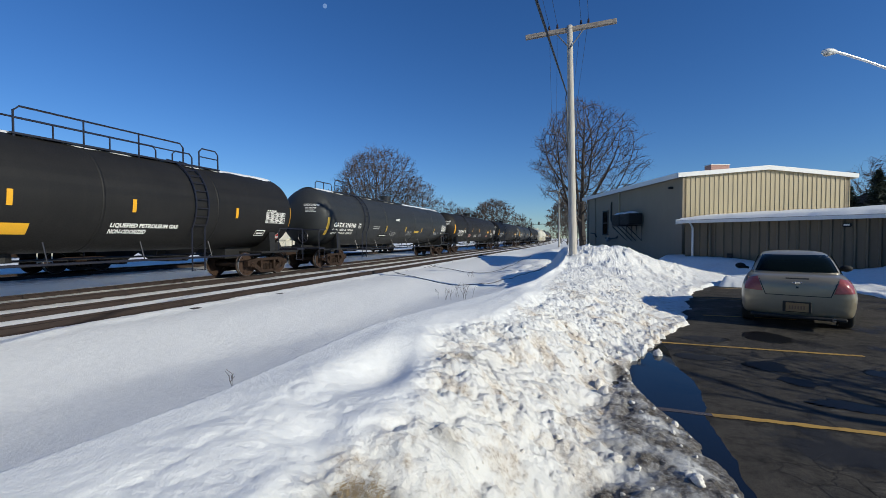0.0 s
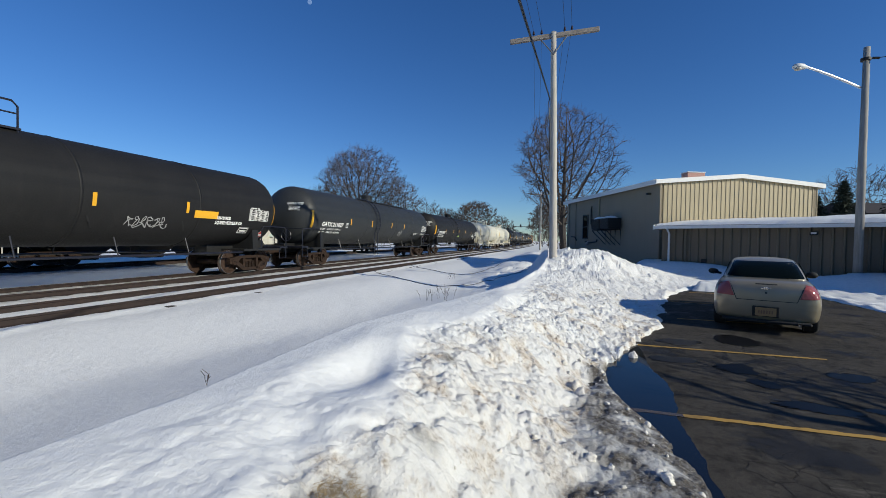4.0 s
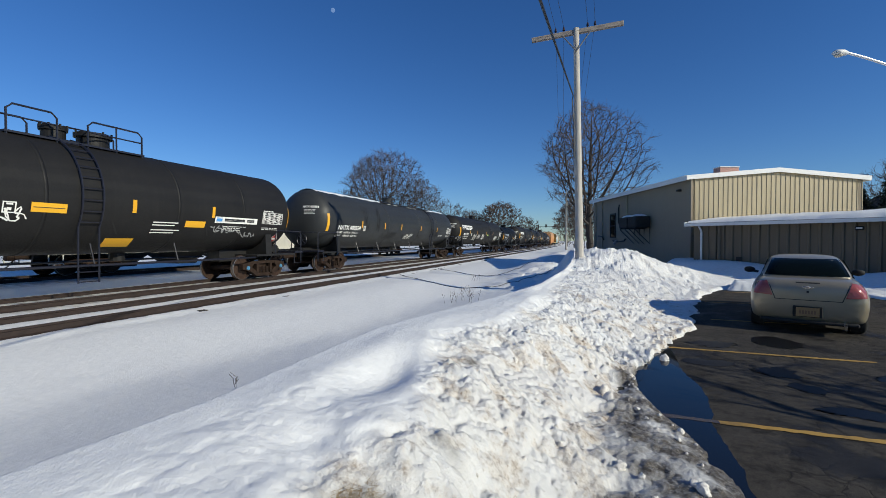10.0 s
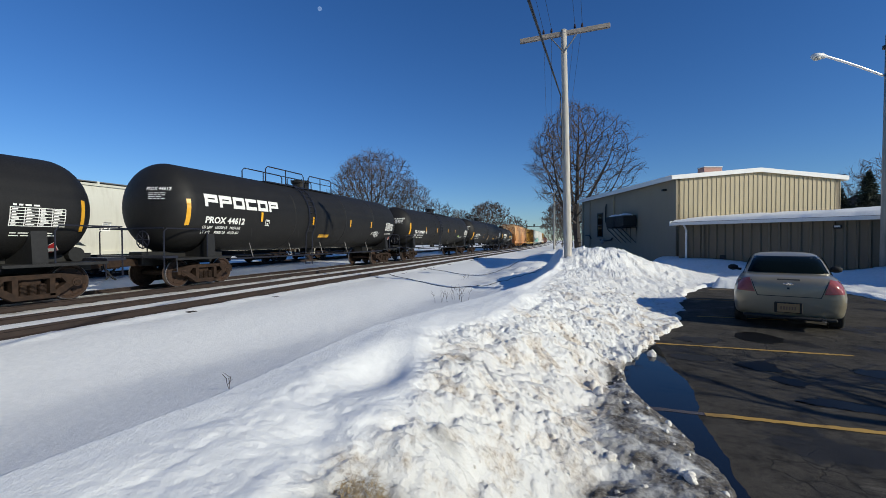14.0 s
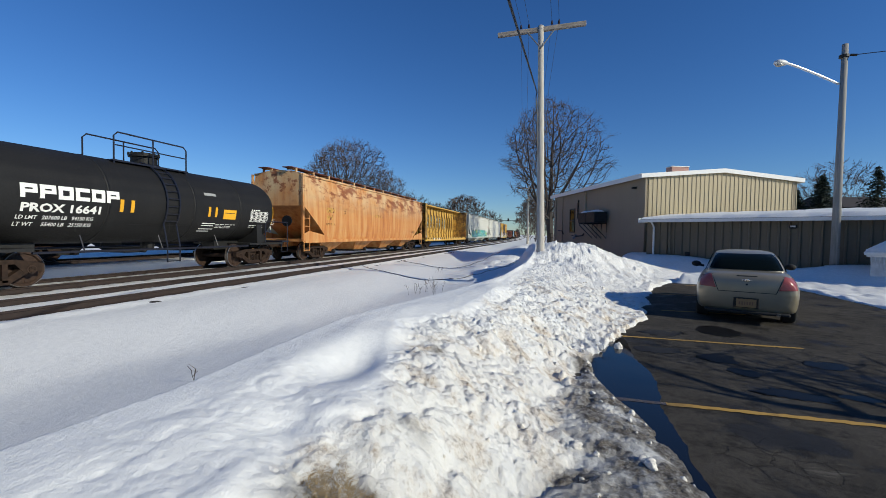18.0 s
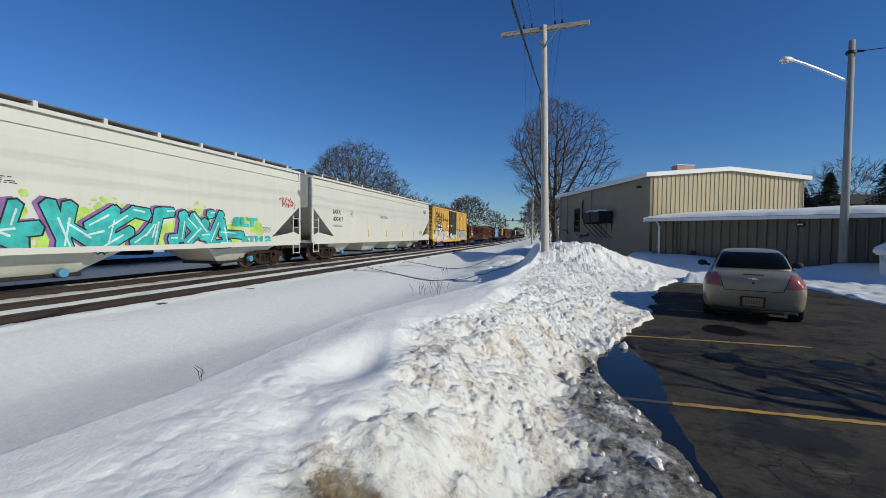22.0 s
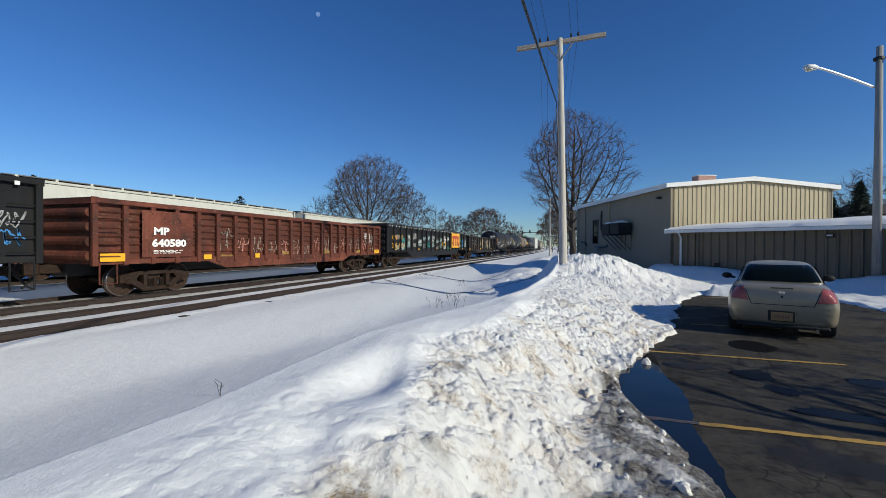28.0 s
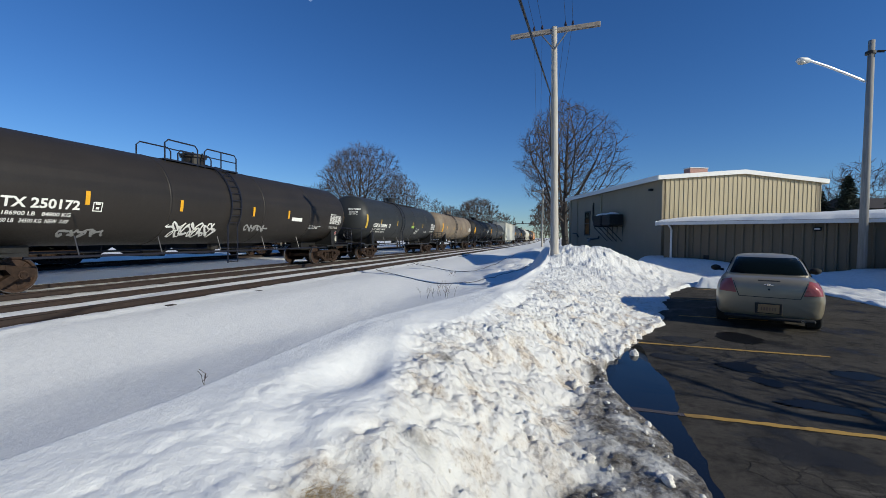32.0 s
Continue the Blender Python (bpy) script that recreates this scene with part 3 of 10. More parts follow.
def snow_height(x, y):
    xc, xe = crest_x(y), edge_x(y)
    xr, xf = rough_x(y), foot_x(y)
    top = np.interp(y, [-30, 0, 2, 5, 8, 12, 16, 22, 30, 60], [0.76, 0.75, 0.745, 0.745, 0.74, 0.78, 0.80, 0.55, 0.35, 0.15])
    # the open field: it falls away behind the crest and rises again to the tracks
    back = xc - x
    field = 0.02 - 0.34 * smooth(0.4, 4.2, back) + 0.26 * smooth(3.6, 7.0, back)
    field = field * (1 - smooth(14, 30, y)) - 0.08 * smooth(14, 30, y)
    field = field + 0.05 * fbm(x * 0.25, y * 0.25, 3) + 0.030 * fbm(x * 1.3 + 0.5 * y, y * 0.5, 5, 4, 0.55) + 0.012 * fbm(x * 6 + 2 * y, y * 1.6, 7, 3)
    left = smooth(-0.95, 0.06, x - xc) ** 1.2
    u = np.clip((x - xc) / np.maximum(xr - xc, 0.2), 0, 1)            # over the shoulder
    far_foot = smooth(5.0, 6.0, y) * (1 - smooth(15, 17, y))
    xs = x + far_foot * (0.13 + 0.34 * fbm(x * 2.6, y * 2.6, 111, 5, 0.62))
    v = np.clip((xs - xr) / np.maximum(xf - xr, 0.3), 0, 1)           # down the ploughed side
    w = (xs - xf) / np.maximum(xe - xf, 0.12)                         # across the slush
    wob = 0.16 * fbm(x * 1.7, y * 1.7, 87, 4)
    shoulder = top * (1 - 0.07 * u ** 1.5)
    side = top * 0.93 * (1 - smooth(0.0, 1.06, v + 0.4 * wob)) + 0.055 * smooth(0.1, 0.7, v)
    slush = 0.055 * (1 - smooth(0.55, 1.12, w)) + 0.012 - 0.10 * smooth(0.92 + 0.5 * fbm(x * 5, y * 5, 83, 4), 1.25, w)
    bank = np.where(x < xr, shoulder, np.where(v < 1, side, slush))
    blend = smooth(-0.14, 0.14, x - xr)
    bank = np.where(np.abs(x - xr) < 0.14, shoulder * (1 - blend) + side * blend, bank)
    z = np.where(x < xc, field * (1 - left) + top * left, bank)
    # clods and dents on the ploughed side
    near = (y > -6) * (1 - smooth(24, 30, y))
    rough = smooth(-0.16, 0.14, x - xr + 0.5 * wob) * (1 - smooth(0.05, 0.9, w)) * near
    lumps = 0.034 * chunks(x, y, 2.6, 1.0) + 0.030 * chunks(x, y, 5.7, 5.0) + 0.020 * chunks(x, y, 11.0, 9.0) + 0.014 * chunks(x, y, 22.0, 13.0)
    bx, by = x + 0.05 * fbm(x * 5, y * 5, 101, 3), y + 0.05 * fbm(x * 5, y * 5, 103, 3)
    crumb = smooth(-0.22, 0.30, fbm(x * 1.5, y * 1.5, 121, 4, 0.6))      # crumbled here, slumped smooth there
    lumps = lumps * (0.45 + 0.75 * crumb) + 0.15 * fbm(x * 2.0, y * 2.0, 11, 5, 0.55) + 0.095 * (billow(bx * 3.4, by * 3.4, 15, 3, 0.5) - 0.6) + (0.014 + 0.048 * crumb) * (billow(bx * 10, by * 10, 21, 3, 0.6) - 0.6) + (0.010 + 0.022 * crumb) * fbm(x * 26, y * 26, 25, 3, 0.7) - 0.02 - 0.07 * (1 - np.clip(v * 1.4, 0, 1))
    z = z + rough * lumps * (1 - 0.45 * smooth(-0.4, 0.3, w)) * (1 - 0.35 * smooth(6.5, 9.5, y))
    gritty = smooth(-0.1, 0.3, w) * (1 - smooth(0.9, 1.1, w)) * near
    z = z + gritty * (0.030 * fbm(x * 10, y * 10, 18, 5, 0.68) + 0.022 * (billow(x * 9, y * 9, 29, 3) - 0.6) + 0.016 * chunks(x, y, 16.0, 15.0))
    soft = smooth(0.12, 0.5, u) * (1 - rough) * (x < xr + 0.2)
    heap = 1 - smooth(2.0, 3.0, y + 0.5 * (x + 1.4))
    sx, sy = x + 0.10 * fbm(x * 2, y * 2, 105, 3), y + 0.10 * fbm(x * 2, y * 2, 107, 3)
    z = z + soft * (0.10 * fbm(x * 1.1, y * 0.9, 17, 3, 0.42) + 0.012 * fbm(x * 5, y * 2.2, 19, 4, 0.5) + heap * (0.055 * fbm(sx * 2.6, sy * 2.6, 27, 3, 0.5) + 0.020 * (billow(sx * 4.6, sy * 4.6, 33, 2, 0.5) - 0.6) + 0.012 * (billow(sx * 9.5, sy * 9.5, 31, 3, 0.55) - 0.6)))
    # hollows in the shoulder
    z = z - bell(x, y, -1.36, 2.75, 0.20, 0.42, 0.115) + bell(x, y, -1.06, 2.95, 0.12, 0.35, 0.02) + bell(x, y, -1.62, 2.5, 0.16, 0.6, 0.03) - bell(x, y, -1.2, 1.75, 0.14, 0.16, 0.05) - bell(x, y, -0.52, 2.05, 0.07, 0.22, 0.06)
    # piles beyond the pole
    z = z + bell(x, y, 0.35, 16.6, 1.0, 1.5, 0.62) + bell(x, y, 1.5, 17.2, 0.9, 1.6, 0.42) + bell(x, y, -0.9, 18.5, 0.8, 2.0, 0.45)
    z = z + bell(x, y, 2.6, 18.0, 1.2, 1.2, 0.42) + bell(x, y, 3.9, 18.6, 1.2, 1.0, 0.28)
    lump = smooth(13, 15, y) * (1 - smooth(75, 90, y)) * smooth(-6, -3, x) * (1 - smooth(1.5, 3.5, x))
    z = z + lump * (0.22 * fbm(x * 0.8, y * 0.5, 23, 5, 0.6) + 0.10 * chunks(x, y, 1.1, 3.0))
    z = z + bell(x, y, -2.8, 30, 1.6, 7, 0.55) + bell(x, y, -3.2, 46, 1.5, 8, 0.5) + bell(x, y, -3.0, 65, 1.6, 9, 0.45)
    z = z + smooth(12.5, 14, y) * (1 - smooth(24, 28, y)) * smooth(-1.4, -0.6, x) * (1 - smooth(3.0, 4.2, x)) * (0.10 * fbm(x * 3.2, y * 3.2, 91, 5, 0.62) + 0.06 * chunks(x, y, 3.0, 17.0))
    z = z - bell(x, y, 0.16, 2.78, 0.09, 0.07, 0.05)
    z = z - bell(x, y, -5.5, 36, 1.4, 14, 0.16)
    # the lot: its snow lies below the asphalt, then a ploughed strip along the building
    lot = smooth(0.0, 0.25, x - xe) * (1 - smooth(40, 41, x))
    wall = -0.559 * (x - 4.3) - 0.829 * (y - 21.92)
    strip = np.maximum(smooth(7.30, 7.46, x - 0.12 * fbm(x * 0.9, y * 0.9, 31) * 4) * smooth(9.5, 11.5, y), smooth(15.9, 16.15, y + 0.25 * fbm(x * 0.9, y, 33) * 3))
    zl = -0.12 + strip * (0.155 + (0.30 + 0.40 * (1 - smooth(6.5, 9.0, x))) * (1 - smooth(0.2, 3.0, wall)) + 0.25 * (1 - smooth(0.8, 3.4, wall)) * smooth(5.5, 7.5, x) + 0.25 * (1 - smooth(5.5, 7.5, x)) + 0.45 * smooth(17.6, 20.0, y) * (1 - smooth(9, 14, x)) + 0.16 * (1 - smooth(0.3, 2.3, wall)) * smooth(5.5, 7.5, x) + 0.05 * fbm(x * 0.7, y * 0.7, 35) + 0.08 * smooth(2.0, 2.5, wall) * (fbm(x * 2.5, y * 2.5, 37, 5, 0.65) + 0.7 * chunks(x, y, 3.0, 7.0)))
    inlot = ((x > xe) & (y < 40)) * 1.0
    z = np.where(inlot > 0, np.minimum(np.where(y < 16.0, -0.12 + strip * 0.6, 9), z * (1 - lot) + zl * lot), z)
    # a drift heaped against the low wing
    by_wall = (1 - smooth(0.3, 3.2, wall)) * (wall > -1.5) * smooth(2.6, 4.0, x) * (1 - smooth(20, 24, x)) * (y < 26)
    drift = (0.42 + 0.36 * (1 - smooth(5.5, 8.5, x)) + 0.10 * fbm(x * 1.1, y * 1.1, 113, 4)) * by_wall - 0.16 * (1 - by_wall)
    z = np.where(by_wall > 0.02, np.maximum(z, drift), z)
    # along the tracks: swept level, a shallow drop beyond
    x_shift = np.where(y > CURVE_Y, (y - CURVE_Y) ** 2 / (2 * CURVE_R), 0.0)
    xt = x + x_shift
    tr = smooth(-8.6, -9.0, xt) * smooth(-25.8, -24.6, xt)
    tz = RAIL_Z - 0.135 + 0.02 * fbm(x * 0.8, y * 0.8, 41)
    for c in (TRACK_NEAR, TRACK_TRAIN, TRACK_FAR):
        tz = tz + 0.06 * np.exp(-((xt - c) / 0.55) ** 4) + 0.05 * fbm(xt * 2, y * 0.6, 43) * np.exp(-((xt - c) / 0.6) ** 4)
        tz = tz + 0.05 * fbm(xt * 4, y * 3, 45, 3) * np.exp(-((np.abs(xt - c) - 1.05) / 0.45) ** 2)
        for k in (-0.7525, 0.7525):
            tz = tz - 0.045 * np.exp(-((xt - c - k) / 0.12) ** 2)
    z = z * (1 - tr) + tz * tr
    far = smooth(150, 400, np.hypot(x, y))
    return z * (1 - far) - 0.1 * far


def axis(*spans):
    out = []
    for a, b, n in spans:
        out.extend(np.linspace(a, b, n, endpoint=False))
    out.append(spans[-1][1])
    return np.array(out)


def build_ground():
    xs = axis((-3000, -300, 8), (-300, -40, 14), (-40, -30, 8), (-30, -21, 40), (-21, -8.3, 118), (-8.3, -3.4, 34), (-3.4, -2.2, 36), (-2.2, 1.3, 290), (1.3, 3.4, 80), (3.4, 5, 24), (5, 7, 16), (7, 9.5, 40), (9.5, 14, 20), (14, 40, 12), (40, 300, 10), (300, 3000, 8))
    ys = axis((-3000, -300, 8), (-300, -30, 10), (-30, -4, 12), (-4, 0.6, 40), (0.6, 4.2, 300), (4.2, 7.0, 190), (7.0, 12, 190), (12, 24, 110), (24, 60, 90), (60, 160, 50), (160, 400, 24), (400, 3000, 12))
    gx, gy = np.meshgrid(xs, ys)
    gz = snow_height(gx, gy)
    nx, ny = len(xs), len(ys)
    co = np.stack([gx, gy, gz], -1).reshape(-1, 3)
    idx = np.arange(nx * ny).reshape(ny, nx)
    quads = np.stack([idx[:-1, :-1], idx[:-1, 1:], idx[1:, 1:], idx[1:, :-1]], -1).reshape(-1, 4)
    me = bpy.data.meshes.new("ground")
    me.from_pydata(co.tolist(), [], quads.tolist())
    me.polygons.foreach_set("use_smooth", [True] * len(me.polygons))
    # road grit on the ploughed side, bare soil where the snow has melted through, painted shade under the trains
    x, y = gx.ravel(), gy.ravel()
    xc, xe, xr, xf = crest_x(y), edge_x(y), rough_x(y), foot_x(y)
    v = (x - xr) / np.maximum(xf - xr, 0.3)
    w = (x - xf) / np.maximum(xe - xf, 0.12)
    lot = (w < 1.4) * (y < 20)
    wob = fbm(x * 1.4, y * 1.4, 53, 4)
    lumpy = smooth(-0.15, 0.15, x - xr + 0.1 * wob) * lot
    dirt = lumpy * (1 - 0.75 * smooth(7, 14, y)) * (0.50 + 2.0 * wob + 0.45 * v * (v < 1))
    soil_shade = bell(x, y, -0.79, 1.42, 0.15, 0.19, 1.6) + bell(x, y, -0.70, 1.55, 0.08, 0.08, 0.8)
    soil_shade = soil_shade + bell(x, y, 0.15, 2.78, 0.10, 0.09, 1.2) + bell(x, y, -0.96, 3.6, 0.05, 0.10, 1.0) + bell(x, y, -0.98, 3.2, 0.04, 0.05, 0.6)
    soil_shade = soil_shade + bell(x, y, -0.70, 2.12, 0.07, 0.05, 1.0) + bell(x, y, 0.36, 5.25, 0.10, 0.30, 1.0) + bell(x, y, -0.1, 4.0, 0.07, 0.06, 0.5)
    soil_shade = soil_shade + smooth(-0.35, 0.35, w + 0.5 * wob) * lot * 0.95 * (y < 5.9) * (y > -3) + smooth(0.6, 1.0, w) * lot * 0.55 * (y < 9)
    xt = x + np.where(y > CURVE_Y, (y - CURVE_Y) ** 2 / (2 * CURVE_R), 0.0)
    # the shade beneath the train and parked hoppers, darkened into the track bed colour
    soil_shade = soil_shade + 0.85 * np.exp(-((xt - TRACK_TRAIN) / 1.3) ** 4) + 0.95 * np.exp(-((xt - TRACK_FAR) / 3.4) ** 4)
    soil_shade = np.clip(soil_shade * (0.75 + 2.0 * fbm(x * 6, y * 6, 61, 5, 0.6)), 0, 1)
    for name, val in (("dirt", np.clip(dirt, 0, 1)), ("soil_shade", soil_shade), ("lumpy", 0.55 + 0.45 * lumpy)):
        me.attributes.new(name, "FLOAT", "POINT").data.foreach_set("value", val.astype(np.float32))
    return tagged(part("ground", me, SNOW), "snow-covered ground with a ploughed, gritty snow bank", "ground", kind="structure")


build_ground()


def outline_sheet(bm, pts, z, thick=0.0):
    vs = [bm.verts.new((x, y, z)) for x, y in pts]
    f = bm.faces.new(vs)
    if f.normal.z < 0:
        f.normal_flip()
    if thick:
        r = bmesh.ops.extrude_face_region(bm, geom=[f])
        bmesh.ops.translate(bm, verts=[v for v in r["geom"] if isinstance(v, bmesh.types.BMVert)], vec=(0, 0, thick))


bm = bmesh.new()
outline_sheet(bm, [(-0.6, -30), (40, -30), (40, 18.8), (1.2, 18.8), (0.2, 9), (-0.4, 5), (-0.4, 2)], 0.0)
bmesh.ops.triangulate(bm, faces=bm.faces)
tagged(part("parking_lot", bm, ASPHALT), "dark damp asphalt parking lot with cracks and wet patches", "parking lot", kind="structure")


def blob(cx, cy, rx, ry, turn, seed, n=110, wob=0.35):
    rnd = random.Random(seed)
    ph = [(rnd.uniform(0, 6.28), rnd.uniform(0.3, 1.0) / k) for k in range(1, 9)] + [(rnd.uniform(0, 6.28), rnd.uniform(0.5, 1.0) * 0.09) for _ in range(22)]
    out = []
    for i in range(n):
        a = i * math.tau / n
        r = 1 + wob * sum(w * math.sin((k + 1) * a + p) for k, (p, w) in enumerate(ph)) * 0.5
        u, v = rx * r * math.cos(a), ry * r * math.sin(a)
        out.append((cx + u * math.cos(turn) - v * math.sin(turn), cy + u * math.sin(turn) + v * math.cos(turn)))
    return out


PUDDLES = [(1.43, 6.50, 0.30, 0.17, 0.1, 4, 0.5), (2.20, 6.34, 0.23, 0.21, -0.2, 5, 0.7), (2.28, 5.69, 0.16, 0.15, -0.1, 6, 0.7), (2.36, 5.04, 0.36, 0.13, -0.12, 7, 0.8), (3.02, 5.12, 0.17, 0.09, 0.1, 10, 0.6),
           (2.68, 8.10, 0.30, 0.42, 0.1, 8, 0.5), (3.36, 6.35, 0.22, 0.20, 0.0, 9, 0.5), (1.75, 7.75, 0.34, 0.20, 0.3, 12, 0.8), (3.55, 5.15, 0.26, 0.14, 0.0, 14, 0.5), (1.28, 2.75, 0.14, 0.09, 0.9, 15, 0.6)]
ring = []
for k in range(80):
    y = 7.1 - 4.75 * k / 79
    ring.append((float(np.interp(y, [2.3, 3.09, 3.31, 3.48, 3.97, 4.51, 5.05, 6.0, 7.1], [1.0, 1.01, 1.0, 1.02, 0.99, 1.05, 1.14, 1.08, 1.10])) + 0.09 * float(fbm(np.array(y * 5), np.array(1.0), 91, 4, 0.6)), y))
ring += [(0.25, 2.35), (0.25, 6.5)]
bm = bmesh.new()
outline_sheet(bm, ring, 0.005)
bmesh.ops.triangulate(bm, faces=bm.faces)
tagged(part("puddle", bm, WATER), "long dark melt-water puddle along the foot of the snow bank", "puddle", "puddles on the lot", kind="structure")
for cx, cy, rx, ry, turn, seed, wob in PUDDLES:
    bm = bmesh.new()
    outline_sheet(bm, blob(cx, cy, rx, ry, turn, seed, wob=wob), 0.005)
    bmesh.ops.triangulate(bm, faces=bm.faces)
    tagged(part("wet_patch", bm, DAMP), "dark soaked patch on the asphalt", "wet patch", "wet patches on the lot", kind="structure")


def stall_line(y, x0, x1, wet_to=0.0):
    rnd = random.Random(int(y * 10))
    bm = bmesh.new()
    n = 70
    a = [bm.verts.new((x0 + (x1 - x0) * i / n, y + 0.038 + rnd.uniform(-0.010, 0.010), 0.007)) for i in range(n + 1)]
    b = [bm.verts.new((x0 + (x1 - x0) * i / n, y - 0.038 + rnd.uniform(-0.010, 0.010), 0.007)) for i in range(n + 1)]
    for i in range(n):
        bm.faces.new((b[i], b[i + 1], a[i + 1], a[i])).material_index = int(a[i].co.x < wet_to)
    ob = tagged(part("parking_line", bm, LINE_YELLOW), "worn yellow painted parking stall line", "parking line", "stall lines", kind="structure")
    ob.data.materials.append(LINE_WET)


for y, x0, x1 in ((1.55, 0.9, 5.2), (4.40, 0.62, 5.2), (7.22, 1.1, 3.55), (10.05, 2.3, 3.9), (12.9, 2.8, 4.9), (15.6, 3.9, 6.3)):
    stall_line(y, x0, x1, 1.06 if y == 4.40 else 0.0)


# ---- tracks ----
def on_track(x0, s):
    """A point and heading of the line at x0, s metres along."""
    q = max(s - CURVE_Y, 0.0)
    a = q / CURVE_R
    return Vector((x0 - CURVE_R * (1 - math.cos(a)), min(s, CURVE_Y) + CURVE_R * math.sin(a), 0)), a


RAIL_PROF = [(-0.075, -0.17), (0.075, -0.17), (0.075, -0.155), (0.012, -0.135), (0.010, -0.045), (0.036, -0.035), (0.037, -0.006), (0.030, 0.0), (-0.030, 0.0), (-0.037, -0.006), (-0.036, -0.035), (-0.010, -0.045), (-0.012, -0.135), (-0.075, -0.155)]


def build_rail(x0):
    bm = bmesh.new()
    stations = list(range(-140, 60, 20)) + list(range(60, 600, 30))
    rings = []
    for s in stations:
        p, a = on_track(x0, s)
        rings.append([bm.verts.new((p.x + u * math.cos(a), p.y + u * math.sin(a), RAIL_Z + v)) for u, v in RAIL_PROF])
    n = len(RAIL_PROF)
    for a, b in zip(rings, rings[1:]):
        for k in range(n):
            f = bm.faces.new((a[k], a[(k + 1) % n], b[(k + 1) % n], b[k]))
            f.material_index = 1 if k in (6, 7, 8) else 0
    bmesh.ops.recalc_face_normals(bm, faces=bm.faces)
    return bm


for x0, what in ((TRACK_NEAR, "rusty empty railway track half buried in snow"), (TRACK_TRAIN, "railway track under the moving freight train"), (TRACK_FAR, "siding track under parked hopper cars")):
    tk = thing("railway_track", what, "railway track", "parallel tracks", kind="structure")
    for k in (0.7525, -0.7525):
        rail = part("rail", build_rail(x0 + k), RAIL_RUST, tk)
        rail.data.materials.append(RAIL_TOP)
    tie_bm = bmesh.new()
    box(tie_bm, -1.3, 1.3, -0.115, 0.115, -0.2, 0.0, 0.012)
    tie = bpy.data.meshes.new("tie")
    tie_bm.to_mesh(tie)
    tie_bm.free()
    rnd = random.Random(int(-x0 * 10))
    y = 1.0
    while y < 44 and x0 > -15:
        # only the tie ends that show out of the snow
        dz = rnd.choice([-0.09, -0.09, -0.05, -0.02, -0.004]) if x0 == TRACK_NEAR else -0.06
        ob = part("tie", tie, TIE_WOOD, tk, m=pose(x0 + 0.12 + rnd.uniform(-0.06, 0.1), y, RAIL_Z - 0.155 + dz, 0, 0, rnd.uniform(-1.5, 1.5)))
        y += 0.56

# ---- the building ----
def turned(x, y, deg, z=0.0):
    return pose(x, y, z, 0, 0, deg)


UP = turned(4.6, 24.25, 20.0)          # gable wall along local x, depth along local y
UP_W, UP_D, EAVE, PEAK = 8.66, 13.2, 4.72, 5.12


def rib_panel(w, h, rib, d=0.035):
    """A sheet of cladding: a flat pan with one folded rib at its edge; local x along the wall, -y outwards."""
    bm = bmesh.new()
    prof = [(0, 0), (w - rib * 2.2, 0), (w - rib * 1.6, -d), (w - rib * 0.6, -d), (w, 0), (w, 0.03), (0, 0.03)]
    a = [bm.verts.new((x, y, 0)) for x, y in prof]
    b = [bm.verts.new((x, y, h)) for x, y in prof]
    n = len(prof)
    for k in range(n):
        bm.faces.new((a[k], a[(k + 1) % n], b[(k + 1) % n], b[k]))
    bm.faces.new(a[::-1])
    bm.faces.new(b)
    bmesh.ops.recalc_face_normals(bm, faces=bm.faces)
    me = bpy.data.meshes.new("panel")
    bm.to_mesh(me)
    bm.free()
    return me


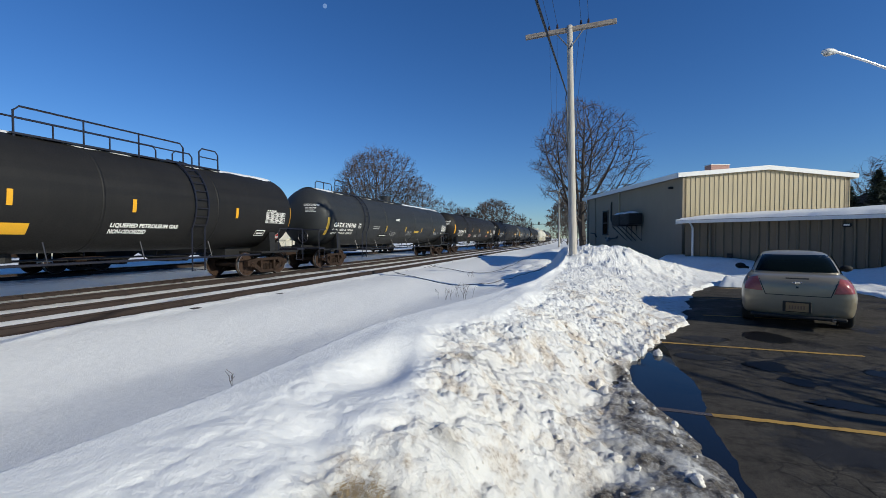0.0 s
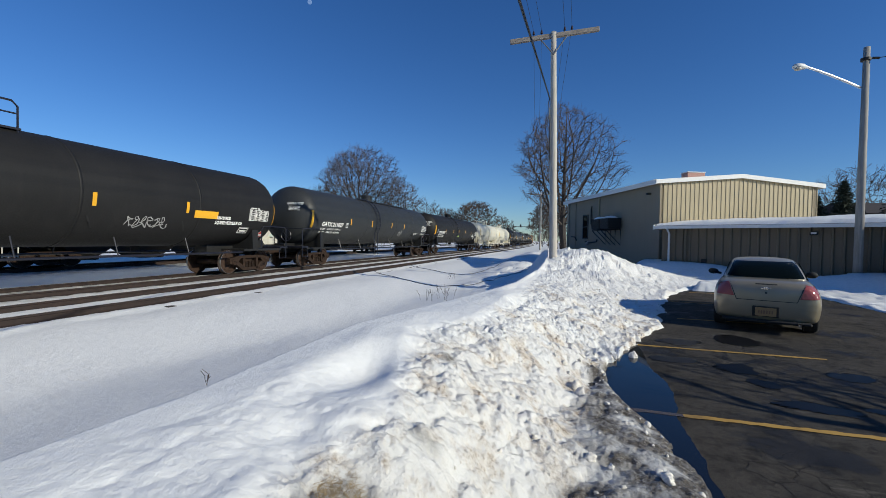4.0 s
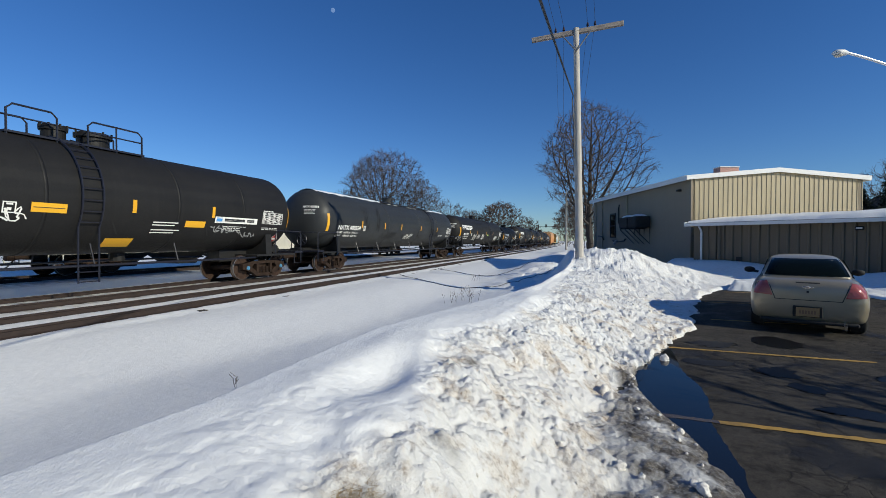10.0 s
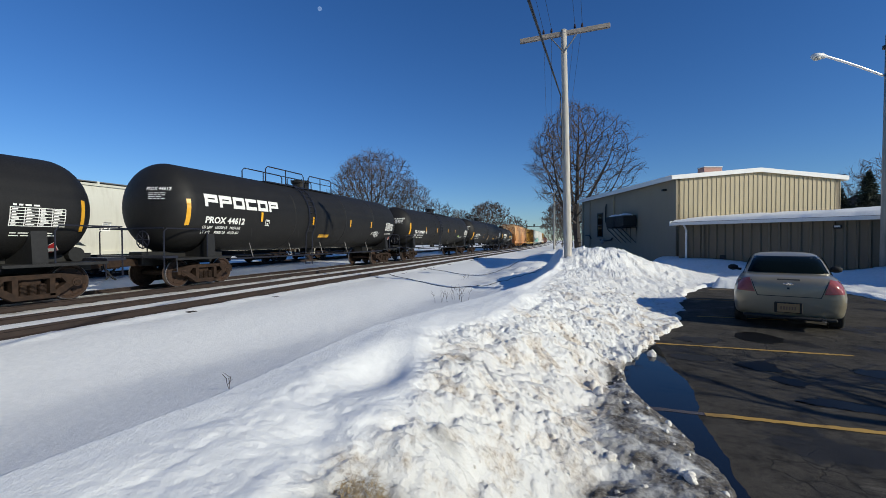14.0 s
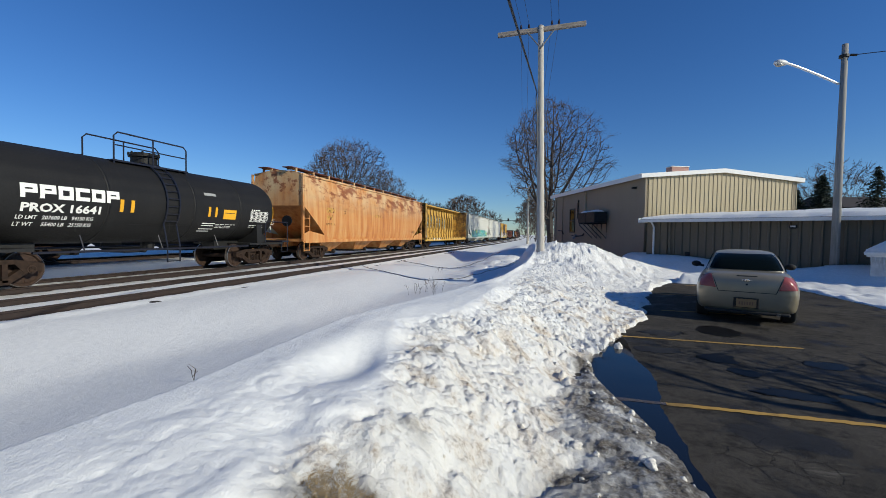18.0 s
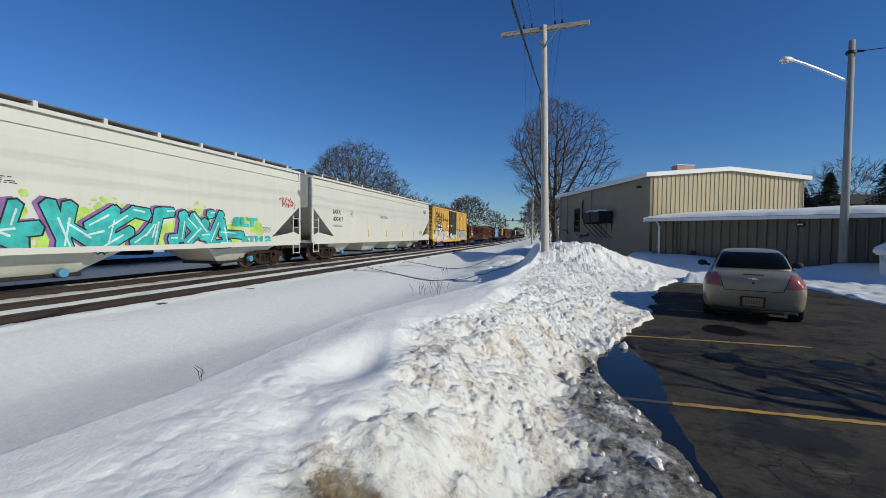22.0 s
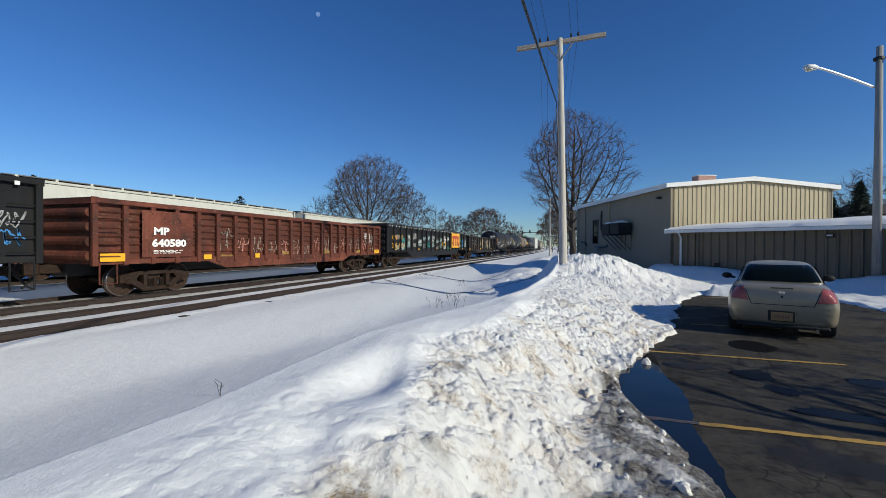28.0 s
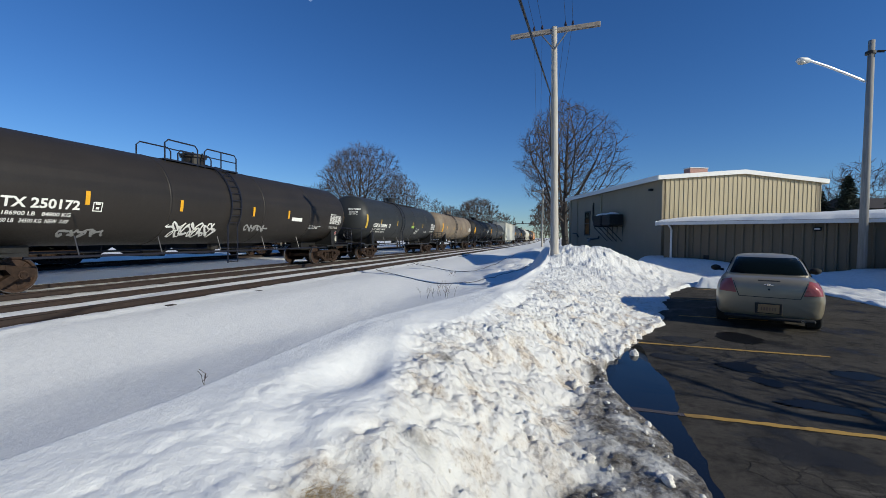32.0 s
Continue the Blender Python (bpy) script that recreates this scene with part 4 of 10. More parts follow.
def build_hall():
    hall = thing("metal_building", "tan ribbed metal hall with a low white-trimmed gable roof", "building", m=UP)
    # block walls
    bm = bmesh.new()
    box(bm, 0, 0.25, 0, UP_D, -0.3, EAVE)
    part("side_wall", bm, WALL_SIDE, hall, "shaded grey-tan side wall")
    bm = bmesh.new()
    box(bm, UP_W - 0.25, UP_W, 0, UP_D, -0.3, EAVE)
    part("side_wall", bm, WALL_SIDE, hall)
    bm = bmesh.new()
    box(bm, 0.25, UP_W - 0.25, UP_D - 0.25, UP_D, -0.3, EAVE)
    part("rear_wall", bm, WALL_SIDE, hall)
    bm = bmesh.new()
    prism(bm, [(0.25, -0.3), (UP_W - 0.25, -0.3), (UP_W - 0.25, EAVE), (UP_W / 2, PEAK), (0.25, EAVE)], 1, 0.04, 0.2)
    part("gable_wall", bm, WALL_TAN, hall)
    n = 36
    w = UP_W / n
    me = rib_panel(w, 1.0, 0.030, 0.026)
    for i in range(n):
        xm = (i + 0.5) * w
        top = EAVE + (PEAK - EAVE) * (1 - abs(xm - UP_W / 2) / (UP_W / 2)) - 0.02
        p = part("panel", me, WALL_TAN, hall, m=pose(i * w, 0.0, 1.9))
        p.scale = (1, 1, top - 1.9)
    # roof and its white edge
    bm = bmesh.new()
    prism(bm, [(-0.25, EAVE), (UP_W / 2, PEAK), (UP_W + 0.25, EAVE), (UP_W + 0.25, EAVE + 0.12), (UP_W / 2, PEAK + 0.12), (-0.25, EAVE + 0.12)], 1, -0.10, UP_D + 0.2)
    part("roof", bm, SNOW_CAP, hall, "snow-covered low gable roof")
    for sx in (0, 1):
        bm = bmesh.new()
        a, b = (-0.3, UP_W / 2) if sx == 0 else (UP_W / 2, UP_W + 0.3)
        za, zb = (EAVE, PEAK) if sx == 0 else (PEAK, EAVE)
        prism(bm, [(a, za - 0.08), (b, zb - 0.08), (b, zb + 0.135), (a, za + 0.135)], 1, -0.16, -0.105)
        part("fascia", bm, TRIM_WHITE, hall)
    bm = bmesh.new()
    box(bm, -0.31, -0.255, -0.10, UP_D + 0.2, EAVE - 0.10, EAVE + 0.15)
    part("fascia", bm, TRIM_WHITE, hall)
    bm = bmesh.new()
    box(bm, UP_W + 0.255, UP_W + 0.31, -0.10, UP_D + 0.2, EAVE - 0.10, EAVE + 0.15)
    part("fascia", bm, TRIM_WHITE, hall)
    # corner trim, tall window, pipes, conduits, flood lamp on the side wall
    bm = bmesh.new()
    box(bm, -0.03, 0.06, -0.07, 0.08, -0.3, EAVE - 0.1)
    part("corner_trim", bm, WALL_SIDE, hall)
    win = part("window", bmesh_box(-0.02, 0.02, 9.0, 9.8, 1.9, 3.5), GLASS_CAR, hall, "dark narrow window")
    bm = bmesh.new()
    for y0, y1, z0, z1 in ((8.92, 9.0, 1.82, 3.58), (9.8, 9.88, 1.82, 3.58), (9.0, 9.8, 3.5, 3.58), (9.0, 9.8, 1.82, 1.9), (9.0, 9.8, 2.66, 2.72)):
        box(bm, -0.05, 0.0, y0, y1, z0, z1)
    part("window_frame", bm, FRAME_BLACK, win)
    bm = bmesh.new()
    pipe(bm, [(-0.08, 7.05, EAVE - 0.12), (-0.08, 7.05, 3.2)], 0.05)
    part("vent_pipe", bm, WALL_TAN, hall)
    bm = bmesh.new()
    pipe(bm, [(-0.08, 8.2, 4.1), (-0.08, 8.3, 3.9), (-0.08, 8.3, 2.9), (-0.08, 8.05, 2.62), (-0.08, 7.2, 2.6)], 0.05)
    part("conduit", bm, FRAME_BLACK, hall)
    bm = bmesh.new()
    pipe(bm, [(-0.10, 9.2, 1.62), (-0.10, 8.4, 1.55), (-0.10, 7.3, 1.62), (-0.10, 7.2, 1.75)], 0.05)
    part("conduit", bm, FRAME_BLACK, hall)
    bm = bmesh.new()
    pipe(bm, [(-0.10, 12.0, 2.0), (-0.10, 11.2, 1.95), (-0.10, 10.9, 1.7)], 0.05)
    part("conduit", bm, FRAME_BLACK, hall)
    bm = bmesh.new()
    rod(bm, (-0.05, 9.0, 1.45), (-0.05, 8.6, 1.6), 0.12)
    part("meter", bm, CONCRETE_GREY, hall)
    bm = bmesh.new()
    box(bm, -0.22, 0, 0.78, 0.96, 4.17, 4.28, 0.02)
    part("flood_lamp", bm, FRAME_BLACK, hall)
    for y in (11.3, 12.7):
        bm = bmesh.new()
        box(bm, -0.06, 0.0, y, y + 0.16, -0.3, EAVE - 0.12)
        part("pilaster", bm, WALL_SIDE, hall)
    # brick vent stack on the roof
    stack = thing("roof_vent", "short reddish brick roof stack with a pale cap", "chimney", m=UP @ pose(3.45, 3.0, PEAK - 0.06))
    bm = bmesh.new()
    box(bm, 0, 1.08, 0, 0.6, 0, 0.74, 0.01)
    part("chimney_body", bm, BRICK_RED, stack)
    bm = bmesh.new()
    box(bm, -0.03, 1.11, -0.03, 0.63, 0.74, 0.79, 0.01)
    part("cap", bm, TRIM_WHITE, stack)
    # condensers on brackets
    ac = thing("condenser_rack", "snow-topped dark condenser units on wall brackets", "air conditioner", m=UP)
    for y0, y1 in ((3.8, 4.95), (5.05, 6.2)):
        bm = bmesh.new()
        box(bm, -0.95, -0.12, y0, y1, 2.42, 3.08, 0.03)
        body = part("condenser", bm, FRAME_BLACK, ac)
        for k in range(9):
            bm = bmesh.new()
            box(bm, -0.975, -0.952, y0 + 0.08, y1 - 0.08, 2.50 + k * 0.06, 2.525 + k * 0.06)
            part("louvre", bm, FRAME_BLACK, body)
        bm = bmesh.new()
        r = bmesh.ops.create_icosphere(bm, subdivisions=3, radius=1.0)
        for v in r["verts"]:
            v.co = Vector((-0.53 + v.co.x * 0.42, (y0 + y1) / 2 + v.co.y * (y1 - y0) * 0.48, 3.07 + max(v.co.z, -0.05) * 0.16))
        tagged(part("snow_cap", bm, SNOW_CAP, ac, "snow lying on top", smooth=True))
    for y in (4.0, 4.7, 5.3, 6.0):
        bm = bmesh.new()
        pipe(bm, [(-0.04, y, 2.38), (-0.95, y, 2.38), (-0.95, y, 2.32), (-0.06, y, 1.45), (-0.04, y, 2.38)], 0.03, 4)
        part("bracket", bm, FRAME_BLACK, ac)


def bmesh_box(x0, x1, y0, y1, z0, z1, bev=0.0):
    bm = bmesh.new()
    box(bm, x0, x1, y0, y1, z0, z1, bev)
    return bm


build_hall()

WING = turned(4.30, 21.92, -34.0)      # eave along local x
WING_L, WING_H = 17.0, 2.28


def build_wing():
    wing = thing("low_building", "low taupe ribbed metal wing with a snowy roof and white gutter", "building", m=WING)
    bm = bmesh.new()
    box(bm, 0, WING_L, 0.03, 0.25, -0.3, WING_H)
    part("front_wall", bm, WALL_GREY, wing)
    bm = bmesh.new()
    prism(bm, [(0.25, -0.3), (3.6, -0.3), (3.6, WING_H + 0.22), (0.25, WING_H)], 0, 0.0, 0.2)
    part("end_wall", bm, WALL_GREY, wing)
    n = 54
    w = WING_L / n
    me = rib_panel(w, WING_H + 0.3, 0.045, 0.075)
    for i in range(n):
        part("panel", me, WALL_GREY, wing, m=pose(i * w, 0, -0.3))
    bm = bmesh.new()
    prism(bm, [(-0.35, WING_H), (4.4, WING_H + 0.33), (4.4, WING_H + 0.43), (-0.35, WING_H + 0.12)], 0, -0.2, WING_L)
    part("roof", bm, WALL_GREY, wing)
    bm = bmesh.new()
    box(bm, -0.2, WING_L, -0.42, -0.355, WING_H - 0.02, WING_H + 0.11)
    part("gutter", bm, TRIM_WHITE, wing, "white eave gutter")
    bm = bmesh.new()
    prism(bm, [(-0.42, WING_H - 0.06), (4.4, WING_H + 0.3), (4.4, WING_H + 0.46), (-0.42, WING_H + 0.16)], 0, -0.25, -0.205)
    part("fascia", bm, TRIM_WHITE, wing)
    # snow slab with a soft uneven lip
    me = bpy.data.meshes.new("roof_snow")
    nx, ny = 150, 26
    co, fc = [], []
    for j in range(ny + 1):
        for i in range(nx + 1):
            u, v = -0.15 + (WING_L + 0.1) * i / nx, j / ny
            lip = 0.05 + 0.34 * float(fbm(np.array(u * 0.9), np.array(3.0), 71, 5, 0.6))
            y = -0.34 + lip + v * 4.8
            round_off = math.sqrt(max(0.0, 1 - max(0.0, 1 - v * 9) ** 2))
            zz = WING_H + 0.125 + (y + 0.35) * 0.075 + (0.11 + 0.10 * float(fbm(np.array(u * 0.5), np.array(v * 3), 73)) + 0.06 * float(fbm(np.array(u * 2.2), np.array(v * 6), 75)) + 0.07 * min(1.0, u / 8.0)) * round_off
            co.append((u, y, zz))
    for j in range(ny):
        for i in range(nx):
            a = j * (nx + 1) + i
            fc.append((a, a + 1, a + nx + 2, a + nx + 1))
    me.from_pydata(co, [], fc)
    me.polygons.foreach_set("use_smooth", [True] * len(me.polygons))
    part("roof_snow", me, SNOW_CAP, wing, "thick smooth snow on the lean-to roof")
    for x in (0.35, 1.05):
        bm = bmesh.new()
        pipe(bm, [(x, -0.38 if x < 1 else -0.06, WING_H - 0.02), (x, -0.10, WING_H - 0.25), (x, -0.10, 0.1)], 0.045)
        part("downspout", bm, TRIM_WHITE if x < 1 else WALL_GREY, wing)
    for x in (5.3, 12.5):
        bm = bmesh.new()
        box(bm, x, x + 0.24, -0.18, -0.05, 1.98, 2.12, 0.03)
        lamp = part("wall_lamp", bm, FRAME_BLACK, wing)
        bm = bmesh.new()
        box(bm, x + 0.04, x + 0.20, -0.195, -0.182, 2.03, 2.09)
        part("lens", bm, LAMP_GREY, lamp)
    bm = bmesh.new()
    box(bm, 1.7, 1.9, -0.12, -0.05, 0.75, 0.95, 0.01)
    part("outlet_box", bm, FRAME_BLACK, wing)


build_wing()


# ---- poles and wires ----
def sagging(bm, a, b, sag, r, n=24):
    a, b = Vector(a), Vector(b)
    pts = []
    for i in range(n + 1):
        t = i / n
        p = a.lerp(b, t)
        p.z -= sag * 4 * t * (1 - t)
        pts.append(p)
    pipe(bm, pts, r, 5)


ARM_L, ARM_R = Vector((-2.04, 15.18, 8.56)), Vector((0.92, 15.45, 8.80))


def build_utility_pole(base, top, r0, r1, arm, name, label):
    pole = thing(name, label, "utility pole", "poles along the tracks")
    bm = bmesh.new()
    pts = [Vector(base).lerp(Vector(top), i / 12) for i in range(13)]
    rings = []
    for i, p in enumerate(pts):
        r = r0 + (r1 - r0) * i / 12
        rings.append([bm.verts.new(p + Vector((math.cos(k * math.tau / 18), math.sin(k * math.tau / 18), 0)) * r * (1 + 0.03 * math.sin(3 * k + i))) for k in range(18)])
    for a, b in zip(rings, rings[1:]):
        for k in range(18):
            bm.faces.new((a[k], a[(k + 1) % 18], b[(k + 1) % 18], b[k]))
    bm.faces.new(rings[-1])
    part("shaft", bm, POLE_WOOD, pole, smooth=True)
    a, b = arm
    d = (b - a)
    bm = bmesh.new()
    box(bm, -d.length / 2, d.length / 2, -0.06, 0.06, -0.075, 0.075, 0.012, Matrix.Translation((a + b) / 2) @ d.to_track_quat("X", "Z").to_matrix().to_4x4())
    part("crossarm", bm, ARM_WOOD, pole)
    for f in (0.27, 0.36, 0.62, 0.70):
        p = a.lerp(b, f) + Vector((0, 0, 0.075))
        bm = bmesh.new()
        rod(bm, p, p + Vector((0, 0, 0.08)), 0.014)
        rod(bm, p + Vector((0, 0, 0.06)), p + Vector((0, 0, 0.13)), 0.045, 10, 0.035)
        rod(bm, p + Vector((0, 0, 0.13)), p + Vector((0, 0, 0.18)), 0.035, 10, 0.02)
        part("insulator", bm, INSUL, pole)
    mid = Vector(base).lerp(Vector(top), 0.905)
    for f in (0.34, 0.66):
        bm = bmesh.new()
        rod(bm, mid + Vector((0, -0.13, 0)), a.lerp(b, f) + Vector((0, -0.07, -0.05)), 0.02, 6)
        part("brace", bm, GALV, pole)
    return pole


MAIN_POLE = build_utility_pole((-0.40, 15.3, 0.2), (-0.57, 15.3, 8.80), 0.145, 0.092, (ARM_L, ARM_R), "utility_pole", "weathered grey wooden utility pole standing in the snow bank")
build_utility_pole((-3.5, 62, -0.2), (-3.5, 62, 8.6), 0.15, 0.10, (Vector((-5.0, 62, 8.2)), Vector((-2.0, 62, 8.2))), "utility_pole", "distant wooden utility pole beside the tracks")
wires = thing("overhead_wires", "thin overhead wires along the pole line", "cable", "overhead wires")
for f in (0.27, 0.36, 0.62, 0.70):
    p = ARM_L.lerp(ARM_R, f) + Vector((0, 0, 0.24))
    bm = bmesh.new()
    sagging(bm, p, (p.x * 1.0 - 3.0, 62, 8.5), 0.5, 0.006)
    part("wire", bm, CABLE, wires)
    bm = bmesh.new()
    sagging(bm, p, (p.x - 1.2, -30, 9.4), 0.5, 0.006)
    part("wire", bm, CABLE, wires)
cable = thing("overhead_cable", "thick black cable strung to the utility pole", "cable", "overhead wires")
bm = bmesh.new()
sagging(bm, (-0.65, 15.25, 6.53), (-0.70, -28, -1.42), 0.05, 0.022, 40)
part("cable", bm, CABLE, cable)
bm = bmesh.new()
pipe(bm, [(-0.65, 15.25, 6.53), (-0.68, 15.25, 6.4), (-0.62, 15.2, 5.6), (-0.60, 15.2, 4.4)], 0.02)
part("drop_cable", bm, CABLE, cable)


def build_street_lamp():
    lamp = thing("street_lamp", "street lamp with a cobra head on a grey wooden pole", "street lamp")
    bx, by = 9.53, 17.79
    bm = bmesh.new()
    rod(bm, (bx, by, 0.0), (bx + 0.02, by, 8.28), 0.135, 18, 0.088)
    part("pole", bm, LAMP_POLE, lamp, smooth=True)
    head = Vector((7.46, 17.08, 7.53))
    foot = Vector((bx - 0.12, by, 6.95))
    bm = bmesh.new()
    pts = []
    for i in range(15):
        t = i / 14
        p = foot.lerp(head, t)
        p.z = foot.z + (head.z - foot.z + 0.05) * (0.82 * t + 0.18 * math.sin(min(1, t * 1.1) * math.pi / 2))
        pts.append(p)
    pipe(bm, pts, 0.040, 10)
    part("arm", bm, ARM_STEEL, lamp, "bright curved metal arm", smooth=True)
    bm = bmesh.new()
    flat = Vector((foot.x - head.x, foot.y - head.y, -0.06))
    m = Matrix.Translation(head) @ flat.to_track_quat("X", "Z").to_matrix().to_4x4() @ Matrix.Scale(0.83, 4)
    prof = [(-0.40, 0.06, 0.05), (-0.37, 0.12, 0.085), (-0.25, 0.155, 0.115), (-0.05, 0.145, 0.12), (0.10, 0.09, 0.075), (0.16, 0.045, 0.045), (0.24, 0.036, 0.036)]
    rings = []
    for x, w, h in prof:
        rings.append([bm.verts.new(m @ Vector((x, w * math.cos(k * math.tau / 14), 0.02 + h * math.sin(k * math.tau / 14)))) for k in range(14)])
    for a, b in zip(rings, rings[1:]):
        for k in range(14):
            bm.faces.new((a[k], a[(k + 1) % 14], b[(k + 1) % 14], b[k]))
    bm.faces.new(rings[0][::-1])
    bm.faces.new(rings[-1])
    bmesh.ops.recalc_face_normals(bm, faces=bm.faces)
    hd = part("lamp_head", bm, LAMP_GREY, lamp, smooth=True)
    bm = bmesh.new()
    r = bmesh.ops.create_icosphere(bm, subdivisions=3, radius=1.0)
    for v in r["verts"]:
        v.co = m @ Vector((-0.22 + v.co.x * 0.15, v.co.y * 0.12, -0.07 + v.co.z * 0.075))
    part("lens", bm, plain("frosted glass lens", (0.55, 0.52, 0.45), 0.2), hd, smooth=True)
    bm = bmesh.new()
    rod(bm, (bx, by, 7.83), (bx, by, 7.92), 0.14, 16)
    rod(bm, (bx + 0.14, by - 0.06, 7.89), (bx + 0.31, by - 0.12, 7.85), 0.042, 8)
    part("clamp", bm, FRAME_BLACK, lamp)
    w = thing("service_wire", "black service wire from the lamp pole", "cable", "overhead wires")
    bm = bmesh.new()
    sagging(bm, (bx + 0.27, by - 0.1, 7.87), (31.5, 12.7, 9.2), 0.5, 0.014)
    part("wire", bm, CABLE, w)


build_street_lamp()

# two black hoses lying in curves on the snow
for pts in ([(-8.9, 19.0), (-7.4, 17.4), (-5.6, 16.4), (-4.4, 16.2), (-3.3, 16.9), (-2.4, 19.6), (-1.9, 22.5)], [(-9.1, 24.5), (-7.6, 22.8), (-5.8, 21.8), (-4.6, 22.2), (-3.9, 25.0), (-3.4, 29.0)]):
    fine = []
    P4 = [Vector((*pts[0], 0))] + [Vector((*p, 0)) for p in pts] + [Vector((*pts[-1], 0))]
    for i in range(1, len(P4) - 2):
        for k in range(10):
            t = k / 10
            a, b, c, d = P4[i - 1], P4[i], P4[i + 1], P4[i + 2]
            fine.append(0.5 * ((2 * b) + (c - a) * t + (2 * a - 5 * b + 4 * c - d) * t * t + (3 * b - a - 3 * c + d) * t ** 3))
    for p in fine:
        p.z = float(snow_height(np.array(p.x), np.array(p.y))) + 0.02
    bm = bmesh.new()
    pipe(bm, fine, 0.011, 6)
    tagged(part("ground_cable", bm, CABLE), "black cable lying loosely on the snow", "cable", "cables on the snow")


# ---- the parked car ----
def build_car():
    car = thing("parked_car", "champagne metallic four-door sedan parked on the asphalt", "car", m=pose(3.47, 8.95, 0, 0, 0, -18.5))
    # stations along the length: y, half width low, sill z, waist z, half width waist, deck z, half width deck
    st = [(0.02, 0.66, 0.36, 0.60, 0.72, 0.86, 0.60), (0.10, 0.78, 0.26, 0.64, 0.82, 0.97, 0.66), (0.30, 0.84, 0.22, 0.66, 0.865, 1.02, 0.70), (0.85, 0.86, 0.20, 0.68, 0.875, 1.03, 0.73),
          (1.6, 0.865, 0.19, 0.68, 0.875, 0.99, 0.76), (2.6, 0.865, 0.19, 0.66, 0.875, 0.96, 0.77), (3.4, 0.86, 0.20, 0.64, 0.87, 0.94, 0.74), (4.1, 0.82, 0.22, 0.60, 0.83, 0.80, 0.66), (4.45, 0.72, 0.26, 0.52, 0.72, 0.66, 0.5), (4.56, 0.5, 0.32, 0.46, 0.5, 0.55, 0.36)]
    bm = bmesh.new()
    rings = []
    for y, wl, zs, zw, ww, zd, wd in st:
        half = [(wl * 0.9, zs - 0.03), (wl, zs + 0.06), (ww, zw - 0.12), (ww, zw), (ww * 0.975, zw + (zd - zw) * 0.45), (wd * 1.03, zd - 0.05), (wd * 0.93, zd), (wd * 0.45, zd + 0.015)]
        loop = [(x, z) for x, z in half] + [(-x, z) for x, z in half[::-1]]
        rings.append([bm.verts.new((x, y, z)) for x, z in loop])
    n = len(rings[0])
    for a, b in zip(rings, rings[1:]):
        for k in range(n):
            bm.faces.new((a[k], a[(k + 1) % n], b[(k + 1) % n], b[k]))
    bm.faces.new(rings[0])
    bm.faces.new(rings[-1][::-1])
    bmesh.ops.recalc_face_normals(bm, faces=bm.faces)
    body = part("body", bm, CAR_PAINT, car, smooth=True)
    sub = body.modifiers.new("round", "SUBSURF")
    sub.levels = sub.render_levels = 2
    # cabin: glass house with a painted roof
    cab = [(0.62, 0.70, 0.62, 1.02), (0.95, 0.71, 0.60, 1.26), (1.30, 0.72, 0.575, 1.40), (1.9, 0.73, 0.575, 1.435), (2.5, 0.735, 0.565, 1.41), (2.85, 0.74, 0.56, 1.33), (3.45, 0.74, 0.62, 0.97)]
    bm = bmesh.new()
    rings = []
    for y, wb, wt, zt in cab:
        zb = 0.93
        half = [(wb, zb), (wb * 0.5 + wt * 0.5 + 0.02, (zb + zt) / 2), (wt, zt - 0.06), (wt * 0.86, zt - 0.005), (wt * 0.4, zt + 0.02)]
        loop = half + [(-x, z) for x, z in half[::-1]]
        rings.append([bm.verts.new((x, y, z)) for x, z in loop])
    n = len(rings[0])
    for a, b in zip(rings, rings[1:]):
        for k in range(n):
            bm.faces.new((a[k], a[(k + 1) % n], b[(k + 1) % n], b[k]))
    bm.faces.new(rings[0])
    bm.faces.new(rings[-1][::-1])
    bmesh.ops.recalc_face_normals(bm, faces=bm.faces)
    cabin = part("cabin", bm, CAR_PAINT, car, smooth=True)
    sub = cabin.modifiers.new("round", "SUBSURF")
    sub.levels = sub.render_levels = 2

    bpy.context.view_layer.update()
    deps = bpy.context.evaluated_depsgraph_get()
    skins = [body.evaluated_get(deps), cabin.evaluated_get(deps)]

    def cling(name, quad, material, parent, label="", n=8, proud=0.006, deep=0.02, skin=0):
        """A panel laid over the tail: corners (x, z), pressed forwards on the skin."""
        bm = bmesh.new()
        (ax, az), (bx, bz), (cx, cz), (dx, dz) = quad
        g = []
        for j in range(n + 1):
            row = []
            for i in range(n + 1):
                u, v = i / n, j / n
                x = (ax * (1 - u) + bx * u) * (1 - v) + (dx * (1 - u) + cx * u) * v
                z = (az * (1 - u) + bz * u) * (1 - v) + (dz * (1 - u) + cz * u) * v
                hit, p, nor, _ = skins[skin].ray_cast(Vector((x, -1, z)), Vector((0, 1, 0)))
                p = p if hit else Vector((x, 0.3, z))
                row.append(bm.verts.new(p + Vector((0, -proud, 0))))
            g.append(row)
        for j in range(n):
            for i in range(n):
                bm.faces.new((g[j][i], g[j][i + 1], g[j + 1][i + 1], g[j + 1][i]))
        r = bmesh.ops.extrude_face_region(bm, geom=list(bm.faces))
        bmesh.ops.translate(bm, verts=[v for v in r["geom"] if isinstance(v, bmesh.types.BMVert)], vec=(0, deep, 0))
        bmesh.ops.recalc_face_normals(bm, faces=bm.faces)
        return part(name, bm, material, parent, label)

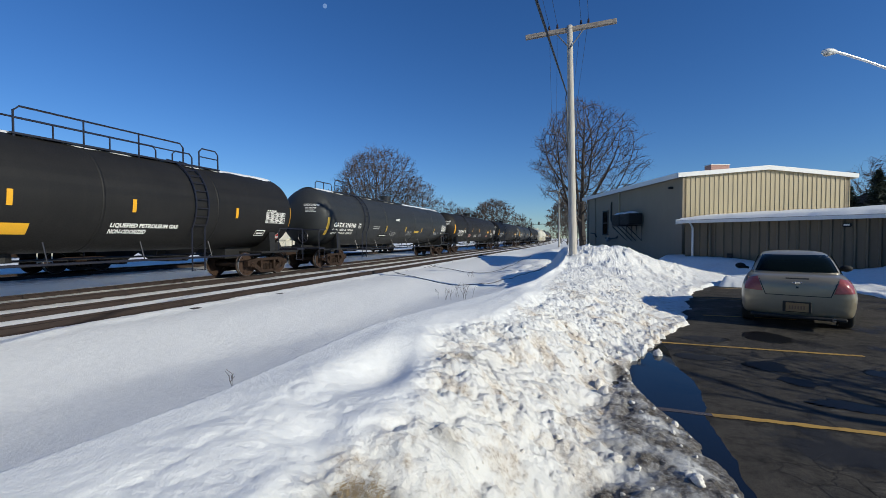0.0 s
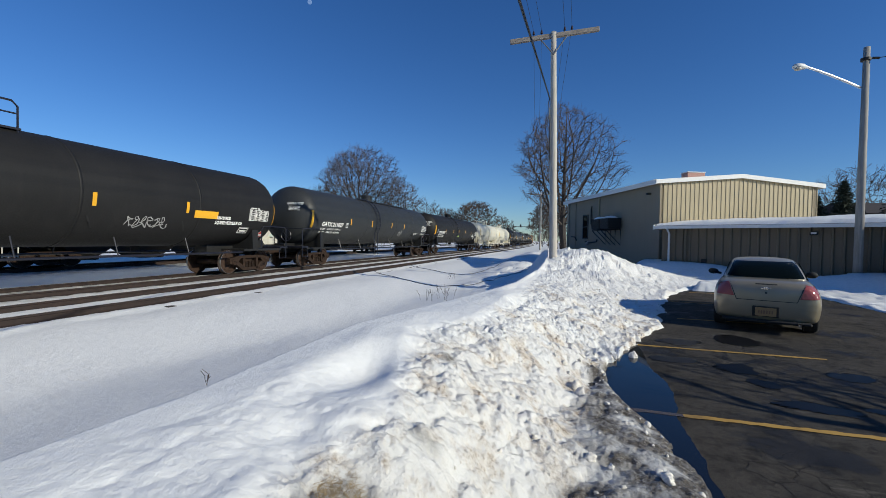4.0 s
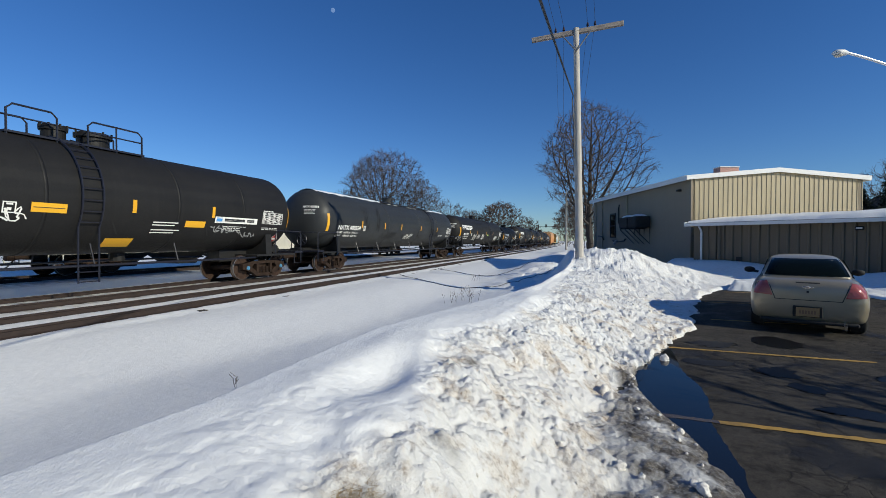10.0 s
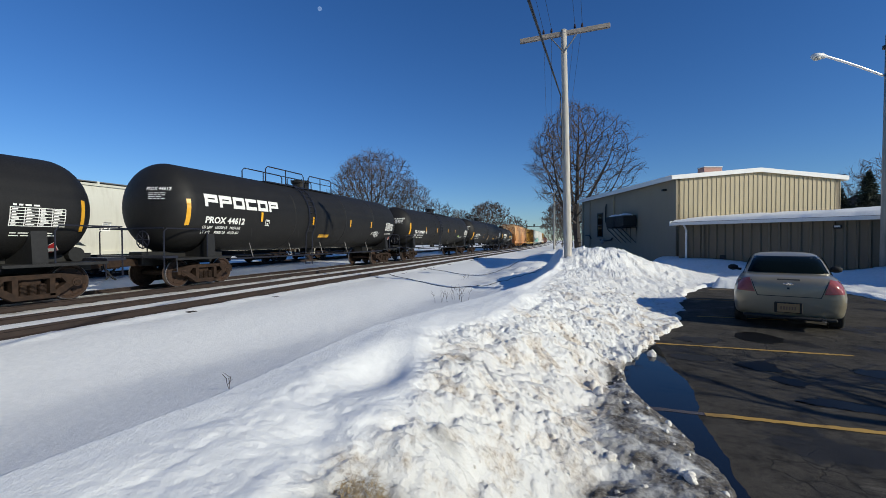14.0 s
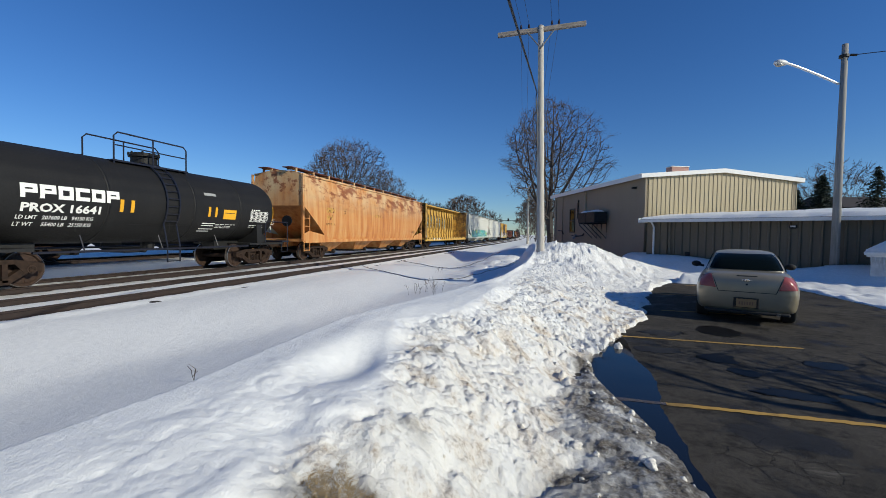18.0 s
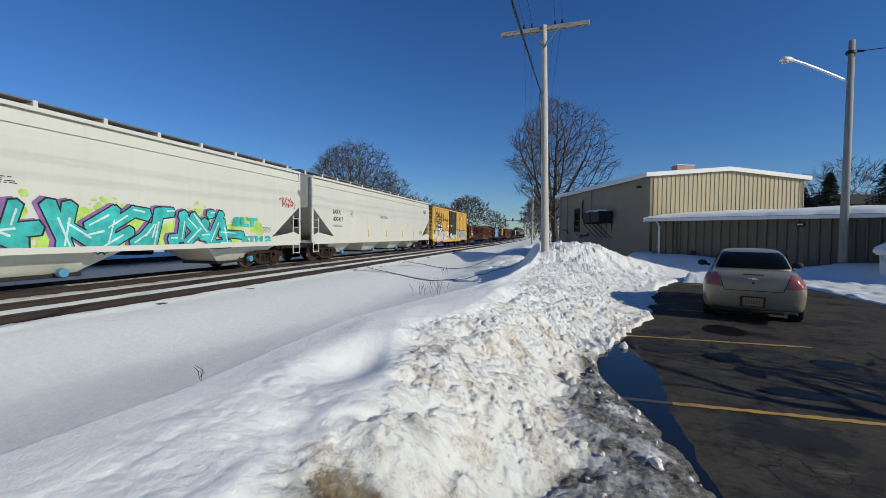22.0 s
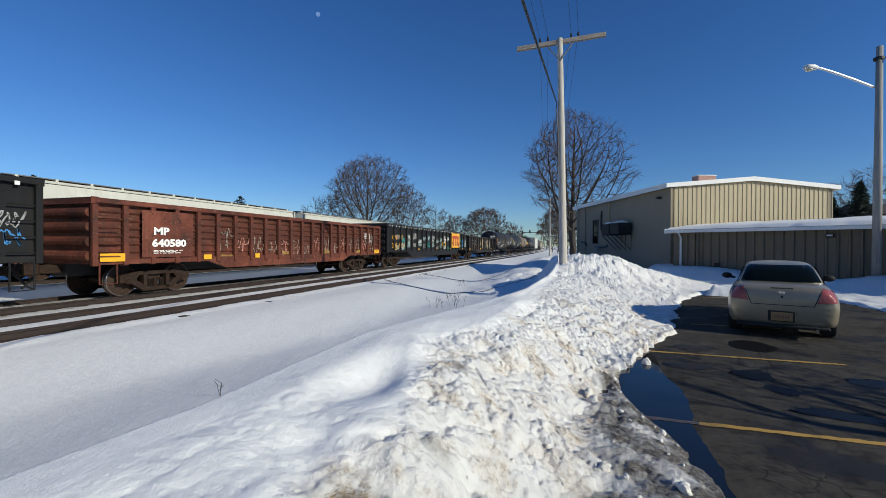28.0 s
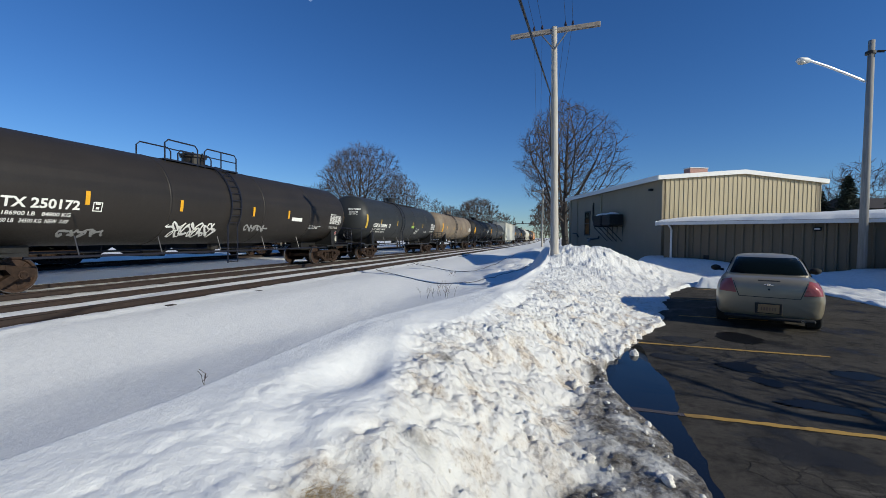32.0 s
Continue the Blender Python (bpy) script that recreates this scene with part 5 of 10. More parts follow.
    cling("rear_window", [(-0.645, 1.05), (0.645, 1.05), (0.53, 1.368), (-0.53, 1.368)], GLASS_CAR, car, "dark tinted rear window", 24, 0.014, 0.02, 1)
    for s in (-1, 1):
        for y0, y1, y2, y3 in ((1.0, 1.85, 1.85, 1.42), (1.92, 2.95, 2.6, 1.92)):
            bm = bmesh.new()
            prism(bm, [(y0, 1.0), (y1, 1.0), (y2, 1.34), (y3, 1.34)], 0, 0.0, 0.012)
            sh = part("side_window", bm, GLASS_CAR, car)
            for v in sh.data.vertices:
                v.co.x = s * (0.735 - (v.co.z - 0.95) * 0.36 + v.co.x)
        # door mirrors
        bm = bmesh.new()
        r = bmesh.ops.create_icosphere(bm, subdivisions=2, radius=1)
        for v in r["verts"]:
            v.co = Vector((s * (0.97 + v.co.x * 0.115), 2.75 + v.co.y * 0.07, 1.03 + v.co.z * 0.075))
        rod(bm, (s * 0.80, 2.78, 0.98), (s * 0.9, 2.75, 1.0), 0.03, 6)
        part("door_mirror", bm, RUBBER, car, smooth=True)
        # tail lamps wrap round the corner
        cling("tail_lamp", [(s * 0.51, 0.70), (s * 0.80, 0.72), (s * 0.785, 0.93), (s * 0.60, 0.975)], TAIL_RED, car, "large red tail lamp", 16, 0.010)
    # boot lid seams, slot, badge, plate recess, bumper cut
    for a, b in (((-0.585, 0.97), (-0.47, 0.635)), ((0.585, 0.97), (0.47, 0.635)), ((-0.47, 0.64), (0.47, 0.64))):
        w = (0.007, 0.0) if abs(a[1] - b[1]) > 0.1 else (0.0, 0.006)
        cling("seam", [(a[0] - w[0], a[1] - w[1]), (b[0] - w[0], b[1] - w[1]), (b[0] + w[0], b[1] + w[1]), (a[0] + w[0], a[1] + w[1])], RUBBER, car, "", 8, 0.002, 0.01)
    cling("handle_slot", [(-0.17, 0.945), (0.17, 0.945), (0.17, 0.965), (-0.17, 0.965)], RUBBER, car, "", 6, 0.003, 0.01)
    bm = bmesh.new()
    box(bm, -0.075, 0.075, 0.012, 0.04, 0.865, 0.89, 0.006)
    box(bm, -0.03, 0.03, 0.012, 0.04, 0.85, 0.905, 0.006)
    part("badge", bm, CHROME, car, "small chrome emblem")
    cling("lock", [(-0.018, 0.775), (0.018, 0.775), (0.018, 0.81), (-0.018, 0.81)], RUBBER, car, "", 3, 0.003, 0.01)
    part("plate_recess", bmesh_box(-0.21, 0.21, -0.003, 0.03, 0.33, 0.53, 0.01), RUBBER, car)
    pl = part("number_plate", bmesh_box(-0.165, 0.165, -0.014, -0.006, 0.345, 0.505), PLATE_PAINT, car, "faded yellow plate")
    for k in range(6):
        part("plate_bar", bmesh_box(-0.12 + k * 0.042, -0.095 + k * 0.042, -0.017, -0.0145, 0.39, 0.455), PLATE_INK, pl)
    # a black strip stands in for the shade below the bumper
    part("bumper_shade_strip", bmesh_box(-0.70, 0.70, 0.0, 0.30, 0.21, 0.27, 0.02), RUBBER, car)
    bm = bmesh.new()
    rod(bm, (0.52, 0.0, 0.24), (0.52, 0.5, 0.24), 0.035, 10)
    part("exhaust_pipe", bm, CHROME, car)
    for s in (-1, 1):
        for y in (0.86, 3.45):
            wheel = thing("wheel", "", "")
            wheel.parent = car
            wheel.matrix_basis = pose(s * 0.765, y, 0.31)
            bm = bmesh.new()
            prof = [(-0.10, 0.19), (-0.10, 0.28), (-0.07, 0.308), (0.07, 0.308), (0.10, 0.28), (0.10, 0.19)]
            rings = [[bm.verts.new((x, r * math.cos(k * math.tau / 32), r * math.sin(k * math.tau / 32))) for k in range(32)] for x, r in prof]
            for a, b in zip(rings, rings[1:] + rings[:1]):
                for k in range(32):
                    bm.faces.new((a[k], a[(k + 1) % 32], b[(k + 1) % 32], b[k]))
            bmesh.ops.recalc_face_normals(bm, faces=bm.faces)
            part("tyre", bm, RUBBER, wheel, smooth=True)
            bm = bmesh.new()
            rod(bm, (s * 0.02, 0, 0), (s * 0.07, 0, 0), 0.19, 24)
            part("rim", bm, ALU, wheel)
            bm = bmesh.new()
            rod(bm, (0.0, 0, 0), (-s * 0.12, 0, 0), 0.33, 24)
            part("wheel_well", bm, RUBBER, wheel)
    car.scale = (0.93, 0.93, 0.93)


build_car()


# ---- trees ----
def tube_list(segs, sides, verts, faces):
    for a, b, ra, rb in segs:
        d = b - a
        if d.length < 1e-4:
            continue
        d.normalize()
        s = d.cross(Vector((0.3, 0.5, 0.81))).normalized()
        t = s.cross(d)
        i0 = len(verts)
        for p, r in ((a, ra), (b, rb)):
            for k in range(sides):
                q = p + r * (math.cos(k * math.tau / sides) * s + math.sin(k * math.tau / sides) * t)
                verts.append((q.x, q.y, q.z))
        for k in range(sides):
            j = (k + 1) % sides
            faces.append((i0 + k, i0 + j, i0 + sides + j, i0 + sides + k))


def bare_tree(label, at, zc, rx, rz, seed, fork, count=650, step=0.42, thick=1.0, stems=1, twig=0.010, twigs=7, twig_len=0.8, wander=0.16):
    """Grown towards points scattered in an uneven crown; limbs thicken by what they carry."""
    rs = np.random.RandomState(seed)
    pts = []
    while len(pts) < count:
        q = rs.uniform(-1, 1, 3)
        r = np.linalg.norm(q)
        if r > 1 or r < 0.35 * rs.rand():
            continue
        lob = 1 + 0.22 * math.sin(3 * math.atan2(q[1], q[0]) + seed) + 0.12 * math.sin(5 * q[2] * 3 + seed * 2)
        if q[2] < -0.3 and rs.rand() < 0.45:
            continue
        pts.append((q[0] * rx * lob, q[1] * rx * lob, zc + q[2] * rz * (1 + 0.08 * math.sin(seed + 4 * q[0]))))
    pts = np.array(pts)
    nodes, parent = [], []
    for k in range(stems):
        base = np.array([0.35 * k - 0.17 * (stems - 1), 0.1 * k, 0.0])
        last = -1
        n = max(2, int(fork / step))
        for i in range(n + 1):
            nodes.append(base + np.array([0.10 * math.sin(i * 0.7 + k), 0.1 * math.cos(i * 0.9), i * step]) * np.array([1, 1, 1]))
            parent.append(last)
            last = len(nodes) - 1
    alive = np.ones(len(pts), bool)
    near = np.full(len(pts), 1e9)
    who = np.zeros(len(pts), int)
    done = 0
    tips = {}
    for it in range(90):
        arr = np.array(nodes[done:])
        if len(arr):
            d = np.linalg.norm(pts[:, None] - arr[None], axis=2)
            j = d.argmin(1)
            dm = d[np.arange(len(pts)), j]
            upd = dm < near
            near[upd], who[upd] = dm[upd], j[upd] + done
        done = len(nodes)
        alive &= near > step * 1.15
        if not alive.any():
            break
        grown = 0
        for n in np.unique(who[alive]):
            sel = alive & (who == n)
            v = pts[sel] - nodes[n]
            v = (v / np.linalg.norm(v, axis=1)[:, None]).mean(0)
            v = v / max(np.linalg.norm(v), 1e-6) + rs.uniform(-wander, wander, 3)
            if parent[n] >= 0:
                v = v / np.linalg.norm(v) + 0.45 * (nodes[n] - nodes[parent[n]]) / step
            q = nodes[n] + v / np.linalg.norm(v) * step
            if n in tips and np.linalg.norm(tips[n] - q) < 0.55 * step:
                alive[sel] = False
                continue
            tips[n] = q
            nodes.append(q)
            parent.append(int(n))
            grown += 1
        if not grown or len(nodes) > 14000:
            break
    kids = [0] * len(nodes)
    load = [0.0] * len(nodes)
    for i in range(len(nodes) - 1, -1, -1):
        if kids[i] == 0:
            load[i] = 1.0
        if parent[i] >= 0:
            load[parent[i]] += load[i]
            kids[parent[i]] += 1
    rad = [0.0085 * thick * l ** 0.47 + 0.004 for l in load]
    big, small = [], []
    for i, q in enumerate(parent):
        if q < 0:
            continue
        seg = (Vector(nodes[q]), Vector(nodes[i]), min(rad[q], rad[i] * 1.35), rad[i])
        (big if load[i] > 9 else small).append(seg)
        if load[i] < 4:
            d0 = Vector(nodes[i]) - Vector(nodes[q])
            d0.normalize()
            for _ in range(twigs if kids[i] == 0 else twigs // 2):
                d = (d0 * 1.3 + Vector(rs.uniform(-0.8, 0.8, 3)) + Vector((0, 0, 0.15))).normalized()
                p0 = Vector(nodes[i])
                p1 = p0 + d * twig_len * rs.uniform(0.3, 0.65)
                p2 = p1 + (d + Vector(rs.uniform(-0.5, 0.5, 3))).normalized() * twig_len * rs.uniform(0.25, 0.5)
                small.append((p0, p1, twig, twig * 0.8))
                small.append((p1, p2, twig * 0.8, twig * 0.5))
    tree = thing("bare_tree", label, "tree", "bare trees", m=pose(*at))
    for nm, segs, sides, mt in (("trunk", big, 8, BARK), ("crown", small, 3, TWIG)):
        verts, faces = [], []
        tube_list(segs, sides, verts, faces)
        me = bpy.data.meshes.new(nm)
        me.from_pydata(verts, [], faces)
        part(nm, me, mt, tree)
    return tree


def branching_tree(label, at, height, trunk_h, spread, seed, thick=0.2, limbs=9, depth=6, twig_r=0.007, boughs=()):
    """Long limbs that leave the trunk steeply, arch outwards and fork into twigs."""
    rnd = random.Random(seed)
    big, small = [], []

    def grow(p, d, length, r, level):
        n = 5 if level < 2 else 4
        for k in range(n):
            q = p + d * length / n
            r1 = r * (1 - 0.42 / n * (k + 1) / (1 + 0.25 * k)) if level < depth else r * 0.8
            (big if r > 0.022 else small).append((p.copy(), q.copy(), r, r1))
            p, r = q, r1
            out = Vector((d.x, d.y, 0))
            d = (d + Vector((rnd.uniform(-0.16, 0.16), rnd.uniform(-0.16, 0.16), rnd.uniform(-0.10, 0.13))) + out * 0.03 * (level < 3)).normalized()
            if level < depth and (k >= 1 or level == 0) and rnd.random() < 0.80:
                side = d.cross(Vector((rnd.uniform(-1, 1), rnd.uniform(-1, 1), rnd.uniform(-0.3, 1)))).normalized()
                nd = (d + side * rnd.uniform(0.42, 0.85) + Vector((0, 0, 0.12))).normalized()
                grow(p, nd, length * rnd.uniform(0.50, 0.72), max(r * rnd.uniform(0.52, 0.72), twig_r), level + 1)
        if level < depth:
            grow(p, d, length * rnd.uniform(0.55, 0.75), max(r * 0.8, twig_r), level + 1)

    p, r = Vector((0, 0, -0.1)), thick
    stations = []
    n = 8
    for k in range(n):
        q = Vector((0.06 * math.sin(k * 0.9 + seed), 0.06 * math.cos(k * 1.3), trunk_h * 1.25 * (k + 1) / n))
        big.append((p.copy(), q.copy(), r, r * 0.93))
        p, r = q, r * 0.93
        if q.z > trunk_h * 0.6:
            stations.append((q.copy(), r))
    rx, rz = spread, height - trunk_h
    for k in range(limbs):
        q, r0 = stations[k % len(stations)]
        a = k * 2.4 + rnd.uniform(-0.3, 0.3)
        up = radians(8 + 74 * ((k * 0.618) % 1.0))
        if boughs:
            a, up = radians(boughs[k % len(boughs)][0]), radians(boughs[k % len(boughs)][1])
        d = Vector((math.cos(a) * math.cos(up), math.sin(a) * math.cos(up), math.sin(up)))
        reach = 1 / math.sqrt((math.cos(up) / rx) ** 2 + (math.sin(up) / rz) ** 2)
        grow(q, d, reach * rnd.uniform(0.40, 0.47), r0 * rnd.uniform(0.40, 0.62), 1)
    grow(p, Vector((0.12, 0.05, 1)).normalized(), rz * 0.27, r * 0.6, 1)
    tree = thing("bare_tree", label, "tree", "bare trees", m=pose(*at))
    for nm, segs, sides, mt in (("trunk", big, 7, BARK), ("crown", small, 3, TWIG)):
        verts, faces = [], []
        tube_list(segs, sides, verts, faces)
        me = bpy.data.meshes.new(nm)
        me.from_pydata(verts, [], faces)
        part(nm, me, mt, tree)
    return tree


bare_tree("large bare tree with spreading dark limbs behind the hall", (-0.4, 62.0, -0.2), 12.2, 6.6, 8.0, 8, 2.6, 2900, 0.50, 2.6, 1, 0.0095, 7, 1.3, 0.06)
bare_tree("wide bare tree with a rounded twiggy crown beyond the sidings", (-27.6, 53.3, -0.2), 9.0, 5.3, 5.2, 12, 3.0, 3000, 0.36, 1.6, 1, 0.0095, 7, 1.0, 0.09)
branching_tree("low bare tree beside the lot, out past the parked car", (6.9, 3.5, 0.0), 3.6, 1.9, 3.2, 61, 0.125, 8, 3, 0.014, ((88, 6), (72, 12), (104, 14), (58, 20), (118, 22), (94, 34), (80, 20), (98, 8)))
bare_tree("smaller bare tree beside the wide crown", (-23.0, 56.0, -0.2), 6.0, 3.2, 4.2, 21, 1.2, 1500, 0.38, 1.1, 2, 0.011, 7, 1.0, 0.09)
bare_tree("slender bare tree beyond the sidings", (-33.2, 53.0, -0.2), 5.6, 3.2, 3.2, 33, 2.0, 700, 0.45, 0.9, 2, 0.014, 6, 1.0)
bare_tree("slender bare tree beyond the sidings", (-20.0, 60.0, -0.2), 4.6, 2.6, 3.0, 35, 1.5, 300, 0.45, 0.9, 1, 0.014, 7, 0.9)
bare_tree("shaggy brown bare tree far along the line", (-31.5, 150, -0.2), 9.2, 7.0, 6.2, 44, 3, 1400, 0.7, 1.6, 1, 0.04, 9, 1.6)
bare_tree("bare tree far along the line", (-42, 150, -0.2), 7.2, 5.0, 5.2, 45, 3, 1000, 0.7, 1.5, 1, 0.03, 8, 1.6)
bare_tree("bare tree far along the line", (-24, 168, -0.2), 5.5, 4.0, 5.0, 46, 2, 600, 0.7, 1.5, 1, 0.04, 8, 1.5)
bare_tree("bare trackside tree beyond the pole", (-3.7, 100.0, 0.0), 6.4, 3.6, 6.0, 51, 1.2, 700, 0.5, 1.3, 2, 0.026, 8, 1.1)
bare_tree("bare trackside tree beyond the pole", (-6.6, 125.0, 0.0), 5.8, 4.0, 5.6, 52, 1.2, 600, 0.55, 1.3, 2, 0.034, 8, 1.2)
bare_tree("bare trackside tree beyond the pole", (-1.4, 88.0, 0.0), 5.0, 3.0, 4.6, 53, 1.0, 600, 0.45, 1.2, 2, 0.022, 8, 1.0)
bare_tree("bare tree far behind the low wing", (30.5, 56.0, 0.0), 6.4, 4.2, 3.6, 54, 2.2, 500, 0.5, 1.0, 1, 0.015, 7, 1.0)


def conifer(at, height, width, seed, label):
    rnd = random.Random(seed)
    tree = thing("conifer", label, "tree", "conifers", m=pose(*at))
    bm = bmesh.new()
    rod(bm, (0, 0, 0), (0, 0, height * 0.97), 0.14, 8, 0.02)
    part("trunk", bm, BARK, tree)
    verts, faces = [], []
    z = height * 0.12
    while z < height:
        f = 1 - z / height
        for _ in range(int(6 + 12 * f)):
            a, ln = rnd.uniform(0, math.tau), width * (f ** 0.85) * rnd.uniform(0.55, 1.1) + 0.08
            for k in range(7):
                t = (k + 0.6) / 7
                c = Vector((math.cos(a) * ln * t, math.sin(a) * ln * t, z - 0.25 * ln * t + rnd.uniform(-0.05, 0.05)))
                for _ in range(3):
                    d = Vector((rnd.uniform(-1, 1), rnd.uniform(-1, 1), rnd.uniform(-0.6, 0.5))).normalized() * rnd.uniform(0.10, 0.26)
                    e = d.cross(Vector((rnd.uniform(-1, 1), rnd.uniform(-1, 1), 1))).normalized() * 0.05
                    i0 = len(verts)
                    verts.extend([tuple(c - e), tuple(c + e), tuple(c + d)])
                    faces.append((i0, i0 + 1, i0 + 2))
        z += height * 0.028
    me = bpy.data.meshes.new("needles")
    me.from_pydata(verts, [], faces)
    part("needles", me, NEEDLES, tree)


conifer((23.2, 38.7, 0), 7.0, 2.8, 3, "dark conifer behind the low wing")
conifer((20.4, 40.0, 0), 6.6, 3.2, 4, "dark conifer behind the low wing")
conifer((19.0, 41.0, 0), 5.4, 3.2, 6, "dark bushy conifer behind the low wing")
conifer((19.7, 38.6, 0), 6.4, 2.6, 11, "dark spreading conifer behind the low wing")
conifer((18.2, 38.8, 0), 5.3, 2.2, 12, "low dark conifer behind the low wing")
conifer((-38.4, 41.5, -0.2), 7.7, 6.5, 8, "dark conifer beyond the parked hoppers")
conifer((-43.5, 24.0, -0.2), 7.6, 4.2, 9, "dark conifer beyond the parked hoppers")

# ---- freight cars: each stands in its own space, z = 0 at the rail head, y along the track, +x the side towards the lot ----
def mesh_of(name, bm, material, smooth=False):
    me = bpy.data.meshes.new(name)
    bm.to_mesh(me)
    bm.free()
    if smooth:
        me.polygons.foreach_set("use_smooth", [True] * len(me.polygons))
    me.materials.append(material)
    return me


WHEEL_R = 0.457


def make_truck_meshes():
    out = {}
    bm = bmesh.new()
    box(bm, -0.95, 0.95, -0.22, 0.22, 0.42, 0.68, 0.04)
    rod(bm, (0, 0, 0.66), (0, 0, 0.86), 0.2, 12)
    box(bm, -0.80, 0.80, -0.09, 0.09, 0.30, 0.42, 0.02)
    out["bolster"] = mesh_of("truck", bm, TRUCK_STEEL)
    # cast side frame with its window and the two sloping arms
    bm = bmesh.new()
    # top bar, bottom bar, arms, columns as solid bars
    bars = [[(-0.60, 0.60), (0.60, 0.60), (0.60, 0.71), (-0.60, 0.71)], [(-0.45, 0.12), (0.45, 0.12), (0.45, 0.23), (-0.45, 0.23)],
            [(-0.42, 0.12), (-0.30, 0.22), (-0.80, 0.56), (-1.0, 0.50)], [(0.42, 0.12), (0.30, 0.22), (0.80, 0.56), (1.0, 0.50)],
            [(-1.12, 0.40), (-0.72, 0.40), (-0.56, 0.60), (-0.56, 0.71), (-0.86, 0.66), (-1.12, 0.60)], [(1.12, 0.40), (0.72, 0.40), (0.56, 0.60), (0.56, 0.71), (0.86, 0.66), (1.12, 0.60)],
            [(-0.42, 0.18), (-0.31, 0.18), (-0.31, 0.62), (-0.42, 0.62)], [(0.42, 0.18), (0.31, 0.18), (0.31, 0.62), (0.42, 0.62)]]
    for k, b in enumerate(bars):
        prism(bm, b, 0, -0.085 - 0.004 * (k % 3), 0.085 + 0.004 * (k % 3))
    out["frame"] = mesh_of("side_frame", bm, TRUCK_STEEL)
    bm = bmesh.new()
    for y in (-0.19, 0.0, 0.19):
        for k in range(8):
            rod(bm, (0, y, 0.235 + k * 0.03), (0, y, 0.250 + k * 0.03), 0.085, 10)
        rod(bm, (0, y, 0.235), (0, y, 0.48), 0.055, 8)
    out["springs"] = mesh_of("springs", bm, TRUCK_STEEL)
    # wheelset: two dished wheels, axle, bearing caps
    bm = bmesh.new()
    for s in (-1, 1):
        prof = [(0.70, 0.12), (0.70, 0.16), (0.715, 0.36), (0.690, 0.385), (0.690, 0.475), (0.715, 0.482), (0.725, 0.458), (0.812, 0.452), (0.817, 0.436), (0.817, 0.385), (0.775, 0.36), (0.790, 0.17), (0.815, 0.13), (0.815, 0.0)]
        rings = []
        for x, r in prof:
            if r == 0.0:
                rings.append([bm.verts.new((s * x, 0, 0))])
            else:
                rings.append([bm.verts.new((s * x, r * math.cos(k * math.tau / 28), r * math.sin(k * math.tau / 28))) for k in range(28)])
        for i, (a, b) in enumerate(zip(rings, rings[1:])):
            for k in range(28):
                j = (k + 1) % 28
                f = bm.faces.new((a[k], a[j], b[j], b[k])) if len(b) > 1 else bm.faces.new((a[k], a[j], b[0]))
                f.material_index = 1 if i in (6, 7) else 0
        # marks in the plate, so that the turning shows
        for a in (0.6, 2.7, 4.8):
            box(bm, s * 0.785 - 0.012, s * 0.785 + 0.012, -0.03, 0.03, 0.20, 0.34, 0, Matrix.Rotation(a, 4, "X"))
    rod(bm, (-0.72, 0, 0), (0.72, 0, 0), 0.09, 12)
    for s in (-1, 1):
        rod(bm, (s * 0.80, 0, 0), (s * 1.02, 0, 0), 0.085, 12)
        rod(bm, (s * 1.02, 0, 0), (s * 1.09, 0, 0), 0.105, 14)
    bmesh.ops.recalc_face_normals(bm, faces=bm.faces)
    out["wheelset"] = mesh_of("wheelset", bm, WHEEL_STEEL)
    out["wheelset"].materials.append(TREAD)
    bm = bmesh.new()
    for s in (-1, 1):
        rod(bm, (s * 1.09, 0, 0), (s * 1.115, 0, 0), 0.075, 14)
        for a in range(3):
            rod(bm, (s * 1.11, 0.045 * math.cos(a * 2.09), 0.045 * math.sin(a * 2.09)), (s * 1.13, 0.045 * math.cos(a * 2.09), 0.045 * math.sin(a * 2.09)), 0.014, 6)
    out["caps"] = bm.copy()
    out["cap_steel"] = mesh_of("bearing_caps", bm, TRUCK_STEEL)
    out["cap_blue"] = mesh_of("bearing_caps", out.pop("caps"), CAP_BLUE)
    return out


TM = make_truck_meshes()
WHEELSETS = []      # (wheelset, its car, y on the car)


def add_truck(car, y, caps="cap_steel", near=True):
    tr = part("truck", TM["bolster"], None, car, m=pose(0, y, 0))
    for s in (-1, 1):
        part("side_frame", TM["frame"], None, tr, m=pose(s * 0.98, 0, 0))
        part("springs", TM["springs"], None, tr, m=pose(s * 0.98, 0, 0))
    for k in (-0.889, 0.889):
        w = part("wheelset", TM["wheelset"], None, tr, m=pose(0, k, WHEEL_R))
        WHEELSETS.append((w, car))
        part("bearing_caps", TM[caps], None, tr, m=pose(0, k, WHEEL_R))


def coupler_mesh():
    bm = bmesh.new()
    box(bm, -0.12, 0.12, -0.9, -0.12, 0.72, 0.95, 0.02)
    box(bm, -0.18, 0.18, -0.2, 0.05, 0.68, 1.0, 0.05)
    return mesh_of("coupler", bm, TRUCK_STEEL)


COUPLER = coupler_mesh()


def hose_mesh():
    bm = bmesh.new()
    pipe(bm, [(0.3, -0.45, 0.78), (0.3, -0.3, 0.62), (0.26, -0.12, 0.42), (0.2, 0.0, 0.36)], 0.028, 6)
    return mesh_of("air_hose", bm, RUBBER)


HOSE = hose_mesh()


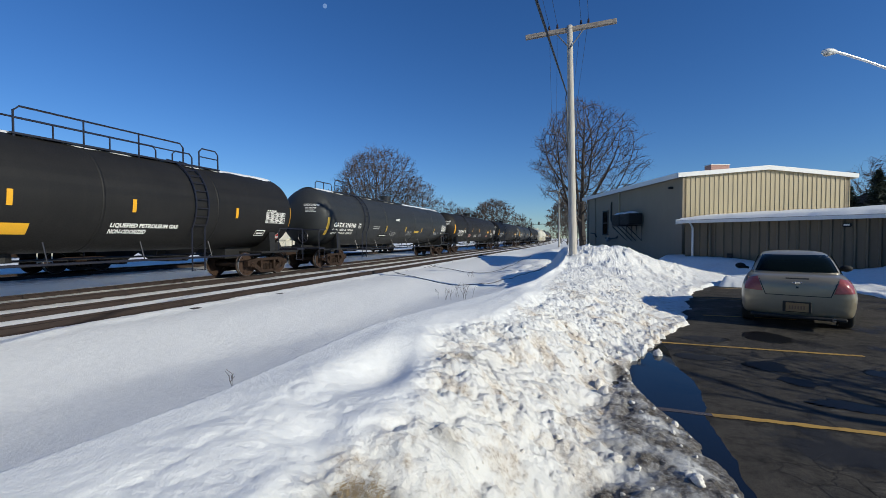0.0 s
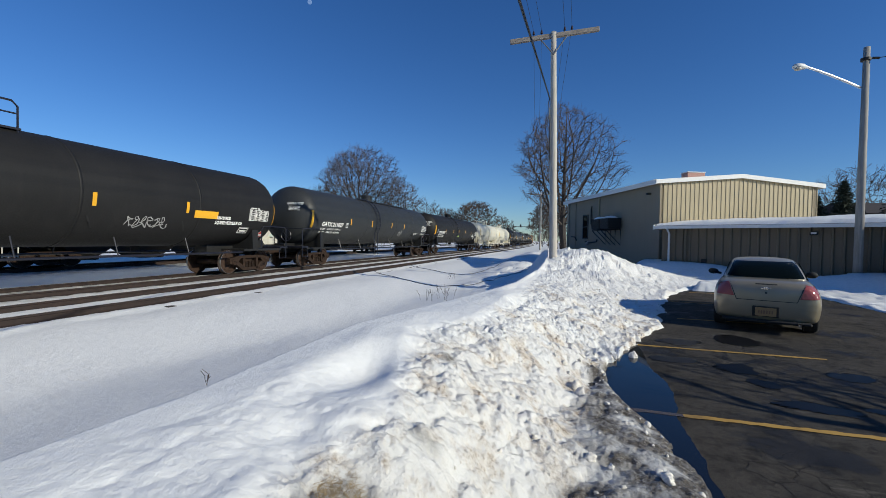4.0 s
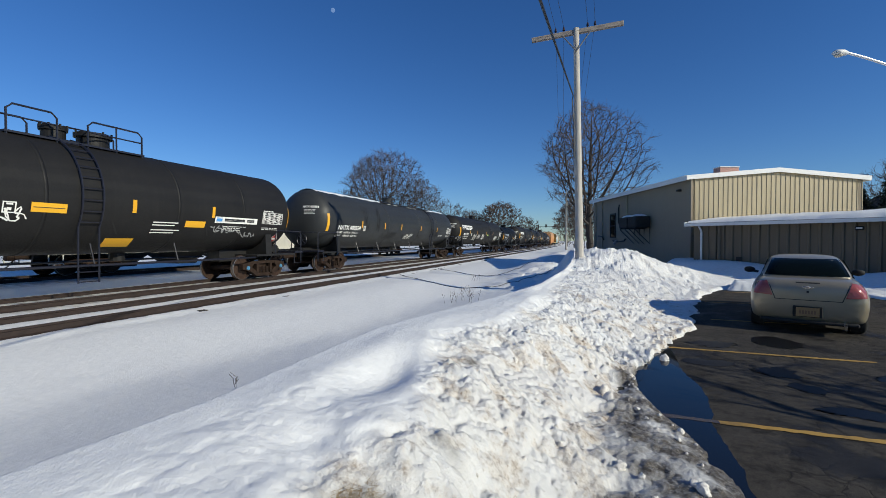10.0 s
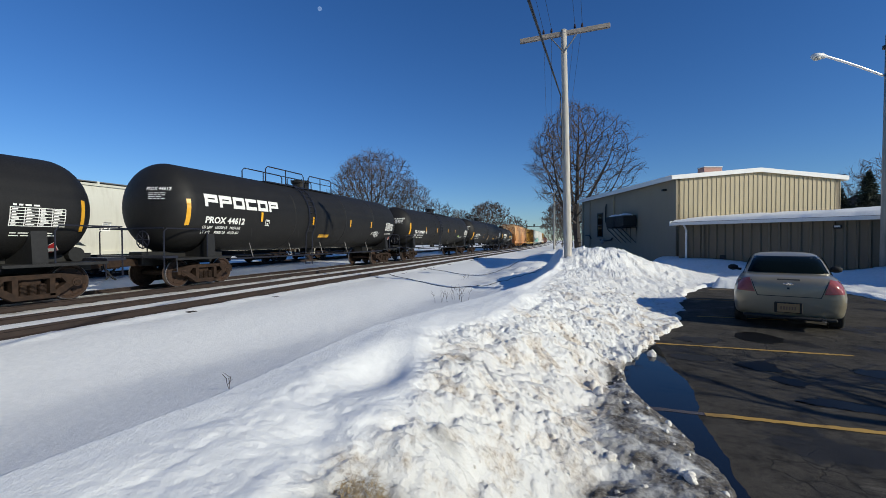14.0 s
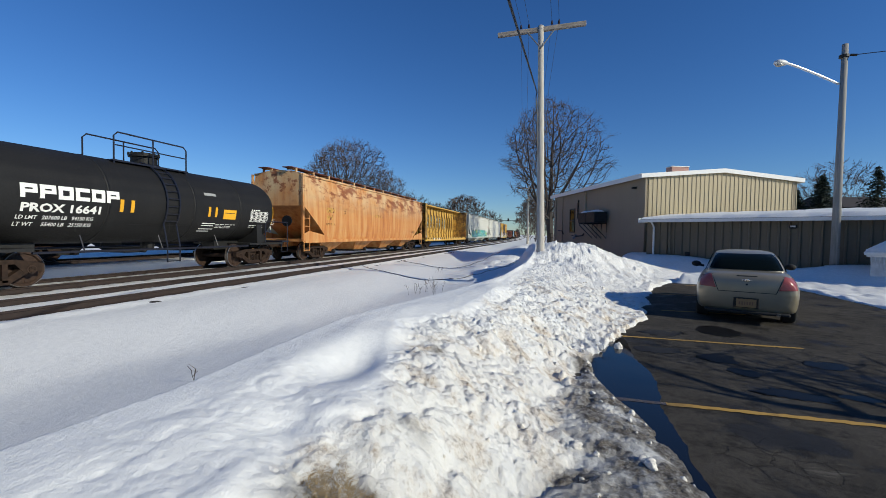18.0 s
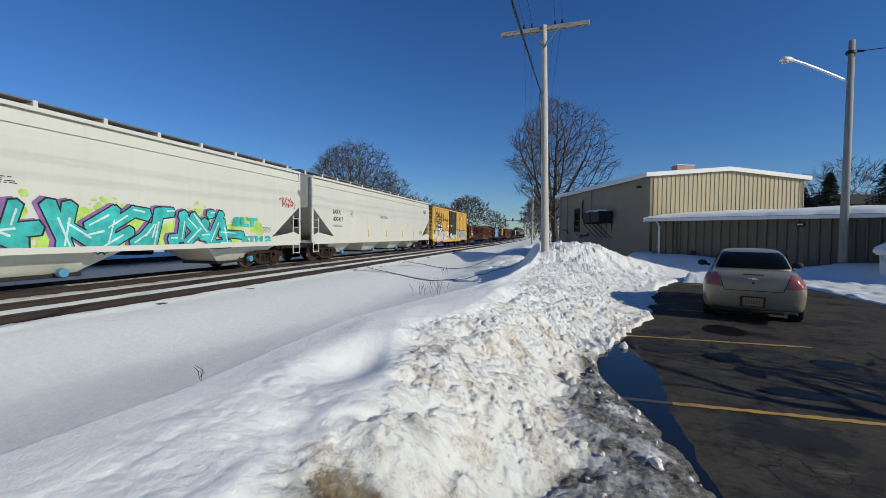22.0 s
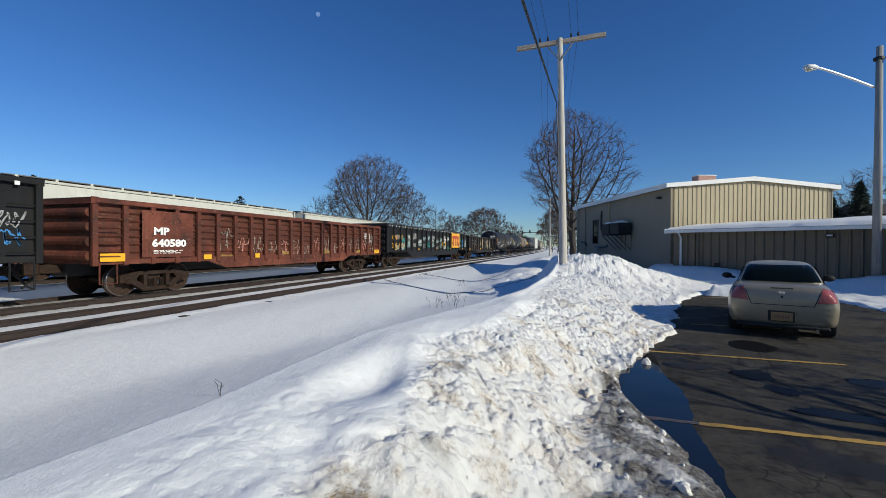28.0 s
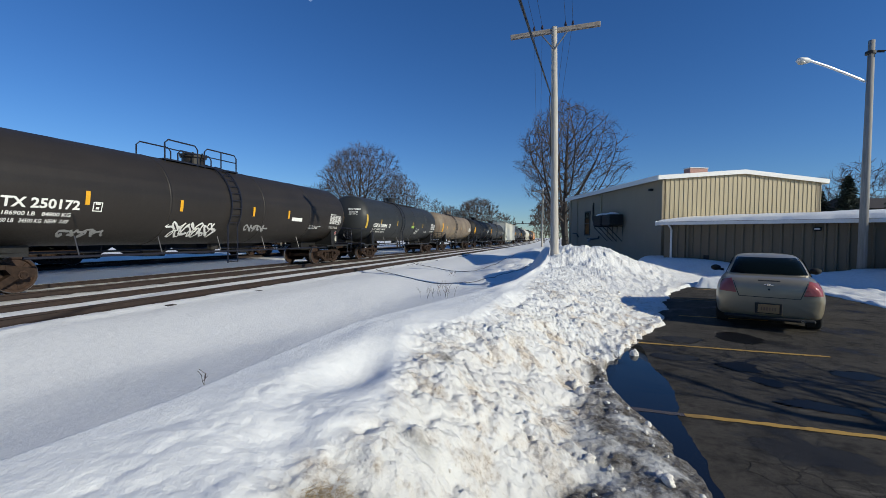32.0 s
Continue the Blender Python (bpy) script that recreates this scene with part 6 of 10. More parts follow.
def add_couplers(car, half):
    for s in (-1, 1):
        part("coupler", COUPLER, None, car, m=pose(0, s * half, 0, 0, 0, 0 if s > 0 else 180))
        part("air_hose", HOSE, None, car, m=pose(0, s * half, 0, 0, 0, 0 if s > 0 else 180))


def letter_bars(n, rnd):
    """Leaning strokes of an unreadable wild style, cell by cell: (x0, y0, x1, y1)."""
    out = []
    for _ in range(n):
        strokes = [(rnd.uniform(-0.1, 0.3), rnd.choice((0, 0.1)), rnd.uniform(0.1, 0.5), 1.0)]
        for _ in range(3):
            x, y = rnd.uniform(0.1, 0.9), rnd.choice((0.0, 0.5, 1.0))
            strokes.append((x, y, x + rnd.uniform(-0.5, 0.7), min(1, max(0, y + rnd.choice((-1, -0.5, 0.5, 1)) * rnd.uniform(0.6, 1)))))
        strokes.append((rnd.uniform(0.3, 0.8), rnd.uniform(0, 0.3), rnd.uniform(0.9, 1.4), rnd.uniform(0, 0.5)))
        out.append(strokes)
    return out


def wild_letters(bm, u0, v0, w, h, n, seed, th, grow=0.0, dx=0.0, dy=0.0, part_of=1.0):
    """A graffiti piece: bold leaning strokes with wedge ends."""
    rnd = random.Random(seed)
    cell = w / n
    lift = 0.0
    for i, strokes in enumerate(letter_bars(n, rnd)):
        hh = h * rnd.uniform(0.88, 1.0)
        for x0, y0, x1, y1 in strokes:
            j = [rnd.uniform(-0.06, 0.06) for _ in range(4)]
            a = Vector((u0 + dx + (i + (x0 + j[0]) * 1.12) * cell + 0.10 * y0, v0 + dy + (y0 + j[1]) * hh, 0))
            b = Vector((u0 + dx + (i + (x1 + j[2]) * 1.12) * cell + 0.10 * y1, v0 + dy + (y1 + j[3]) * hh, 0))
            b = a.lerp(b, part_of)
            d = (b - a)
            if d.length < 0.02:
                continue
            d.normalize()
            p = Vector((-d.y, d.x, 0))
            t0, t1 = th * rnd.uniform(0.8, 1.1) / 2 + grow, th * rnd.uniform(0.9, 1.35) / 2 + grow
            a, b = a - d * (grow + 0.05), b + d * (grow + 0.05)
            lift += 0.00012
            z = Vector((0, 0, lift))
            bm.faces.new([bm.verts.new(q + z) for q in (a - p * t0, b - p * t1, b + d * t1 * 0.5, b + p * t1, a + p * t0, a - d * t0 * 0.4)])


def spray_cloud(bm, u0, v0, w, h, count, seed, big=0.22):
    """Soft-edged looking scatter of overlapping round patches."""
    rnd = random.Random(seed)
    for i in range(count):
        cu = u0 + w * rnd.random()
        cv = v0 + h * (0.08 + 0.80 * rnd.random() ** 0.8) * (0.72 + 0.28 * math.sin(cu * 2.1 + seed))
        r = big * rnd.uniform(0.15, 1.0) * (1.0 if cv < v0 + 0.7 * h else 0.5)
        n = 9
        bm.faces.new([bm.verts.new((cu + r * 1.3 * rnd.uniform(0.75, 1.1) * math.cos(k * math.tau / n), max(cv + r * rnd.uniform(0.5, 1.0) * math.sin(k * math.tau / n), v0), i * 0.00001)) for k in range(n)])


# decals: drawn flat in (u along y, v up), then laid on a skin by a mapping
def lay(bm, skin):
    for v in bm.verts:
        v.co = Vector(skin(v.co.x, v.co.y, v.co.z))


FONT_CACHE = {}


def text_bm(word, size, bold=0.0):
    key = (word, size, bold)
    if key not in FONT_CACHE:
        cu = bpy.data.curves.new("lettering", "FONT")
        cu.body, cu.size, cu.offset, cu.resolution_u = word, size, bold, 2
        ob = bpy.data.objects.new("lettering", cu)
        me = bpy.data.meshes.new_from_object(ob)
        bpy.data.objects.remove(ob)
        bpy.data.curves.remove(cu)
        FONT_CACHE[key] = me
    bm = bmesh.new()
    bm.from_mesh(FONT_CACHE[key])
    return bm


def quad_patch(bm, u0, u1, v0, v1, shear=0.0, nu=2, nv=6, w=0.0):
    g = [[bm.verts.new((u0 + (u1 - u0) * i / nu + shear * (j / nv), v0 + (v1 - v0) * j / nv, w)) for i in range(nu + 1)] for j in range(nv + 1)]
    for j in range(nv):
        for i in range(nu):
            bm.faces.new((g[j][i], g[j][i + 1], g[j + 1][i + 1], g[j + 1][i]))


def words(bm, word, u, v, size, bold=0.0, wide=1.0, w=0.0, center=False):
    t = text_bm(word, size, bold)
    xs = [q.co.x for q in t.verts] or [0]
    off = -(max(xs) + min(xs)) / 2 * wide if center else 0
    verts = {}
    for q in t.verts:
        verts[q.index] = bm.verts.new((u + off + q.co.x * wide, v + q.co.y, w))
    for f in t.faces:
        bm.faces.new([verts[q.index] for q in f.verts])
    t.free()


def fit_words(bm, word, u, v, size, width, bold=0.0, w=0.0):
    t = text_bm(word, size, bold)
    xs = [q.co.x for q in t.verts] or [0.0, 1.0]
    t.free()
    words(bm, word, u, v, size, bold, width / max(max(xs) - min(xs), 0.05), w)


def bars(bm, u, v, width, rows, seed, h=0.035, gap=0.06, w=0.0):
    rnd = random.Random(seed)
    for r in range(rows):
        x = u
        while x < u + width * rnd.uniform(0.75, 1.0):
            ln = rnd.uniform(0.05, 0.22)
            quad_patch(bm, x, min(x + ln, u + width), v - r * gap - h, v - r * gap, 0, 1, 1, w)
            x += ln + 0.04


def scribble(bm, u0, v0, w, h, seed, th=0.035, loops=6, lift=0.0):
    """A sprayed tag: looping strokes as a flat ribbon."""
    rnd = random.Random(seed)
    pts = []
    n = loops * 14
    ph = [rnd.uniform(0, 6.28) for _ in range(6)]
    for i in range(n):
        t = i / (n - 1)
        a = t * loops * math.tau
        pts.append((u0 + w * (0.08 + 0.84 * t) + 0.10 * w / loops * 3 * math.sin(a + ph[0]) + 0.05 * w * math.sin(2.3 * a + ph[1]),
                    v0 + h * (0.5 + 0.36 * math.cos(a * 1.0 + ph[2]) + 0.16 * math.sin(a * 2.7 + ph[3]))))
    prev = None
    for i in range(n):
        a, b = pts[max(i - 1, 0)], pts[min(i + 1, n - 1)]
        d = Vector((b[0] - a[0], b[1] - a[1], 0))
        d = d.normalized() if d.length > 1e-6 else Vector((1, 0, 0))
        k = th * (0.7 + 0.5 * abs(math.sin(i * 0.7)))
        p = (bm.verts.new((pts[i][0] - d.y * k / 2, pts[i][1] + d.x * k / 2, lift)), bm.verts.new((pts[i][0] + d.y * k / 2, pts[i][1] - d.x * k / 2, lift)))
        if prev:
            bm.faces.new((prev[0], prev[1], p[1], p[0]))
        prev = p


def piece(bm, u0, v0, w, h, seed, count, lift=0.0):
    """Overlapping wild letter slabs of a painted piece."""
    rnd = random.Random(seed)
    for i in range(count):
        cu, cv = u0 + w * (i + 0.5) / count + rnd.uniform(-0.1, 0.1), v0 + h * rnd.uniform(0.4, 0.6)
        n = rnd.choice((6, 7, 8))
        hw = w / count * rnd.uniform(0.55, 0.8)
        ring = []
        for k in range(n):
            a = k * math.tau / n + rnd.uniform(-0.25, 0.25)
            r = rnd.uniform(0.55, 1.0)
            ring.append(bm.verts.new((cu + hw * r * math.cos(a) * 1.2, cv + h * 0.55 * r * math.sin(a), lift + i * 0.0004)))
        bm.faces.new(ring)
    bmesh.ops.triangulate(bm, faces=bm.faces)


def decal(name, car, material, draw, skin, label=""):
    bm = bmesh.new()
    draw(bm)
    lay(bm, skin)
    return part(name, bm, material, car, label)


def tank_skin(R, zc, lift=0.013, te=99.0, hd=1.0):
    """Wraps a drawing round the tank, and over the shoulder of its dished heads."""
    def f(u, v, w):
        t = max(0.0, (abs(u) - (te - hd)) / hd)
        r = R * math.sqrt(max(0.05, 1 - t * t)) + lift + w
        q = max(-0.999, min(0.999, (v - zc) / r))
        return (r * math.sqrt(1 - q * q), u, v)
    return f


def head_skin(R, zc, te, hd, lift=0.014):
    """Lays a drawing (u across, v up) on the dished head at the low end."""
    def f(u, v, w):
        r2 = min(0.97, (u * u + (v - zc) ** 2) / (R * R))
        return (u, -te + hd * (1 - math.sqrt(1 - r2)) - lift - w, v)
    return f


def flat_skin(x):
    return lambda u, v, w: (x + w, u, v)


def railing(car, y0, y1, z0, h, posts, material, sides=(-0.62, 0.62), curl=True, mid=True):
    """Walkway rails on the tank's top, with bent ends."""
    for x in sides:
        bm = bmesh.new()
        if curl:
            pipe(bm, [(x, y0, z0 - 0.25), (x, y0, z0 + h - 0.12), (x, y0 + 0.12, z0 + h), (x, y1 - 0.12, z0 + h), (x, y1, z0 + h - 0.12), (x, y1, z0 - 0.25)], 0.026)
        else:
            pipe(bm, [(x, y0, z0 - 0.2), (x, y0, z0 + h), (x, y1, z0 + h), (x, y1, z0 - 0.2)], 0.026)
        rl = part("handrail", bm, material, car)
        for k in range(1, posts):
            y = y0 + (y1 - y0) * k / posts
            bm = bmesh.new()
            rod(bm, (x, y, z0 - 0.25), (x, y, z0 + h), 0.024, 6)
            part("post", bm, material, rl)
    if not mid:
        return
    bm = bmesh.new()
    rod(bm, (sides[1], y0, z0 + h * 0.5), (sides[1], y1, z0 + h * 0.5), 0.02, 6)
    part("mid_rail", bm, material, car)


def build_tank_car(spec):
    L, R, zc = spec["L"], spec.get("R", 1.475), spec.get("zc", 2.575)
    mat, met = spec["paint"], spec.get("steel", RAILING)
    half = L / 2
    te = half - spec.get("end", 0.84)             # tank end
    car = thing("tank_car", spec["label"], "tank car", "freight train cars")
    hd = spec.get("head", 0.62) * R
    prof = [(-te, 0.0)] + [(-te + hd * (1 - math.cos(a)), R * math.sin(a)) for a in [math.pi / 2 * k / 12 for k in range(1, 12)]] + [(-te + hd, R)]
    n = max(8, int((2 * te - 2 * hd) / 1.4))
    mid = [(-te + hd + (2 * te - 2 * hd) * k / n, R) for k in range(1, n)]
    prof = prof + mid + [(-y, r) for y, r in prof[::-1]]
    bm = bmesh.new()
    lathe_y(bm, prof, 48, zc)
    part("tank", bm, mat, car, smooth=True)
    # weld bands
    if spec.get("bands", True):
        for f in spec.get("band_at", (-0.31, 0.18, 0.55)):
            bm = bmesh.new()
            lathe_y(bm, [(f * te, R - 0.01), (f * te, R + 0.008), (f * te + 0.08, R + 0.008), (f * te + 0.08, R - 0.01)], 40, zc)
            part("band", bm, mat, car, smooth=True)
    sk = tank_skin(R, zc, te=te, hd=hd)
    # snow along the top
    if spec.get("snow", False):
        bm = bmesh.new()
        a0, a1 = math.radians(66), math.radians(114)
        N = 60
        g = []
        for i in range(N + 1):
            y = -te + hd * 0.9 + (2 * te - 1.8 * hd) * i / N
            wob = 0.05 * math.sin(i * 1.7) + 0.04 * math.sin(i * 0.6 + 1)
            g.append([bm.verts.new(((R + 0.045 * math.sin(math.pi * k / 6)) * math.cos(a0 + wob + (a1 - a0) * k / 6), y, zc + (R + 0.045 * math.sin(math.pi * k / 6) + 0.004) * math.sin(a0 + wob + (a1 - a0) * k / 6))) for k in range(7)])
        for p, q in zip(g, g[1:]):
            for k in range(6):
                bm.faces.new((p[k], p[k + 1], q[k + 1], q[k]))
        part("snow_strip", bm, SNOW_CAP, car, "thin snow along the tank's crown", smooth=True)
    # trucks, stub sills, bolsters, couplers
    ty = half - spec.get("truck", 2.45)
    for s in (-1, 1):
        add_truck(car, s * ty, spec.get("caps", "cap_steel"))
        bm = bmesh.new()
        box(bm, -0.30, 0.30, s * (half - 0.75) - 0.0, s * (half - 3.9), 0.72, 1.16, 0.02)
        part("stub_sill", bm, FRAME_BLACK if met is not WHITE_STEEL else WHITE_STEEL, car)
        for k in (-1, 1):
            bm = bmesh.new()
            prism(bm, [(k * 0.3, 0.86), (k * 1.30, 0.92), (k * 1.30, 1.02), (k * 1.26, 1.75), (k * 1.02, 1.42), (k * 0.6, 1.18), (k * 0.3, 1.12)], 1, s * ty - 0.16, s * ty + 0.16)
            part("bolster", bm, FRAME_BLACK if met is not WHITE_STEEL else WHITE_STEEL, car)
        # end platform and its rail
        bm = bmesh.new()
        box(bm, -1.42, 1.42, s * (half - 0.55), s * (half - 1.05), 0.98, 1.05)
        part("end_platform", bm, met, car)
        bm = bmesh.new()
        for x in (-1.38, 1.38):
            pipe(bm, [(x, s * (half - 2.2), 0.98), (x, s * (half - 2.2), 1.75), (x, s * (half - 2.1), 1.9), (x, s * (half - 0.72), 1.9), (x, s * (half - 0.62), 1.8), (x, s * (half - 0.62), 0.55), (x, s * (half - 1.05), 0.55), (x, s * (half - 1.05), 0.98)], 0.022)
        pipe(bm, [(-1.38, s * (half - 0.62), 1.9), (-0.3, s * (half - 0.55), 1.9), (1.38, s * (half - 0.62), 1.9)], 0.022)
        part("end_handrail", bm, met, car)
        bm = bmesh.new()
        box(bm, -1.40, 1.40, s * (half - 3.2), s * (half - 1.0), 0.90, 0.97)
        part("side_sill", bm, met if met is WHITE_STEEL else FRAME_BLACK, car)
    add_couplers(car, half)
    # brake wheel at one end
    bm = bmesh.new()
    yb = -(half - 0.66)
    for k in range(12):
        a, b = k * math.tau / 12, (k + 1) * math.tau / 12
        rod(bm, (0.45 + 0.27 * math.cos(a), yb, 1.55 + 0.27 * math.sin(a)), (0.45 + 0.27 * math.cos(b), yb, 1.55 + 0.27 * math.sin(b)), 0.02, 5)
    for k in range(4):
        a = k * math.tau / 8
        rod(bm, (0.45 - 0.27 * math.cos(a), yb, 1.55 - 0.27 * math.sin(a)), (0.45 + 0.27 * math.cos(a), yb, 1.55 + 0.27 * math.sin(a)), 0.014, 5)
    part("brake_wheel", bm, met, car)
    bm = bmesh.new()
    rod(bm, (-0.5, half - 1.2, 1.15), (0.5, half - 1.2, 1.15), 0.2, 12)
    part("air_reservoir", bm, FRAME_BLACK, car)
    # running rail below the belly
    for x in (-1.32, 1.32):
        bm = bmesh.new()
        rod(bm, (x, -half + 3.2, 0.86), (x, half - 3.2, 0.86), 0.034, 6)
        hr = part("lower_handrail", bm, met, car)
        k = -half + 4.4
        while k < half - 4.2:
            bm = bmesh.new()
            rod(bm, (x, k, 0.84), (x * 0.86, k, zc - R * 0.80), 0.018, 5)
            part("hanger", bm, met, hr)
            if spec.get("double_rail"):
                bm = bmesh.new()
                box(bm, x - 0.03, x + 0.03, k - 0.05, k + 0.05, 0.56, 0.86)
                part("rail_post", bm, met, hr)
            k += 2.35
        if spec.get("double_rail"):
            bm = bmesh.new()
            rod(bm, (x, -half + 3.2, 0.58), (x, half - 3.2, 0.58), 0.02, 6)
            part("lower_rod", bm, met, hr)
    # top walks with their rails, domes, ladder; all lengths from the car's middle
    top = zc + R
    walks = spec.get("walks", ((-2.8, -0.2, 1), (0.6, 3.4, 2)))
    bm = bmesh.new()
    box(bm, -0.66, 0.66, walks[0][0] - 0.05, walks[-1][1] + 0.05, top - 0.10, top - 0.05)
    part("walkway", bm, met, car)
    for y0, y1, posts in walks:
        railing(car, y0, y1, top, spec.get("rail_h", 0.58), posts + 1, met, mid=spec.get("mid_rail", True))
    for yd, rd in ((spec.get("dome", -0.3), spec.get("dome_r", 0.44)),) + spec.get("valves", ()):
        bm = bmesh.new()
        rod(bm, (0, yd, top - 0.12), (0, yd, top + 0.26), rd * 0.86, 28)
        rod(bm, (0, yd, top + 0.26), (0, yd, top + 0.34), rd, 28)
        rod(bm, (0, yd, top + 0.34), (0, yd, top + 0.39), rd * 0.9, 28)
        for k in range(8):
            c = Vector((rd * 0.97 * math.cos(k * math.tau / 8), yd + rd * 0.97 * math.sin(k * math.tau / 8), top + 0.30))
            rod(bm, c, c + Vector((0, 0, 0.12)), 0.03, 6)
        part("dome" if rd > 0.4 else "valve_housing", bm, mat, car)
    yl = spec.get("ladder", -1.3)
    bm = bmesh.new()
    for dy in (-0.24, 0.24):
        pipe(bm, [((R + 0.07) * math.cos(a), yl + dy, zc + (R + 0.07) * math.sin(a)) for a in [math.radians(-30 + 110 * k / 12) for k in range(13)]] [::-1] + [(1.33, yl + dy, 0.95), (1.33, yl + dy, 0.42)], 0.024)
    lad = part("ladder", bm, met, car)
    for k in range(10):
        a = math.radians(-25 + 95 * k / 9)
        bm = bmesh.new()
        rod(bm, ((R + 0.07) * math.cos(a), yl - 0.24, zc + (R + 0.07) * math.sin(a)), ((R + 0.07) * math.cos(a), yl + 0.24, zc + (R + 0.07) * math.sin(a)), 0.016, 5)
        part("rung", bm, met, lad)
    for k in (0.45, 0.7):
        bm = bmesh.new()
        rod(bm, (1.33, yl - 0.24, k), (1.33, yl + 0.24, k), 0.016, 5)
        part("rung", bm, met, lad)
    # small braces low on the flank
    k = -te + 3.6
    while k < te - 3.2 and spec.get("struts", True):
        decal("seam_mark", car, FRAME_BLACK, lambda b, k=k: quad_patch(b, k, k + 0.05, zc - 0.95, zc - 0.62, -0.22, 1, 2), sk)
        k += 2.9
    if spec.get("bottom", True):
        bm = bmesh.new()
        rod(bm, (0, 0.4, zc - R - 0.22), (0, 0.4, zc - R + 0.1), 0.20, 12)
        part("bottom_outlet", bm, mat, car)
    # reflective tape
    st = spec.get("stripe", STRIPE)
    tv = spec.get("tape_v", -0.18)
    for y, h in [(-te + hd * 0.62, 0.85), (te - hd * 0.75, 0.8)] + [(u, 0.36) for u in spec.get("tape", (-5.2, -2.4, 0.8, 3.2))]:
        decal("reflective_tape", car, st, lambda b, y=y, h=h: quad_patch(b, y, y + 0.11, zc + tv - h / 2, zc + tv + h / 2, 0, 1, 6), sk)
    tx = spec.get("ink", DECAL_WHITE)
    u0 = spec.get("mark_at", -te + 1.4)
    mw, mv = spec.get("mark_w", 2.15), spec.get("mark_v", -0.50)
    if spec.get("mark"):
        decal("reporting_mark", car, tx, lambda b: fit_words(b, spec["mark"], u0, zc + mv, spec.get("mark_size", 0.30), mw, 0.010), sk)
        decal("load_limit", car, tx, lambda b: fit_words(b, spec.get("sub", "LD LMT   163200 LB   74050 KG"), u0 - 0.05, zc + mv - 0.19, 0.13, mw * 0.95, 0.003), sk)
        decal("light_weight", car, tx, lambda b: fit_words(b, spec.get("sub2", "LT WT     99800 LB   45250 KG"), u0 - 0.05, zc + mv - 0.36, 0.13, mw * 0.95, 0.003), sk)
        if not spec.get("gas"):
            decal("stencils", car, tx, lambda b: (bars(b, te - 3.9, zc - 0.62, 1.0, 3, 5, 0.02), bars(b, te - 2.1, zc - 0.62, 0.9, 2, 9, 0.025)), sk)
        decal("plate_box", car, tx, lambda b: frame_box(b, u0 + mw + spec.get("box_gap", 0.32), zc - 0.52, 0.24, 0.25), sk)
        # the number again, small, on the dished head
        decal("head_mark", car, tx, lambda b: (fit_words(b, spec["mark"], 0.32, zc + 0.50, 0.15, 0.72, 0.004), bars(b, 0.42, zc + 0.42, 0.5, 4, 11, 0.024, 0.06)), head_skin(R, zc, te, hd), "small white head number")
    if spec.get("gas"):
        w1_, w2_, ug, gw, gv = spec["gas"]
        f2 = gw * len(w2_) / max(len(w1_), len(w2_))
        f1 = gw * len(w1_) / max(len(w1_), len(w2_))
        decal("warning_lettering", car, DECAL_WHITE, lambda b: (fit_words(b, w1_, ug, zc + gv, 0.15, f1, 0.007), fit_words(b, w2_, ug, zc + gv - 0.17, 0.15, f2, 0.007)), sk)
        decal("test_box", car, DECAL_WHITE, lambda b: frame_box(b, te - 2.5, zc - 0.98, 0.5, 0.22), sk)
    if spec.get("placard", True) and mat is not TANK_TAN:
        decal("placard", car, PLACARD, lambda b: diamond(b, te - 1.15, zc - 1.05, 0.19), sk, "red diamond placard")
        decal("placard_bar", car, DECAL_WHITE, lambda b: (diamond(b, te - 1.15, zc - 1.05, 0.215, -0.002), quad_patch(b, te - 1.27, te - 1.03, zc - 1.08, zc - 1.0, 0, 1, 1, 0.003)), sk)
    # test stencil panel near the far end
    decal("test_panel", car, tx if tx is DECAL_WHITE else DECAL_GREY, lambda b: (grid_panel(b, te - 2.15, zc - 0.47, 1.08, 0.42), bars(b, te - 2.1, zc + 0.03, 0.5, 1, 4, 0.04)), sk)
    if spec.get("band_sign"):
        u, w, v = spec["band_sign"]
        decal("warning_band", car, DECAL_WHITE, lambda b: quad_patch(b, u, u + w, zc + v, zc + v + 0.15, 0, 3, 2), sk)
        decal("band_lettering", car, DECAL_DARK, lambda b: fit_words(b, "LIQUEFIED PETROLEUM GAS", u + 0.05, zc + v + 0.03, 0.12, w - 0.1, 0.004, 0.005), sk)
        decal("warning_lettering", car, DECAL_WHITE, lambda b: fit_words(b, "NOT ODORIZED", u, zc + v - 0.17, 0.14, w * 0.55, 0.006), sk)
    for k, (lf, wd, v, ht, mt) in enumerate(spec.get("labels", ())):
        decal("label", car, mt, lambda b: quad_patch(b, lf, lf + wd, zc + v, zc + v + ht, 0.0, 2, 4), sk)
    for k, (lf, wd, v, ht, seed, mt) in enumerate(spec.get("tags", ())):
        decal("graffiti", car, mt, lambda b: scribble(b, lf, zc + v, wd, ht, seed, spec.get("tag_th", 0.03), max(3, int(wd * 4))), sk, "sprayed graffiti tag")
    if spec.get("logo"):
        lf, v, size, count = spec["logo"]
        decal("company_logo", car, DECAL_WHITE, lambda b: block_logo(b, lf, zc + v, size, count, spec.get("logo_w", 3.6)), sk, "white block logo")
    return car


